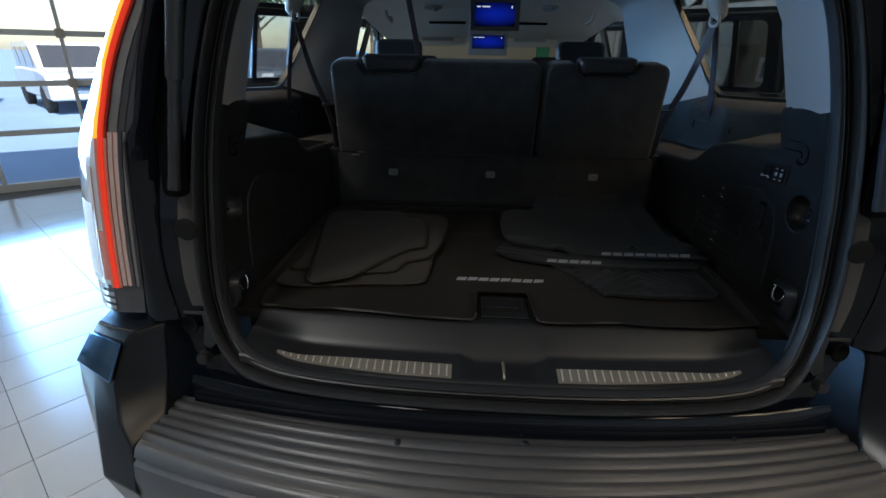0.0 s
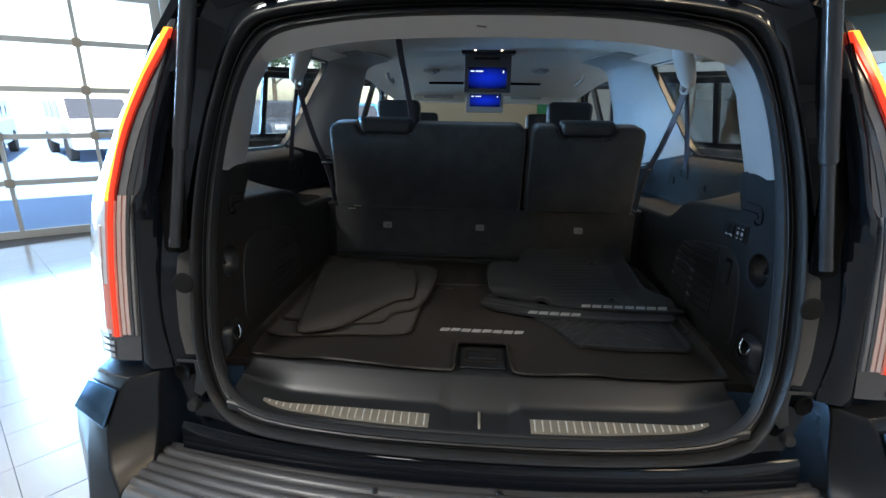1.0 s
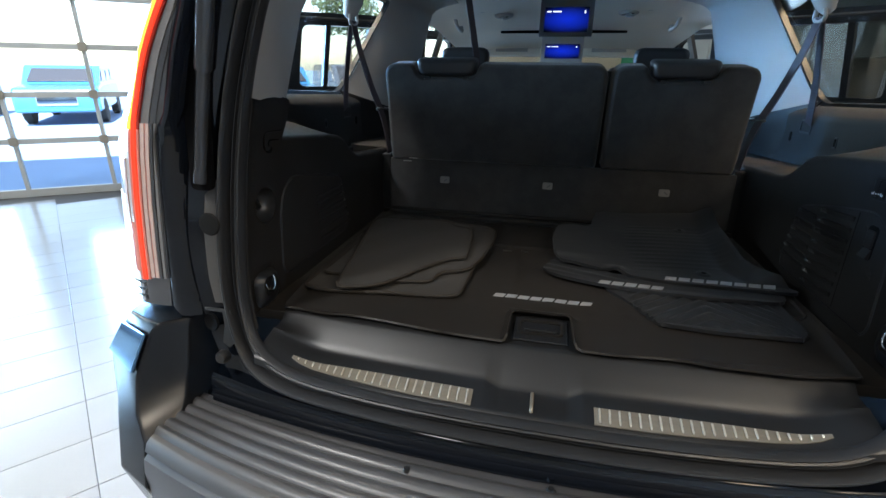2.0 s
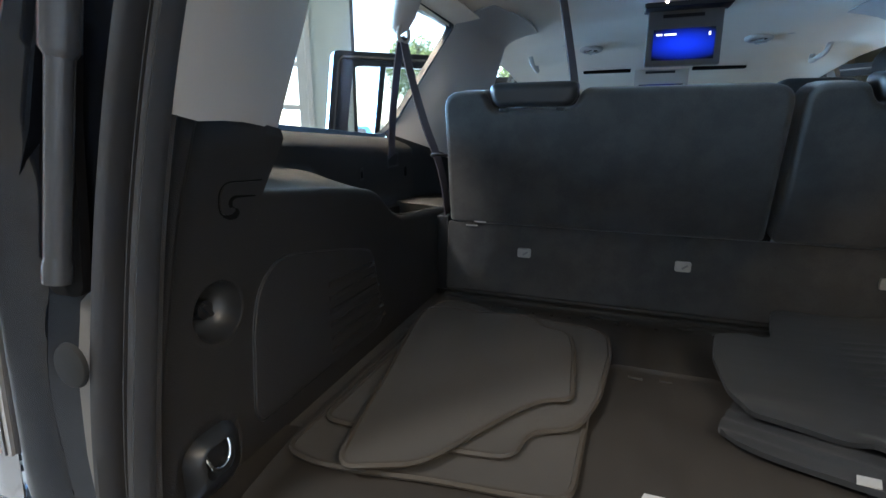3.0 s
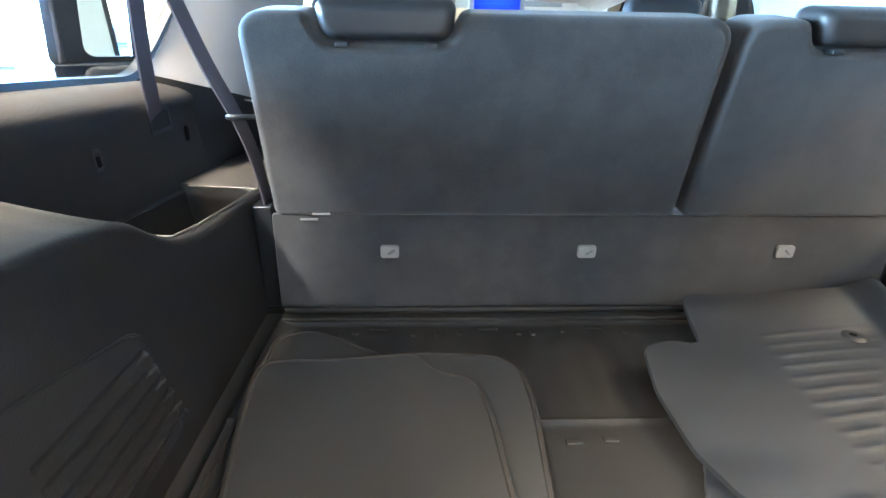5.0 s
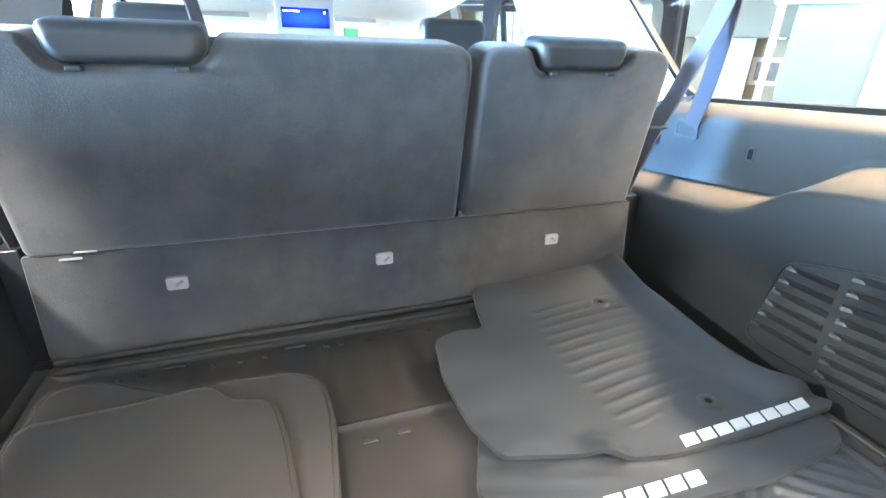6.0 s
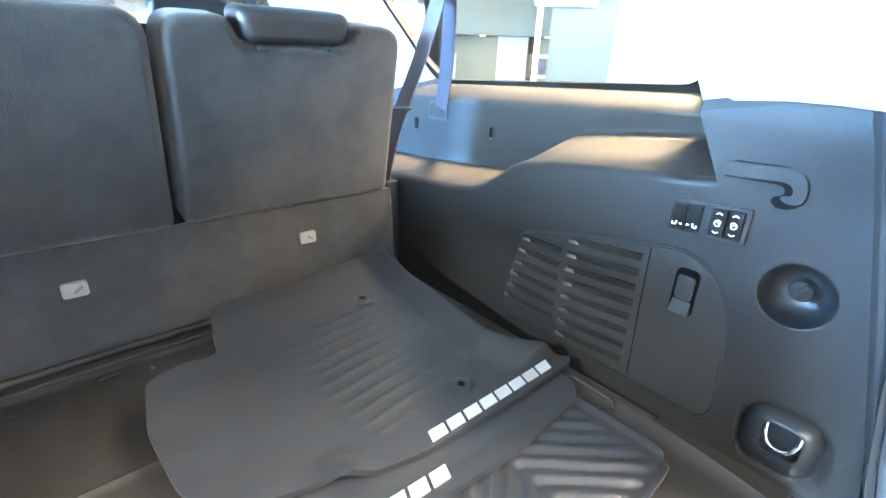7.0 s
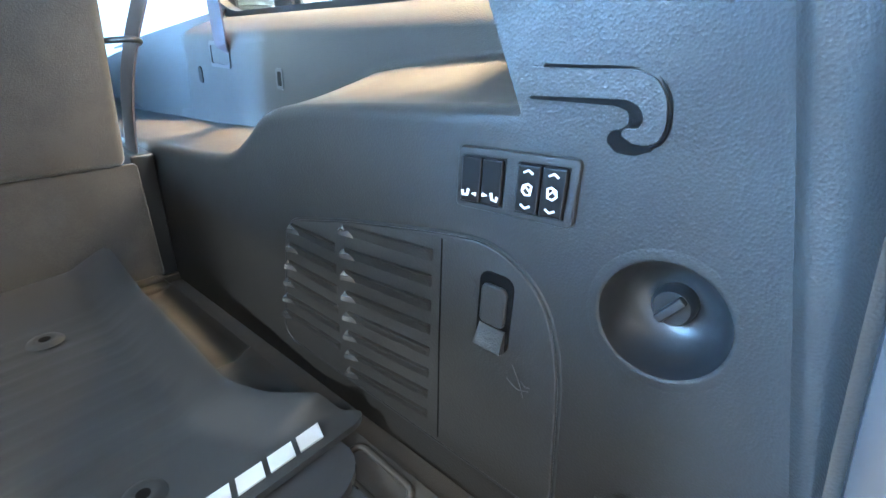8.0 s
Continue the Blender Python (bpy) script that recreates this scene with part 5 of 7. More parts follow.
def screen(yc, zt, w, h, frame_m, label):
    """A drop-down screen on a bracket under the headliner."""
    ob = thing("overhead_screen", (0.02, yc, zt), label, "screen", "drop-down ceiling screens")
    bm = bmesh.new()
    box(bm, (0.016 - w * 0.57, yc - 0.08, zt - 0.01), (0.016 + w * 0.57, yc + 0.10, zt + 0.03), 0.006)
    br = part("bracket", bm, M_SMOOTHP if frame_m is M_SCREENFRAME else M_GREYTRIM, ob, "ceiling housing")
    for d in (-0.28, 0.28):
        bm = bmesh.new()
        lathe(bm, [(0.001, 0.004), (0.004, 0.004), (0.006, 0.0)], (0.016 + d * w, yc - 0.079, zt + 0.008), (0, -1, -0.3), 10)
        part("indicator_lamp", bm, M_LED, br)
    m = Matrix.Translation((0.016, yc, zt - 0.005)) @ pose(0, 0, 0, -9, 0, 0)
    bm = bmesh.new()
    box(bm, (-w / 2, -0.012, -h), (w / 2, 0.012, 0.0), 0.004, 2, m)
    pn = part("panel", bm, frame_m, ob, "screen housing")
    dh = h * (0.55 if frame_m is M_SCREENFRAME else 0.40)
    low = 0.91 if frame_m is M_SCREENFRAME else 0.82
    bm = bmesh.new()
    box(bm, (-w * 0.41, -0.0150, -h * low), (w * 0.41, -0.0125, -h * low + dh), 0.0, 1, m)
    part("display", bm, M_SCREEN, pn, "lit deep blue display")
    for x0, x1, z0, z1 in ((-0.37, -0.29, 0.79, 0.85), (-0.26, -0.10, 0.79, 0.85), (0.325, 0.35, 0.74, 0.86)):
        bm = bmesh.new()
        box(bm, (w * x0, -0.0158, -h * low + dh * z0), (w * x1, -0.0152, -h * low + dh * z1), 0, 1, m)
        part("screen_mark", bm, M_SCREENTXT, pn, "small white bar on the screen")
    bm = bmesh.new()
    box(bm, (-w * 0.30, -0.016, -h * 0.16), (w * 0.25, -0.012, -h * 0.10), 0.001, 1, m)
    part("slot", bm, M_SMOOTHP, pn)


screen(1.85, 1.790, 0.256, 0.205, M_SCREENFRAME, "drop-down video screen with a lit blue display")
screen(2.76, 1.690, 0.275, 0.225, M_GREYTRIM, "drop-down video screen in a light grey housing")

# sun visors, mirror
for s in (-1, 1):
    v_ = thing("sun_visor", (s * 0.36, 3.42, 1.62), "light grey fabric sun visor folded up", "sun visor", "sun visors")
    bm = bmesh.new()
    box(bm, (-0.23, -0.012, -0.07), (0.23, 0.012, 0.07), 0.01, 3, Matrix.Translation((s * 0.38, 3.42, 1.590)) @ pose(0, 0, 0, -35, 0, 0))
    part("pad", bm, M_HEADLINER, v_)
    bm = bmesh.new()
    box(bm, (-0.13, -0.016, -0.035), (0.13, -0.012, 0.02), 0.003, 2, Matrix.Translation((s * 0.38, 3.42, 1.590)) @ pose(0, 0, 0, -35, 0, 0))
    part("mirror_cover", bm, M_GREYTRIM, v_)

# quarter windows, pillar trims and outer shell
for s in (-1, 1):
    wo = [(0.40, 1.350), (1.12, 1.316), (1.185, 1.365), (1.46, 1.712), (0.46, 1.725)]
    wi = [(0.425, 1.364), (1.105, 1.330), (1.17, 1.377), (1.435, 1.700), (0.485, 1.710)]

    def sidex(z):
        return lerp([(0.40, 1.0), (0.9, 1.0), (1.2, 0.968), (1.32, 0.935), (1.66, 0.82), (1.80, 0.74)], z)

    def skin(p, d=0.0):
        return V(s * (sidex(p[1]) - d), p[0], p[1])

    def inner(p):
        return V(s * lerp([(1.30, 0.892), (1.70, 0.762)], p[1]), p[0], p[1])
    a, b = round_poly(wo, 0.05, 5), round_poly(wi, 0.045, 5)
    out = V(s * 0.020, 0, 0.002)
    bm = bmesh.new()
    loft(bm, [[inner(p) for p in a], [inner(p) for p in b], [inner(p) + out for p in b]], True, False)
    bmesh.ops.solidify(bm, geom=bm.faces[:], thickness=0.003)
    part("window_surround", bm, M_SMOOTHP, suv)
    bm = bmesh.new()
    prism(bm, [inner(p) + out * 0.7 for p in b], (s * 0.005, 0, 0))
    g_ = part("quarter_window", bm, M_GLASS, suv, "fixed rear quarter glass")
    g_.visible_shadow = False
    # outer panels, with wheel arch
    arch = [(0.98 + 0.47 * math.cos(t), 0.42 + 0.47 * math.sin(t)) for t in [math.pi * k / 14 for k in range(15)]]
    pieces = [("quarter_panel", [(0.13, 0.40)] + [(0.51, 0.40)] + arch[::-1] + [(1.70, 0.40), (1.66, 1.32), (0.16, 1.32)], M_PAINT),
              ("rear_pillar", [(0.16, 1.32), (0.42, 1.335), (0.48, 1.715), (0.28, 1.78)], M_PAINT),
              ("mid_pillar", [(1.27, 1.325), (1.66, 1.32), (1.78, 1.73), (1.62, 1.71)], M_PAINT),
              ("roof_rail", [(0.28, 1.78), (0.48, 1.715), (1.60, 1.71), (3.1, 1.70), (3.25, 1.72), (3.1, 1.79), (0.4, 1.80)], M_PAINT),
              ("rocker", [(1.70, 0.36), (3.92, 0.36), (3.92, 0.52), (1.70, 0.52)], M_PAINT),
              ("centre_pillar", [(2.70, 0.52), (2.86, 0.52), (2.84, 1.68), (2.74, 1.68)], M_SMOOTHP)]
    arch2 = [(4.36 + 0.47 * math.cos(t), 0.42 + 0.47 * math.sin(t)) for t in [math.pi * k / 14 for k in range(15)]]
    pieces.append(("front_wing", [(3.80, 0.36)] + [(3.89, 0.40)] + arch2[::-1] + [(5.30, 0.40), (5.36, 0.95), (5.25, 1.12), (3.80, 1.24)], M_PAINT))
    pieces.append(("front_pillar", [(3.80, 1.24), (3.95, 1.22), (3.22, 1.74), (3.08, 1.69)], M_PAINT))
    for nm, pl, mt in pieces:
        bm = bmesh.new()
        f1 = bm.faces.new([bm.verts.new((p[0], p[1], 0)) for p in pl])
        for z in (1.2, 1.32, 1.5, 1.66):
            bmesh.ops.bisect_plane(bm, geom=bm.verts[:] + bm.edges[:] + bm.faces[:], plane_co=(0, z, 0), plane_no=(0, 1, 0), dist=1e-5)
        for v in bm.verts:
            v.co = skin((v.co.x, v.co.y))
        bmesh.ops.recalc_face_normals(bm, faces=bm.faces)
        bmesh.ops.solidify(bm, geom=bm.faces[:], thickness=0.02)
        part(nm, bm, mt, suv)
    # body corner behind the lamp
    bm = bmesh.new()
    loops = []
    for z in [0.86 + 0.86 * i / 16 for i in range(17)]:
        xi, xo, yd = lerp(IN, z) - 0.03, lerp(OUT, z), lerp(DEP, z)
        xs_ = sidex(z)
        loops.append([V(s * xi, yd + 0.012, z), V(s * (xi + (xo - xi) * 0.6), yd + 0.03, z), V(s * min(xo, xs_ - 0.01), yd + 0.085, z), V(s * xs_, yd + 0.19, z), V(s * xs_, yd + 0.30, z), V(s * (xs_ - 0.05), yd + 0.30, z), V(s * (xi + 0.01), yd + 0.06, z)])
    loft(bm, loops)
    part("body_corner", bm, M_PAINT, suv)
    # wheels
    for y in (0.98, 4.36):
        bm = bmesh.new()
        lathe(bm, [(0.27, -0.12), (0.36, -0.135), (0.405, -0.11), (0.415, 0), (0.405, 0.11), (0.36, 0.135), (0.27, 0.12)], (s * 0.88, y, 0.415), (1, 0, 0), 32)
        wh = part("wheel", bm, M_TYRE, suv, "black tyre")
        bm = bmesh.new()
        lathe(bm, [(0.02, 0.10), (0.06, 0.10), (0.08, 0.06), (0.24, 0.075), (0.28, 0.12), (0.275, -0.1)], (s * 0.88, y, 0.415), (s, 0, 0), 24)
        part("rim", bm, M_CHROME, wh, "bright alloy rim")
    # light grey pillar trim between quarter window and rear door, rolling over into the headliner
    bm = bmesh.new()
    rows = []
    for j in range(19):
        f = j / 14
        g = max(0, f - 1) / 0.2857
        f = min(f, 1)
        a_ = V(s * lerp([(0, 0.880), (1, 0.762)], f), lerp([(0, 1.125), (0.15, 1.185), (1, 1.450)], f), 1.322 + 0.382 * f)
        b_ = V(s * lerp([(0, 0.752), (0.55, 0.705), (1, 0.685)], f), lerp([(0, 1.70), (0.6, 1.76), (1, 1.92)], f), 1.16 + 0.535 * f)
        row = []
        for i in range(13):
            t = i / 12
            p = a_.lerp(b_, t) + V(-s * (0.050 - 0.02 * f) * math.sin(math.pi * t), 0, 0)
            row.append(p + V(-s * (0.05 * g + 0.09 * g * g), 0.01 * g, 0.075 * g - 0.02 * g * g))
        row.append(row[-1] + V(s * 0.03, 0.02, 0))
        row.append(row[-1] + V(s * 0.10, 0.0, 0))
        rows.append(row)
    grid(bm, rows, 0.004)
    part("centre_trim", bm, M_GREYTRIM, suv, "light grey pillar trim", 60)
    bm = bmesh.new()
    rows = []
    for i in range(11):
        f = i / 10
        t = V(s * (0.880 - 0.128 * f - 0.050 * math.sin(math.pi * f) + 0.003), 1.115 + 0.60 * f, 1.335 - 0.165 * f)
        rows.append([t, V(s * min(0.846, abs(t.x) + 0.004), t.y, t.z - 0.06), V(s * (0.846 - 0.018 * f), t.y, 1.1), V(s * 0.82, t.y, 0.86)])
    grid(bm, rows, 0.004)
    part("lower_trim", bm, M_PLASTIC, suv)
    # roof edge trim over the quarter window
    bm = bmesh.new()
    rows = []
    for i in range(13):
        y = 0.36 + 1.46 * i / 12
        rows.append([V(s * 0.775, y, 1.698), V(s * 0.762, y, 1.712), V(s * 0.735, y, 1.724), V(s * 0.69, y, 1.740)])
    grid(bm, rows, 0.004)
    part("roof_edge_trim", bm, M_HEADLINER, suv)

# roof, bonnet, nose, screens
bm = bmesh.new()
rows = []
for j in range(21):
    y = 0.10 + 3.15 * j / 20
    zc = lerp([(0.10, 1.795), (0.4, 1.85), (1.5, 1.885), (2.6, 1.88), (3.25, 1.80)], y)
    w = 0.655 + 0.145 * step_(0.05, 0.75, y)
    rows.append([V(-w + 2 * w * i / 16, y, zc - 0.10 * abs(-1 + i / 8) ** 2.6) for i in range(17)])
grid(bm, rows, 0.02)
part("roof", bm, M_PAINT, suv, "black painted roof")
bm = bmesh.new()
rows = []
for j in range(13):
    y = 3.90 + 1.42 * j / 12
    zc = lerp([(3.90, 1.26), (4.6, 1.22), (5.15, 1.14), (5.32, 1.02)], y)
    rows.append([V(-0.95 + 1.9 * i / 12, y, zc - 0.05 * abs(-1 + i / 6) ** 3) for i in range(13)])
grid(bm, rows, 0.02)
part("bonnet", bm, M_PAINT, suv)
bm = bmesh.new()
box(bm, (-0.98, 5.22, 0.38), (0.98, 5.40, 1.02), 0.06, 4)
nose = part("front_bumper", bm, M_PAINT, suv)
bm = bmesh.new()
box(bm, (-0.55, 5.38, 0.58), (0.55, 5.42, 0.98), 0.02)
part("grille", bm, M_CHROME, nose, "chrome grille")
bm = bmesh.new()
prism(bm, [V(-0.80, 3.92, 1.23), V(0.80, 3.92, 1.23), V(0.66, 3.22, 1.735), V(-0.66, 3.22, 1.735)], V(0, 0.004, 0.005))
part("windscreen", bm, M_CLEARGLASS, suv, "clear windscreen").visible_shadow = False
bm = bmesh.new()
rows = []
for j in range(9):
    f = j / 8
    rows.append([V(-0.82 + 1.64 * i / 12, 3.30 + 0.62 * f, 1.02 + 0.20 * math.sin(f * 1.6)) for i in range(13)])
grid(bm, rows, 0.03)
part("dashboard", bm, M_LEATHER, suv)
bm = bmesh.new()
box(bm, (-0.86, 0.30, 0.80), (0.86, 1.02, 0.858), 0.005)
part("load_floor", bm, M_CARPET, suv, "dark carpeted load floor")
for s in (-1, 1):
    bm = bmesh.new()
    box(bm, (s * 0.6065, 0.112, 0.835), (s * 0.700, 0.299, 0.8615), 0.002, 1)
    part("load_floor_side", bm, M_LINER, suv)
bm = bmesh.new()
box(bm, (-0.86, 1.00, 0.44), (0.86, 3.92, 0.50), 0.01)
part("cabin_floor", bm, M_CARPET, suv, "dark carpeted cabin floor")
bm = bmesh.new()
box(bm, (-0.86, 1.022, 0.502), (0.86, 1.05, 0.87), 0.004)
part("bulkhead", bm, M_CARPET, suv)
for sx in (-1, 1):
    bm = bmesh.new()
    box(bm, (sx * 0.865, 0.25, 0.46), (sx * 0.89, 1.70, 0.90), 0.004)
    part("wheelhouse", bm, M_BODYGREY, suv)


def car_door(s, y1, y0, name, swing):
    """A side door hinged at its front edge y1, swung outwards."""
    m = Matrix.Translation((s * 0.99, y1, 0)) @ pose(0, 0, 0, 0, 0, s * swing)
    w = y1 - y0
    out = [(0.0, 0.50), (-w, 0.50), (-w - 0.02, 1.30), (-w + 0.10, 1.70), (-0.10, 1.735), (0.0, 1.30)]

    def put(p, d=0.0):
        lean = 0.16 * max(0, p[1] - 1.25) / 0.45
        return m @ V(s * (-lean - d), p[0], p[1])
    low = [(0.0, 0.50), (-w, 0.50), (-w - 0.02, 1.30), (0.0, 1.30)]
    bm = bmesh.new()
    prism(bm, [put(p, 0.0) for p in low], (m.to_3x3() @ V(-s * 0.09, 0, 0)), 0.015)
    d = part(name, bm, M_PAINT, suv, "opened black side door")
    up = [(-0.005, 1.295), (-w - 0.020, 1.295), (-w - 0.005, 1.715), (-0.14, 1.735), (-0.06, 1.66)]
    ui = [(-0.07, 1.315), (-w + 0.085, 1.315), (-w + 0.095, 1.655), (-0.18, 1.665), (-0.12, 1.62)]
    bm = bmesh.new()
    frame_ring(bm, [put(p, 0.01) for p in round_poly(up, 0.025)], [put(p, 0.01) for p in round_poly(ui, 0.045)], m.to_3x3() @ V(-s * 0.05, 0, 0))
    part("window_frame", bm, M_SMOOTHP, d, "black window frame")
    bm = bmesh.new()
    prism(bm, [put(p, 0.03) for p in round_poly(ui, 0.05)], m.to_3x3() @ V(-s * 0.004, 0, 0))
    part("window_glass", bm, M_GLASS, d).visible_shadow = False
    bm = bmesh.new()
    q = -w + 0.24
    prism(bm, [put(p, 0.025) for p in ((q, 1.30), (q + 0.03, 1.30), (q + 0.03, 1.68), (q, 1.68))], m.to_3x3() @ V(-s * 0.03, 0, 0))
    part("division_bar", bm, M_SMOOTHP, d)
    bm = bmesh.new()
    tube(bm, [put(p, 0.055) for p in ((-w + 0.03, 0.55), (-w + 0.015, 1.28), (-w + 0.025, 1.67), (-w + 0.045, 1.69), (-0.16, 1.70))], 0.011, 8)
    part("door_seal", bm, M_SEAL, d)
    bm = bmesh.new()
    prism(bm, [put(p, 0.091) for p in round_poly([(-0.06, 0.58), (-w + 0.07, 0.58), (-w + 0.06, 1.285), (-0.06, 1.285)], 0.05)], m.to_3x3() @ V(-s * 0.03, 0, 0), 0.012)
    part("door_card", bm, M_LEATHER, d, "black door trim")
    bm = bmesh.new()
    prism(bm, [put(p, 0.12) for p in round_poly([(-0.12, 0.98), (-w + 0.14, 1.0), (-w + 0.14, 1.08), (-0.12, 1.10)], 0.03)], m.to_3x3() @ V(-s * 0.05, 0, 0), 0.012)
    part("armrest", bm, M_LEATHER, d)


for s in (-1, 1):
    car_door(s, 2.72, 1.72, "rear_door", 42)
    car_door(s, 3.80, 2.86, "front_door", 40)

# tailgate, swung up
gate = thing("tailgate", (0, -0.02, 1.80), "raised black tailgate with a trimmed inner side", "tailgate")
bm = bmesh.new()
rows_o, rows_i = [], []
for j in range(15):
    f = j / 14
    y, z = -0.03 - 0.98 * f, 1.79 + 0.98 * f - 0.12 * f * f
    w = 0.62 + 0.20 * step_(0, 0.7, f)
    rows_o.append([V(-w + 2 * w * i / 16, y, z + 0.06 - 0.05 * abs(-1 + i / 8) ** 3) for i in range(17)])
grid(bm, rows_o, 0.02)
part("outer_panel", bm, M_PAINT, gate)
bm = bmesh.new()
rows = []
for j in range(15):
    f = j / 14
    y, z = -0.05 - 0.92 * f, 1.735 + 0.98 * f - 0.12 * f * f
    w = 0.56 + 0.20 * step_(0, 0.7, f)
    rows.append([V(-w + 2 * w * i / 16, y, z + 0.03 * step_(0.8, 1.0, abs(-1 + i / 8))) for i in range(17)])
grid(bm, rows, 0.02)
part("inner_trim", bm, M_PLASTIC, gate)
for x0, x1, y0, y1, z0, z1 in ((-0.44, -0.27, -0.09, -0.03, 1.712, 1.75), (0.20, 0.40, -0.09, -0.03, 1.712, 1.75), (-0.10, 0.12, -0.08, -0.04, 1.715, 1.75)):
    bm = bmesh.new()
    box(bm, (x0, y0, z0), (x1, y1, z1), 0.006)
    part("hinge_cover", bm, M_SMOOTHP, gate)
for s in (-1, 1):
    bm = bmesh.new()
    tube(bm, smooth_path([V(s * 0.50, 0.08, 1.745), V(s * 0.50, 0.03, 1.775), V(s * 0.50, -0.04, 1.77), V(s * 0.50, -0.09, 1.76)], 4), 0.018, 8)
    part("hinge", bm, M_BODYGREY, gate)

# ---- seats ----
row3 = thing("third_row_seat", (0, 1.05, 0.87), "folding third-row bench with dark carpeted backs split in two", "seat")


def back_y(z):
    return lerp([(0.88, 0.985), (1.08, 1.004), (1.43, 0.944), (1.50, 0.935)], z)


def seat_back(x0, x1, n0, n1, name):
    """A seat back with a notch for its headrest between n0 and n1."""
    zt = 1.440
    top = [(x1 - 0.02, 1.1), (x1, zt), (n1 + 0.016, zt), (n1 - 0.006, 1.394), (n0 + 0.006, 1.394), (n0 - 0.016, zt), (x0, zt), (x0 + 0.02, 1.1)]
    pts = [(x0 + 0.004, 1.084), (x1 - 0.004, 1.084)] + [p for p in round_poly(top, [0.03, 0.052, 0.016, 0.030, 0.030, 0.016, 0.052, 0.03], 6) if p[1] > 1.13]
    bm = bmesh.new()
    prism(bm, [V(x, back_y(z), z) for x, z in pts], (0, 0.10, 0.012), 0.016, 4)
    ob = part(name, bm, M_SEATBACK, row3, "", 60)
    bm = bmesh.new()
    loops = []
    for d, inset in ((0.0, 0.020), (0.004, 0.010), (0.012, 0.003), (0.024, 0.0), (0.064, 0.0), (0.080, 0.004), (0.090, 0.016)):
        hr = round_poly([(n0 - 0.006 + inset, 1.456 - inset * 0.8), (n1 + 0.006 - inset, 1.456 - inset * 0.8), (n1 - 0.002 - inset, 1.398 + inset * 0.8), (n0 + 0.002 + inset, 1.398 + inset * 0.8)], [0.020, 0.020, 0.026, 0.026], 6)
        loops.append([V(x, back_y(z) - 0.006 + d, z + 0.12 * d) for x, z in hr])
    loft(bm, loops)
    part("headrest", bm, M_LEATHER, row3, "low black leather headrest", 75)
    for xx in (n0 + 0.035, n1 - 0.035):
        bm = bmesh.new()
        box(bm, (xx - 0.010, 0.940, 1.390), (xx + 0.010, 0.965, 1.398), 0.002)
        part("guide_cap", bm, M_SMOOTHP, ob)


seat_back(-0.628, 0.166, -0.498, -0.288, "backrest")
seat_back(0.174, 0.628, 0.297, 0.500, "backrest")
for x0, x1 in ((-0.632, 0.640),):
    bm = bmesh.new()
    prism(bm, [V(x, 0, z) for x, z in round_poly([(x0, 0.886), (x1, 0.886), (x1, 1.088), (x0, 1.088)], 0.006, 2)], (0, 0.012, 0), 0.003)
    for v in bm.verts:
        v.co.y += back_y(v.co.z) + 0.008
    part("lower_flap", bm, M_SEATBACK, row3, "carpeted hinged flap")
# strip added behind the split to block light leaking between the backs
bm = bmesh.new()
box(bm, (0.150, 1.06, 0.90), (0.190, 1.075, 1.425), 0.003)
part("split_cover", bm, M_SEATBACK, row3)
for x in (-0.404, -0.004, 0.411):
    bm = bmesh.new()
    c0 = V(x, back_y(1.012) + 0.001, 1.012)
    prism(bm, [c0 + V(a, 0, b) for a, b in rr(0.037, 0.026, 0.005)], (0, 0.01, 0), 0.0012)
    pl = part("latch_plate", bm, M_TAG, row3, "small pale latch plate")
    bm = bmesh.new()
    box(bm, (-0.008, -0.0018, -0.0024), (0.008, 0.001, 0.0024), 0.0005, 1, Matrix.Translation(c0 + V(0.004, -0.0005, 0)) @ pose(0, 0, 0, 0, -38 if x < 0.3 else 38, 0))
    part("pictogram", bm, M_SCREENFRAME, pl)
for x0, x1, y0, z0, z1 in ((-0.63, 0.156, 1.06, 0.92, 1.06), (0.168, 0.63, 1.06, 0.92, 1.06)):
    bm = bmesh.new()
    box(bm, (x0, y0 + 0.03, z0), (x1, 1.52, z1), 0.04, 4)
    part("cushion", bm, M_LEATHER, row3)
for x in (-0.60, -0.10, 0.55):
    bm = bmesh.new()
    box(bm, (x - 0.02, 1.10, 0.50), (x + 0.02, 1.48, 0.925), 0.006)
    part("leg", bm, M_SMOOTHP, row3)
# blocks added to plug the gaps where light leaked past the bench
for s in (-1, 1):
    bm = bmesh.new()
    box(bm, (s * 0.634, 1.02, 0.872), (s * 0.671, 1.10, 1.10), 0.004)
    part("side_cover", bm, M_SMOOTHP, row3)
for x, z in ((-0.53, 1.092), (-0.555, 1.080)):
    bm = bmesh.new()
    box(bm, (x - 0.020, back_y(z) - 0.0015, z - 0.002), (x + 0.014, back_y(z) + 0.002, z + 0.002), 0.0008, 1)
    part("stitch_mark", bm, M_TAG, row3)


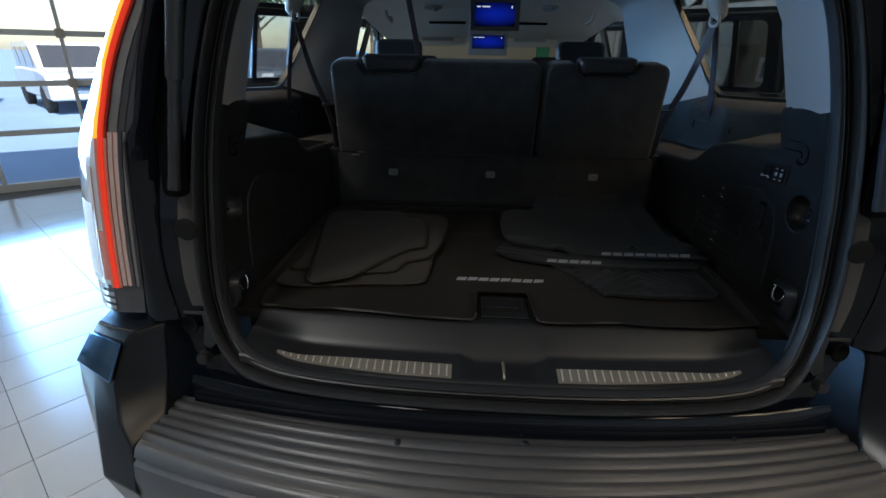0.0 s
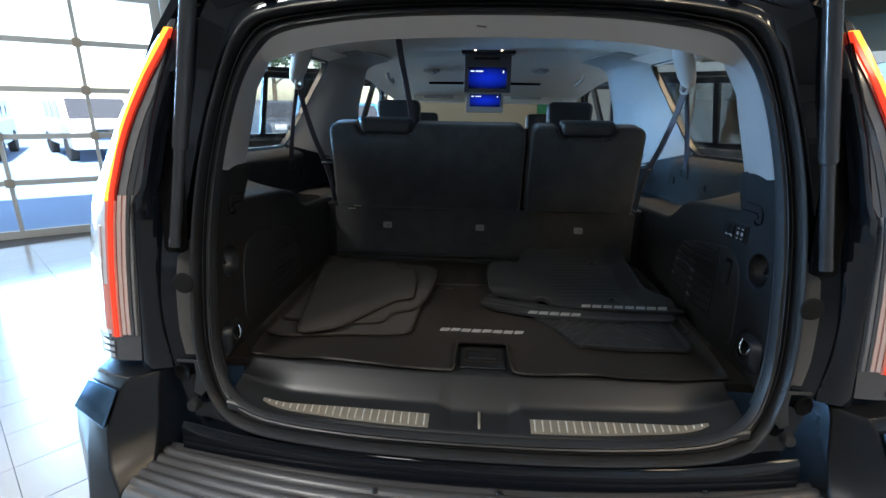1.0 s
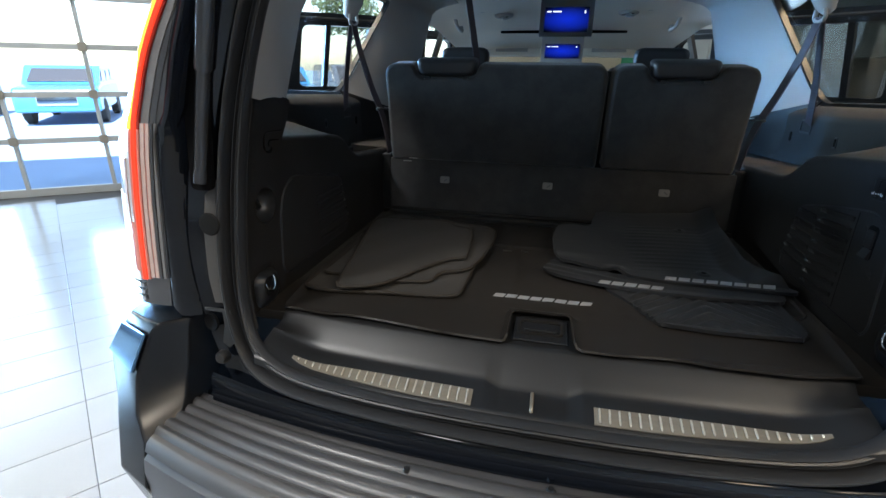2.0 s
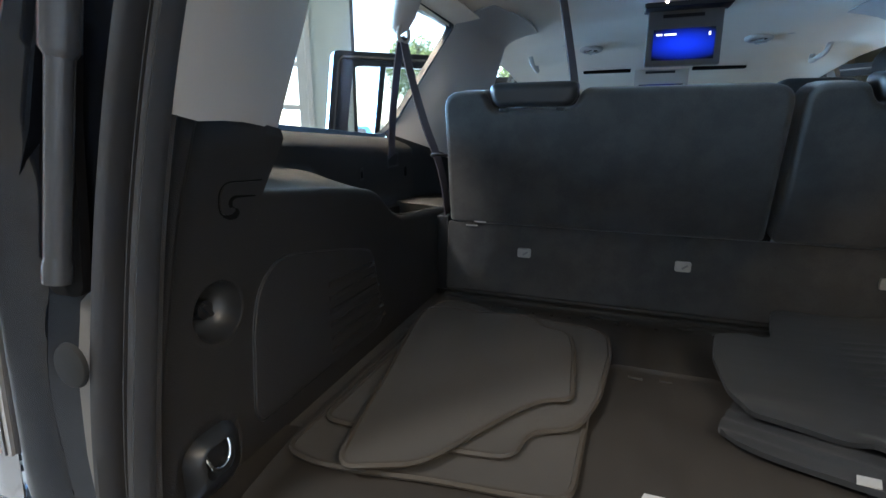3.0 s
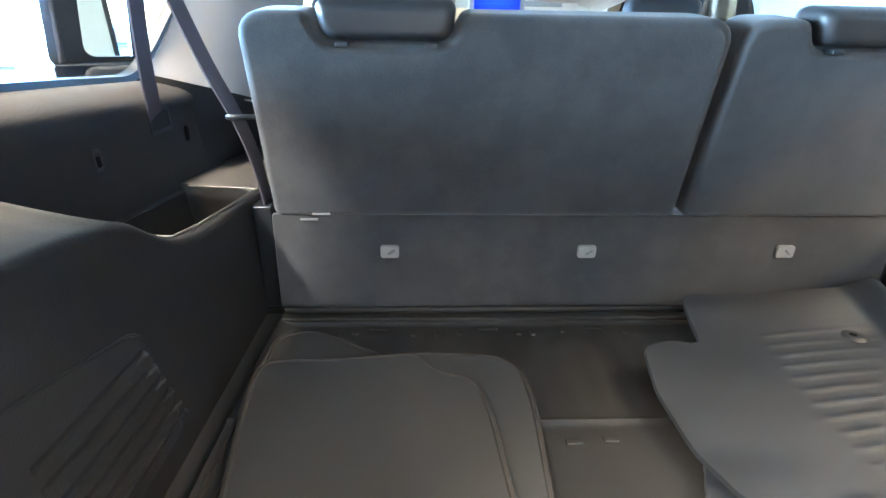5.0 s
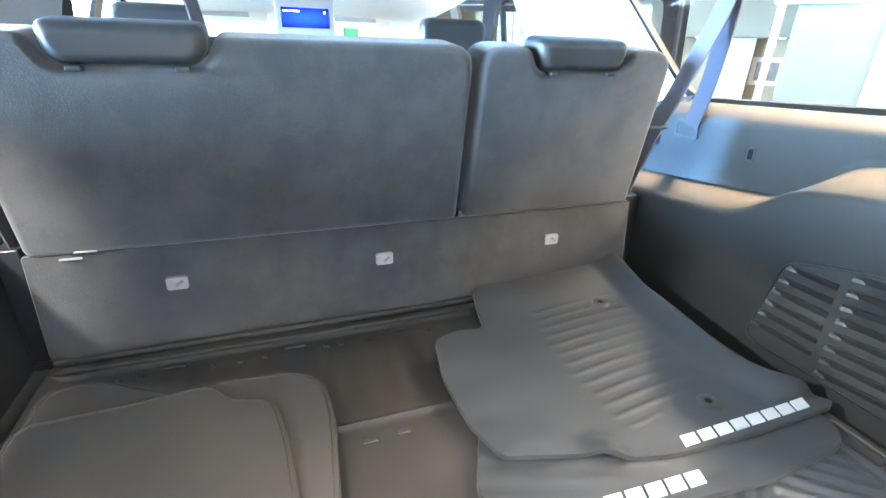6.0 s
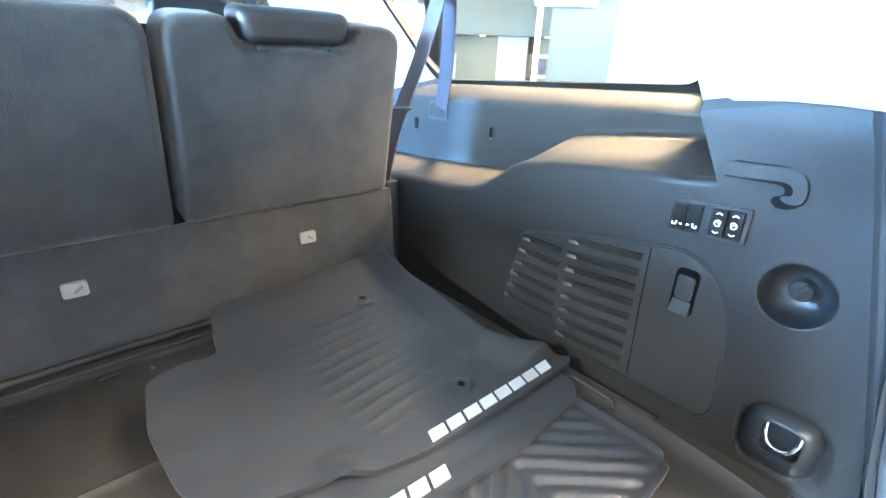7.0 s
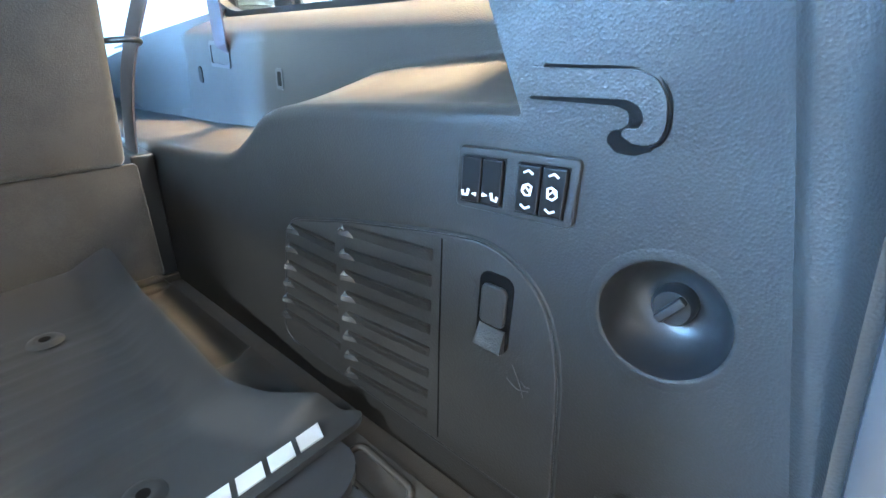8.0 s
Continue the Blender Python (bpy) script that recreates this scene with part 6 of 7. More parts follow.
def seat(name, x, y, z_top, w, label, group):
    """A car seat with its back to the camera."""
    ob = thing(name, (x, y, 0.50), label, "seat", group)
    bm = bmesh.new()
    box(bm, (x - w * 0.95, y + 0.08, 0.68), (x + w * 0.95, y + 0.60, 0.84), 0.05, 4)
    part("cushion", bm, M_LEATHER, ob)
    bm = bmesh.new()
    pts = round_poly([(x - w, 0.78), (x + w, 0.78), (x + w * 0.82, z_top - 0.19), (x - w * 0.82, z_top - 0.19)], 0.08, 6)
    prism(bm, [V(a, y + 0.04 - (b - 0.8) * 0.22, b) for a, b in pts], (0, 0.13, 0.02), 0.03, 4)
    part("backrest", bm, M_LEATHER, ob, "", 60)
    bm = bmesh.new()
    yh = y + 0.04 - (z_top - 0.9) * 0.22
    pts = round_poly([(x - 0.135, z_top - 0.005), (x + 0.135, z_top - 0.005), (x + 0.125, z_top - 0.17), (x - 0.125, z_top - 0.17)], 0.05, 6)
    prism(bm, [V(a, yh - (b - z_top) * 0.05, b) for a, b in pts], (0, 0.09, 0.0), 0.025, 4)
    hr = part("headrest", bm, M_LEATHER, ob, "", 60)
    for d in (-0.06, 0.06):
        bm = bmesh.new()
        tube(bm, [V(x + d, yh + 0.05, z_top - 0.23), V(x + d, yh + 0.045, z_top - 0.15)], 0.006, 8)
        part("post", bm, M_CHROME, hr)
    bm = bmesh.new()
    box(bm, (x - w * 0.8, y + 0.12, 0.50), (x + w * 0.8, y + 0.52, 0.69), 0.02)
    part("base", bm, M_SMOOTHP, ob)


for s in (-1, 1):
    seat("captain_chair", s * 0.512, 2.06, 1.545, 0.26, "black leather second-row chair with a tall headrest", "second-row chairs")
    seat("front_seat", s * 0.48, 2.98, 1.46, 0.27, "black leather front seat with a headrest", "front seats")

# ---- seat belts ----
for s in (-1, 1):
    b = thing("seat_belt", (s * 0.80, 1.0, 1.25), "grey webbing seat belt hanging from its roof anchor", "seat belt", "third-row seat belts")
    bm = bmesh.new()
    loops = []
    for f, wx, wy, dz in ((0, 0.030, 0.055, 0.0), (0.3, 0.034, 0.050, 0), (0.7, 0.030, 0.040, 0), (0.9, 0.022, 0.030, 0), (1.0, 0.008, 0.012, 0)):
        c_ = V(s * (0.700 + 0.040 * f), 0.935 - 0.01 * f, 1.715 - 0.13 * f)
        loops.append([c_ + V(wx * math.cos(a), wy * math.sin(a), 0) for a in [2 * math.pi * k / 14 for k in range(14)]])
    loft(bm, loops)
    part("anchor_cover", bm, M_GREYTRIM, b, "light grey anchor cover")
    bm = bmesh.new()
    tube(bm, smooth_path([V(s * 0.726, 0.905, 1.60), V(s * 0.729, 0.90, 1.575), V(s * 0.731, 0.93, 1.565), V(s * 0.729, 0.96, 1.575), V(s * 0.726, 0.955, 1.60)], 4), 0.006, 8)
    part("guide_loop", bm, M_GREYTRIM, b)
    bm = bmesh.new()
    strap(bm, smooth_path([V(s * 0.735, 0.93, 1.578), V(s * 0.770, 0.965, 1.47), V(s * 0.805, 1.01, 1.36), V(s * 0.832, 1.055, 1.27), V(s * 0.850, 1.07, 1.245)], 4), (0, 1, 0.3), 0.046)
    part("shoulder_webbing", bm, M_BELT, b)
    bm = bmesh.new()
    strap(bm, smooth_path([V(s * 0.729, 0.93, 1.575), V(s * 0.718, 0.955, 1.48), V(s * 0.692, 0.985, 1.36), V(s * 0.664, 1.005, 1.27), V(s * 0.650, 1.03, 1.18), V(s * 0.65, 1.08, 1.02)], 4), (0, 1, 0.25), 0.046)
    part("lap_webbing", bm, M_BELT, b)
    bm = bmesh.new()
    tube(bm, smooth_path([V(s * 0.622, 0.985, 1.276), V(s * 0.650, 0.960, 1.280), V(s * 0.668, 0.975, 1.277), V(s * 0.668, 1.0, 1.270)], 5), 0.0045, 8)
    part("belt_hook", bm, M_SMOOTHP, b, "black belt guide hook")

cb = thing("centre_seat_belt", (-0.33, 1.05, 1.44), "dark webbing belt hanging from the headliner to the bench", "seat belt")
bm = bmesh.new()
strap(bm, smooth_path([V(-0.375, 1.16, 1.80), V(-0.355, 1.12, 1.70), V(-0.325, 1.08, 1.57), V(-0.300, 1.055, 1.45), V(-0.298, 1.07, 1.40)], 4), (0.35, 1, 0), 0.046)
part("webbing", bm, M_BELT, cb)
bm = bmesh.new()
box(bm, (-0.415, 1.13, 1.775), (-0.345, 1.20, 1.80), 0.008)
part("anchor_cover", bm, M_GREYTRIM, cb, "light grey ceiling anchor")

# ---- load bay floor, liner and mats ----
FZ = 0.870
liner_out = round_poly([(-0.612, 0.115), (-0.50, 0.098), (-0.42, 0.108), (-0.33, 0.100), (-0.20, 0.082), (-0.066, 0.084), (-0.060, 0.215), (0.074, 0.215), (0.080, 0.080), (0.16, 0.078), (0.26, 0.092), (0.36, 0.082), (0.50, 0.086), (0.618, 0.108),
                        (0.632, 0.30), (0.634, 0.968), (-0.628, 0.968), (-0.626, 0.30)], 0.02, 4)


def liner_h(x, y):
    z = FZ
    e = min(x + 0.626, 0.632 - x, 0.968 - y)
    z += 0.012 * step_(0.022, 0.004, e)
    z += 0.010 * step_(0.018, 0.004, y - (0.105 - 0.03 * step_(0.5, 0.1, abs(x)))) * (1 if abs(x - 0.007) > 0.07 else 0)
    if -0.085 < x < 0.10:
        z += 0.010 * step_(0.018, 0.006, max(abs(x - 0.007) - 0.067, 0)) * step_(0.235, 0.215, y) * 0.8
        z += 0.009 * step_(0.233, 0.222, y) * (1 if abs(x - 0.007) < 0.075 else 0)
    if 0.70 < y < 0.93:
        z += 0.003 * (0.5 + 0.5 * math.cos(2 * math.pi * (x + 0.03) / 0.062)) ** 3 * step_(0.70, 0.72, y) * step_(0.93, 0.91, y)
    if y < 0.675 and y > 0.25:
        z += 0.0022 * (0.5 + 0.5 * math.cos(2 * math.pi * (x + 0.07) / 0.095)) ** 6 * step_(0.25, 0.28, y) * step_(0.675, 0.66, y)
    z += 0.005 * step_(0.007, 0.003, abs(y - 0.684))
    return z


LINER_TABS = [-0.51, -0.47, -0.357, -0.310, -0.264, -0.148, -0.118, -0.058]


bm = bmesh.new()
cut_sheet(bm, liner_out, 0.0125, 0.006, liner_h, 0.005)
liner = solo("cargo_liner", bm, M_LINER, "black moulded rubber cargo liner with raised edges on the load floor", "mat", sharp=50)
for x, y, w in [(x, 0.917, 0.010) for x in LINER_TABS] + [(-0.425, 0.937, 0.040), (-0.207, 0.937, 0.040), (0.008, 0.937, 0.034), (0.07, 0.917, 0.010), (-0.114, 0.644, 0.026), (-0.059, 0.647, 0.022)]:
    bm = bmesh.new()
    z = liner_h(x, y)
    box(bm, (x - w / 2, y - 0.006, z - 0.001), (x + w / 2, y + 0.006, z + 0.0045), 0.0018, 1)
    part("raised_tab", bm, M_LINER, liner)
bm = bmesh.new()
tube(bm, [V(x, y, liner_h(x, y) + 0.002) for x, y in round_poly([(0.589, 0.352), (0.622, 0.350), (0.624, 0.440), (0.592, 0.452)], 0.014, 5)], 0.0042, 8, True)
part("tray_rim", bm, M_LINER, liner, "raised rounded outline in the liner's corner")


def bars(name, parent, at, length, height, lean, z_of, n=8):
    """A raised white badge as a row of plain slanted bars."""
    w = length / n
    c_, s_ = math.cos(radians(lean)), math.sin(radians(lean))
    for k in range(n):
        bm = bmesh.new()
        a = -length / 2 + w * (k + 0.5)
        e, h = w * 0.41, height / 2
        lp = []
        for u, v in ((-e, -h), (e, -h), (e, h), (-e, h)):
            u += v * 0.35
            lp.append((at[0] + (a + u) * c_ - v * s_, at[1] + (a + u) * s_ + v * c_))
        prism(bm, [V(x, y, z_of(x, y) + 0.0002) for x, y in lp], (0, 0, 0.0022))
        part(name, bm, M_BADGE, parent, "raised silver-white badge bar")


bars("badge_bar", liner, (0.006, 0.312), 0.25, 0.017, 0, lambda x, y: liner_h(x, y))
bm = bmesh.new()
box(bm, (-0.052, 0.105, 0.868), (0.066, 0.205, 0.872), 0.002)
hd = solo("floor_handle", bm, M_SMOOTHP, "black pull handle set in the load floor", "handle")
bm = bmesh.new()
o, i_ = [V(0.006 + a, 0.160 + b, 0.8722) for a, b in rr(0.100, 0.062, 0.012)], [V(0.006 + a, 0.160 + b, 0.8722) for a, b in rr(0.088, 0.048, 0.009)]
frame_ring(bm, o, i_, (0, 0, 0.005))
part("bezel", bm, M_PLASTIC, hd)
bm = bmesh.new()
box(bm, (-0.030, 0.142, 0.8725), (0.042, 0.152, 0.878), 0.002)
part("grip", bm, M_SMOOTHP, hd)
bm = bmesh.new()
tube(bm, [V(-0.62, 0.980, 0.889), V(0.0, 0.982, 0.889), V(0.63, 0.980, 0.889)], 0.0075, 8)
box(bm, (-0.625, 0.955, 0.866), (0.635, 0.99, 0.884), 0.004)
solo("floor_strip", bm, M_LINER, "black rubber strip along the foot of the seat", "trim strip", sharp=50)


def rubber_mat(label, outline, h, ribs_, hole, badge, dy=0.006, dx=0.02):
    bm = bmesh.new()
    cut_sheet(bm, outline, dx, dy, lambda x, y: h(x, y) + ribs_(x, y), 0.009)
    ob = solo("rubber_mat", bm, M_RUBBER, label, "mat", "loose rubber floor mats", sharp=50)
    for x, y in hole:
        bm = bmesh.new()
        z = h(x, y)
        lathe(bm, [(0.0060, 0.0012), (0.009, 0.0026), (0.015, 0.0024), (0.021, -0.001)], (x, y, z + 0.0005), (0, 0, 1), 24)
        ey = part("eyelet", bm, M_RUBBER, ob)
        # black disc paints the shade in the eyelet
        bm = bmesh.new()
        lathe(bm, [(0.0005, 0.0026), (0.0064, 0.0026), (0.0064, -0.003)], (x, y, z), (0, 0, 1), 14)
        part("eyelet_hole", bm, M_SLOTSHADE, ey)
    if badge:
        at, length, height, lean = badge[:4]
        bars("badge_bar", ob, at, length, height, lean, h, badge[4] if len(badge) > 4 else 8)
    return ob


def h_low(x, y):
    return FZ + 0.008 + 0.006 * step_(0.30, 0.7, y)


def r_low(x, y):
    u = abs(x - 0.40)
    return 0.006 * step_(0.25, 0.7, 0.5 + 0.5 * math.sin((y + u * 0.9) * 2 * math.pi / 0.034)) * step_(0.238, 0.262, y) * step_(0.0, 0.02, min(x - 0.22, 0.568 - x)) + 0.006 * step_(0.012, 0.004, min(0.586 - x, y - 0.232))


rubber_mat("black rubber floor mat with chevron ribs under a stack of mats",
           round_poly([(0.165, 0.42), (0.225, 0.335), (0.275, 0.232), (0.40, 0.222), (0.560, 0.232), (0.588, 0.26), (0.582, 0.41), (0.575, 0.50), (0.56, 0.72), (0.22, 0.72)], 0.025), h_low, r_low, [], None, 0.005, 0.006)


def h_mid(x, y):
    z = FZ + 0.018 + 0.018 * step_(0.5, 0.86, y)
    return z + 0.022 * step_(0.88, 0.96, y) + 0.006 * step_(0.42, 0.38, y - 0.12 * max(0, 0.2 - x))


def r_mid(x, y):
    return 0.0035 * (0.5 + 0.5 * math.sin((y + x * 0.35) * 2 * math.pi / 0.034)) ** 2 * step_(0.44, 0.47, y) * step_(0.88, 0.84, y)


rubber_mat("black ribbed rubber floor mat with white badge in a stack",
           round_poly([(-0.005, 0.482), (0.05, 0.445), (0.20, 0.398), (0.40, 0.378), (0.57, 0.392), (0.612, 0.425), (0.60, 0.50), (0.555, 0.62), (0.530, 0.958), (0.48, 0.968), (0.36, 0.93), (0.22, 0.84), (0.06, 0.62)], 0.03), h_mid, r_mid, [], ((0.234, 0.419), 0.166, 0.022, -2, 5))


RIM = [(0.552, 0.95), (0.552, 0.585), (0.575, 0.535), (0.650, 0.462)]


def rim_gap(x, y):
    """Distance to the raised side edge of the top mat."""
    best = 9.0
    for (ax, ay), (bx, by) in zip(RIM, RIM[1:]):
        k = min(1.0, max(0.0, ((x - ax) * (bx - ax) + (y - ay) * (by - ay)) / ((bx - ax) ** 2 + (by - ay) ** 2)))
        best = min(best, math.hypot(x - ax - k * (bx - ax), y - ay - k * (by - ay)))
    return best


def h_top(x, y):
    z = 0.898 + 0.030 * step_(0.48, 0.86, y) + (0.014 + 0.020 * step_(0.25, 0.55, x)) * step_(0.80, 0.955, y)
    z += 0.028 * min(1.0, max(0.0, (0.054 - rim_gap(x, y)) / 0.048)) * step_(0.476, 0.50, y)
    z += 0.014 * math.exp(-((x - 0.205) / 0.022) ** 2) * step_(0.535, 0.49, y)
    z += 0.010 * step_(0.22, 0.06, x) * step_(0.60, 0.53, y)
    return z


def r_top(x, y):
    if not 0.20 < x < 0.545:
        return 0.0
    left = 0.262 + 0.05 * (y - 0.53) - 0.02 * math.sin((y - 0.53) * 9)
    d = x - left
    phase = (y - 0.541 - 0.16 * d + 0.30 * d * d) / 0.0255
    if not 0.0 < (y - 0.515 - 0.16 * d) / 0.315 < 1.0:
        return 0.0
    ridge = (0.5 + 0.5 * math.cos(phase * 2 * math.pi)) ** 6
    bold = step_(0.0, 0.012, d) * (0.34 + 0.66 * step_(0.16, 0.05, d)) * step_(0.535, 0.50, x)
    return 0.0020 * ridge * bold


rubber_mat("black rubber mat with curved ribs, eyelets and white badge on top",
           round_poly([(0.050, 0.520), (0.12, 0.505), (0.185, 0.492), (0.205, 0.480), (0.235, 0.468), (0.30, 0.455), (0.46, 0.448), (0.635, 0.452), (0.650, 0.462), (0.575, 0.535), (0.552, 0.585), (0.553, 0.76), (0.552, 0.935), (0.50, 0.945), (0.200, 0.950), (0.178, 0.935), (0.160, 0.865), (0.152, 0.815), (0.135, 0.806), (0.10, 0.815), (0.055, 0.803), (0.042, 0.79), (0.025, 0.70), (0.032, 0.60)], 0.014, 3), h_top, r_top, [(0.436, 0.822), (0.438, 0.525)], ((0.462, 0.470), 0.275, 0.019, 0.5), 0.004, 0.009)


def carpet_mat(label, outline, z0, bulge):
    """A bound carpet mat lying at height z0."""
    outline = round_poly(outline, 0.03, 4)

    def h(x, y):
        return z0 + bulge * (0.5 + 0.5 * math.sin(x * 9 + y * 7)) + 0.0015 * math.sin(x * 31 - y * 23)
    bm = bmesh.new()
    cut_sheet(bm, outline, 0.03, 0.03, h, 0.006)
    ob = solo("carpet_mat", bm, M_CARPET, label, "mat", "loose carpet floor mats", sharp=60)
    bm = bmesh.new()
    dense = []
    for a, b in zip(outline, outline[1:] + outline[:1]):
        n = max(1, int(math.dist(a, b) / 0.03))
        dense += [(a[0] + (b[0] - a[0]) * k / n, a[1] + (b[1] - a[1]) * k / n) for k in range(n)]
    tube(bm, [V(x, y, h(x, y) - 0.002) for x, y in dense], 0.0052, 6, True)
    part("binding", bm, M_BIND, ob, "sewn edge binding")


carpet_mat("dark brown carpet floor mat half hidden under others", [(-0.615, 0.225), (-0.56, 0.215), (-0.42, 0.235), (-0.205, 0.262), (-0.196, 0.46), (-0.20, 0.72), (-0.55, 0.92), (-0.615, 0.90)], 0.880, 0.002)
carpet_mat("dark brown carpet floor mat with a notched corner", [(-0.60, 0.30), (-0.376, 0.296), (-0.290, 0.307), (-0.282, 0.372), (-0.209, 0.406), (-0.180, 0.50), (-0.163, 0.70), (-0.170, 0.79), (-0.215, 0.828), (-0.33, 0.83), (-0.58, 0.80)], 0.889, 0.003)
carpet_mat("dark brown carpet floor mat on top of a loose stack", [(-0.518, 0.222), (-0.500, 0.204), (-0.407, 0.241), (-0.314, 0.400), (-0.268, 0.456), (-0.222, 0.467), (-0.234, 0.66), (-0.252, 0.752), (-0.318, 0.770), (-0.345, 0.812), (-0.61, 0.795), (-0.606, 0.70)], 0.899, 0.004)

# ---- outside: parked cars, trees ----


def parked_car(name, u, n, turn, colour, tall, label):
    """A parked car: body, glasshouse, windows, lamps, wheels."""
    base = W(u, n, -0.12)
    ob = thing(name, (0, 0, 0), label, "car", "cars parked outside")
    paint = mat("parked_car_paint", colour, 0.25, 0.0, 0.06, 2, 40, 0.0, coat=0.8)
    L, w = 4.9, 0.95
    prof = [(0, 0.35), (0, 0.75), (0.15, 0.98), (1.15, 1.08), (1.2, 1.08), (3.4, 1.1), (4.7, 1.05), (4.9, 0.8), (4.9, 0.35)]
    bm = bmesh.new()
    prism(bm, [V(-w, y - L / 2, z) for y, z in prof], (2 * w, 0, 0), 0.07, 3)
    part("body", bm, paint, ob)
    bm = bmesh.new()
    gl = [(1.05, 1.06), (1.75, tall - 0.05), (1.95, tall), (4.3, tall), (4.6, tall - 0.1), (4.75, 1.06)]
    loft(bm, [[V(sx * wd, y - L / 2, z) for y, z in gl] for sx, wd in ((-1, w - 0.06), (-1, w - 0.14), (1, w - 0.14), (1, w - 0.06))])
    part("roof", bm, paint, ob)
    dark = M_SMOKE
    for sx in (-1, 1):
        for y0, y1 in ((1.55, 2.5), (2.6, 3.5), (3.6, 4.35)):
            bm = bmesh.new()
            prism(bm, [V(sx * (w - 0.055), y - L / 2, z) for y, z in ((y0, 1.12), (y1, 1.12), (y1 - 0.05, tall - 0.14), (y0 + 0.22, tall - 0.14))], (sx * 0.012, 0, 0))
            part("side_window", bm, dark, ob)
        for y in (0.95, 4.0):
            bm = bmesh.new()
            lathe(bm, [(0.02, 0.11), (0.22, 0.11), (0.30, 0.12), (0.35, 0.09), (0.355, -0.09), (0.3, -0.11)], (sx * (w - 0.1), y - L / 2, 0.355), (sx, 0, 0), 20)
            part("wheel", bm, M_TYRE, ob)
        bm = bmesh.new()
        box(bm, (sx * 0.62 - 0.2, -L / 2 - 0.02, 0.74), (sx * 0.62 + 0.2, -L / 2 + 0.08, 0.92), 0.03)
        part("headlamp", bm, M_CLEAR, ob)
    bm = bmesh.new()
    prism(bm, [V(sx, y - L / 2, z) for sx, y, z in ((-w + 0.18, 1.10, 1.12), (w - 0.18, 1.10, 1.12), (w - 0.24, 1.70, tall - 0.10), (-w + 0.24, 1.70, tall - 0.10))], (0, -0.02, 0.012))
    part("windscreen", bm, dark, ob)
    bm = bmesh.new()
    box(bm, (-0.45, -L / 2 - 0.03, 0.52), (0.45, -L / 2 + 0.04, 0.90), 0.03)
    part("grille", bm, M_CHROME, ob)
    ob.matrix_world = Matrix.Translation(base) @ pose(0, 0, 0, 0, 0, turn)


for i, (u, n, turn, col, tall) in enumerate([(-1.55, 17.5, 50, (0.75, 0.77, 0.80), 1.75), (-4.6, 18.0, 40, (0.05, 0.24, 0.50), 1.55), (1.4, 18.5, 44, (0.05, 0.22, 0.48), 1.6), (4.2, 18.6, 40, (0.10, 0.12, 0.15), 1.7),
                                             (-8.0, 18.4, 40, (0.30, 0.33, 0.36), 1.6), (-11.5, 18.0, 38, (0.06, 0.24, 0.50), 1.7), (7.3, 18.8, 41, (0.06, 0.24, 0.50), 1.65), (-15.0, 18.5, 40, (0.6, 0.62, 0.64), 1.6)]):
    parked_car("parked_car", u, n, turn, col, tall, ("white" if col[0] > 0.5 else "blue" if col[2] > 2 * col[0] else "grey") + " car parked on the asphalt outside")


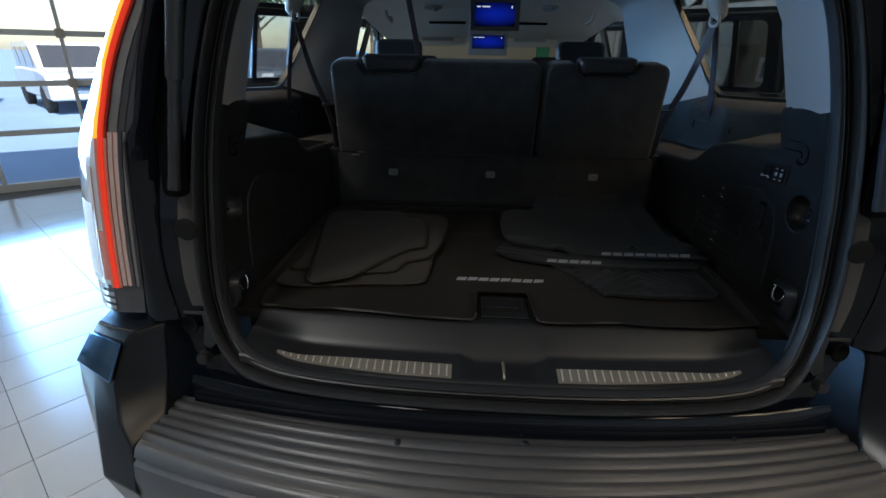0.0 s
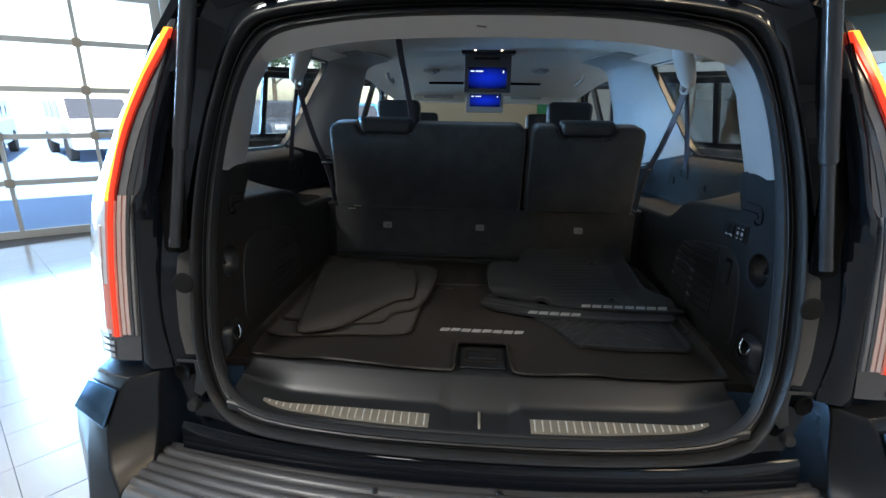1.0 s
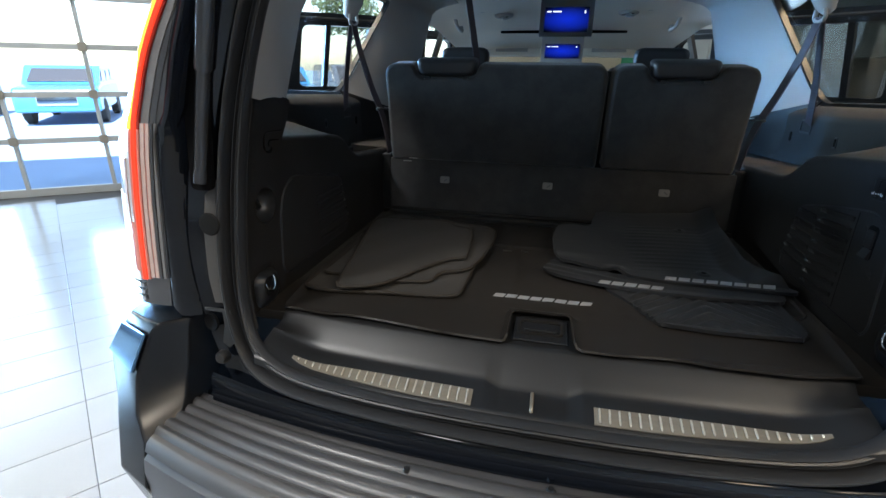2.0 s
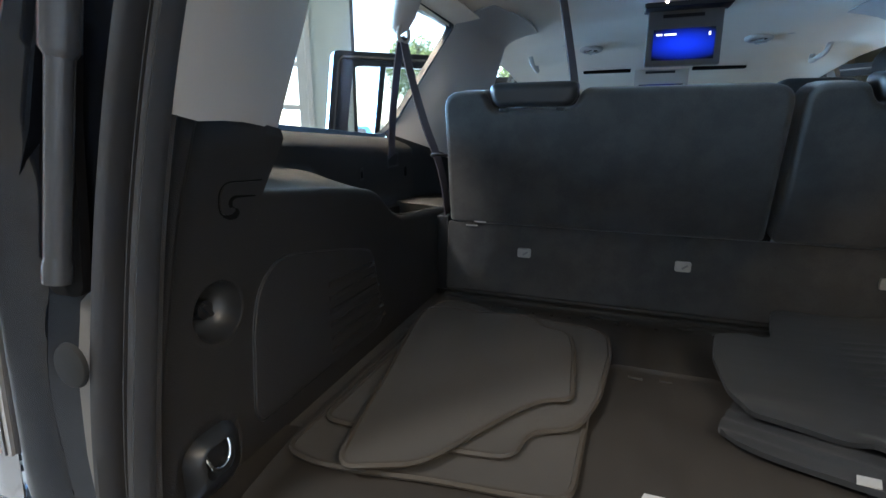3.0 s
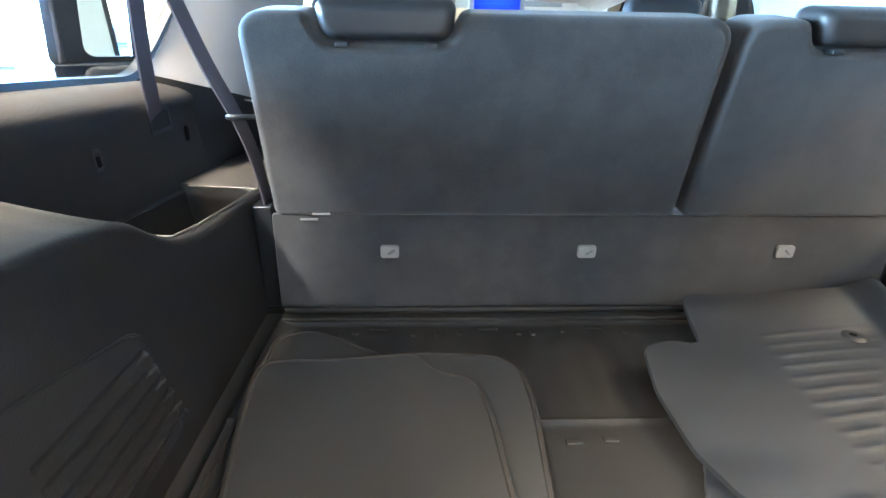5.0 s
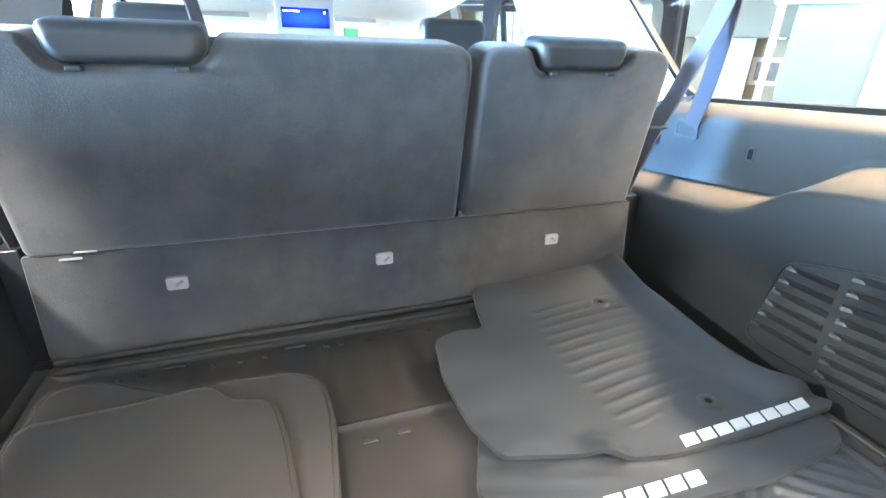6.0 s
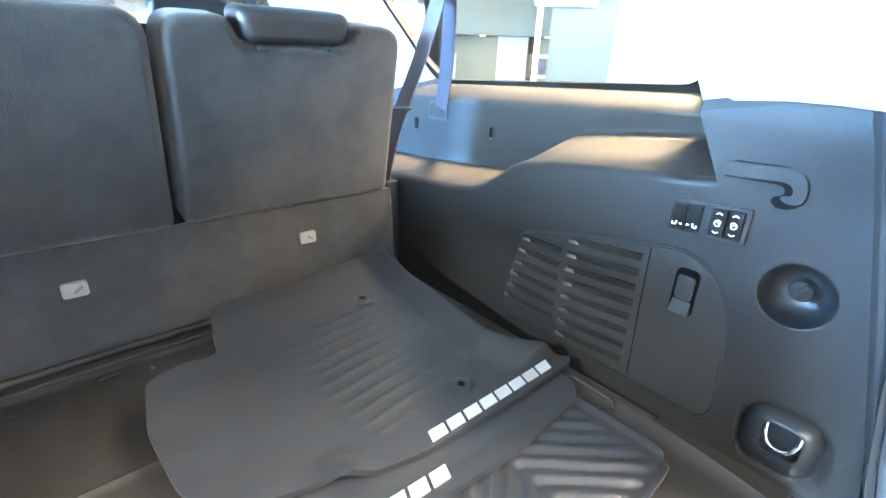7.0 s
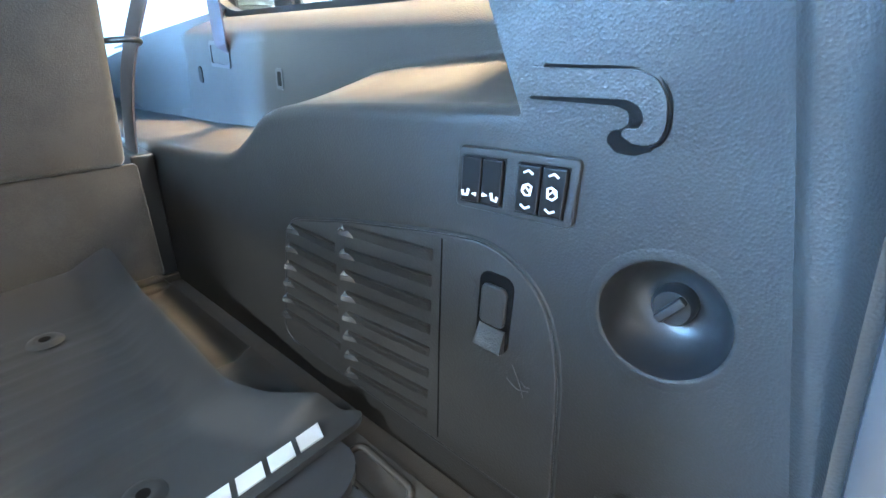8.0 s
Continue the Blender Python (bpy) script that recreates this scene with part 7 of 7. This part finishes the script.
def tree(u, n, h):
    ob = thing("tree", W(u, n, -0.12), "broad green street tree beyond the car park", "tree", "trees beyond the car park")
    rnd = random.Random(int(u * 100 + n))
    b0 = W(u, n, -0.12)
    bm = bmesh.new()
    tube(bm, [b0, b0 + V(0.05, 0, h * 0.25), b0 + V(0.0, 0.1, h * 0.5), b0 + V(0, 0, h * 0.8)], [0.22, 0.17, 0.12, 0.04], 8)
    for k in range(7):
        a = k * 0.9
        z = h * (0.32 + 0.06 * k)
        tube(bm, [b0 + V(0, 0, z), b0 + V(math.cos(a) * h * 0.13, math.sin(a) * h * 0.13, z + h * 0.10), b0 + V(math.cos(a) * h * 0.24, math.sin(a) * h * 0.24, z + h * 0.16)], [0.08, 0.05, 0.02], 6)
    part("trunk", bm, M_BARK, ob)
    verts, faces = [], []
    for k in range(2600):
        d = Vector((rnd.gauss(0, 1), rnd.gauss(0, 1), rnd.gauss(0, 1))).normalized()
        r = (0.55 + 0.45 * rnd.random()) * (0.8 + 0.3 * noise.noise(d * 2.2 + Vector((u, n, 0))))
        c_ = Vector(b0) + V(0, 0, h * 0.66) + V(d.x * h * 0.30, d.y * h * 0.30, d.z * h * 0.30) * r
        a, b = Vector((rnd.gauss(0, 1), rnd.gauss(0, 1), rnd.gauss(0, 1))).normalized() * 0.16, Vector((rnd.gauss(0, 1), rnd.gauss(0, 1), rnd.gauss(0, 1))).normalized() * 0.10
        i0 = len(verts)
        verts += [c_ - a, c_ + b, c_ + a, c_ - b]
        faces.append((i0, i0 + 1, i0 + 2, i0 + 3))
    me = bpy.data.meshes.new("crown")
    me.from_pydata([tuple(v - BASE[ob]) for v in verts], [], faces)
    me.materials.append(M_LEAF)
    cr = new("crown", me)
    cr.parent = ob


for u, n, h in ((8, 34, 8.5), (13, 36, 8), (19, 40, 9)):
    tree(u, n, h)

# ---- showroom floor tiles, last ----
TD = Vector((0.783, -0.622, 0))
TE = Vector((0.622, 0.783, 0))
tile_bm = bmesh.new()
box(tile_bm, (-0.1485, -0.2985, -0.010), (0.1485, 0.2985, 0.0), 0.0015, 1)
me = finish("tile", tile_bm, M_TILE, Vector((0, 0, 0)))
near, far = [], []
for i in range(-60, 60):
    for j in range(-30, 30):
        p = TD * (-1.877 + 0.295 * (i + 0.5) + 0.0) + TE * (-0.783 + 0.585 * (j + 0.5))
        u, n = p.dot(U), p.dot(N)
        if UL + 0.4 < u < UR - 0.4 and NB + 0.4 < n < NW - 0.25:
            d = math.hypot(p.x + 2.2, p.y - 1.2)
            (near if d < 2.6 else far).append((d, p))
near.sort(key=lambda a: a[0])
far += near[290:]
turn = Matrix(((TD.x, TE.x, 0, 0), (TD.y, TE.y, 0, 0), (0, 0, 1, 0), (0, 0, 0, 1)))
grow = Matrix.Diagonal((0.295 / 0.300, 0.585 / 0.600, 1, 1))
for d, p in near[:290]:
    ob = new("tile", me)
    ob.parent = floor
    ob.matrix_basis = Matrix.Translation(p + V(0, 0, 0.0)) @ turn @ grow
vs, fs = [], []
for d, p in far:
    k = len(vs)
    for a, b, z in ((-1, -1, -0.0015), (1, -1, -0.0015), (1, 1, -0.0015), (-1, 1, -0.0015)):
        vs.append(tuple(p + TD * a * 0.1462 + TE * b * 0.291 + V(0, 0, 0.0)))
    fs.append((k, k + 1, k + 2, k + 3))
me2 = bpy.data.meshes.new("tile_field")
me2.from_pydata(vs, [], fs)
me2.materials.append(M_TILE)
tf = new("tile_field", me2)
tf.parent = floor
tagged(tf, "pale floor tiles farther off", kind="stuff")
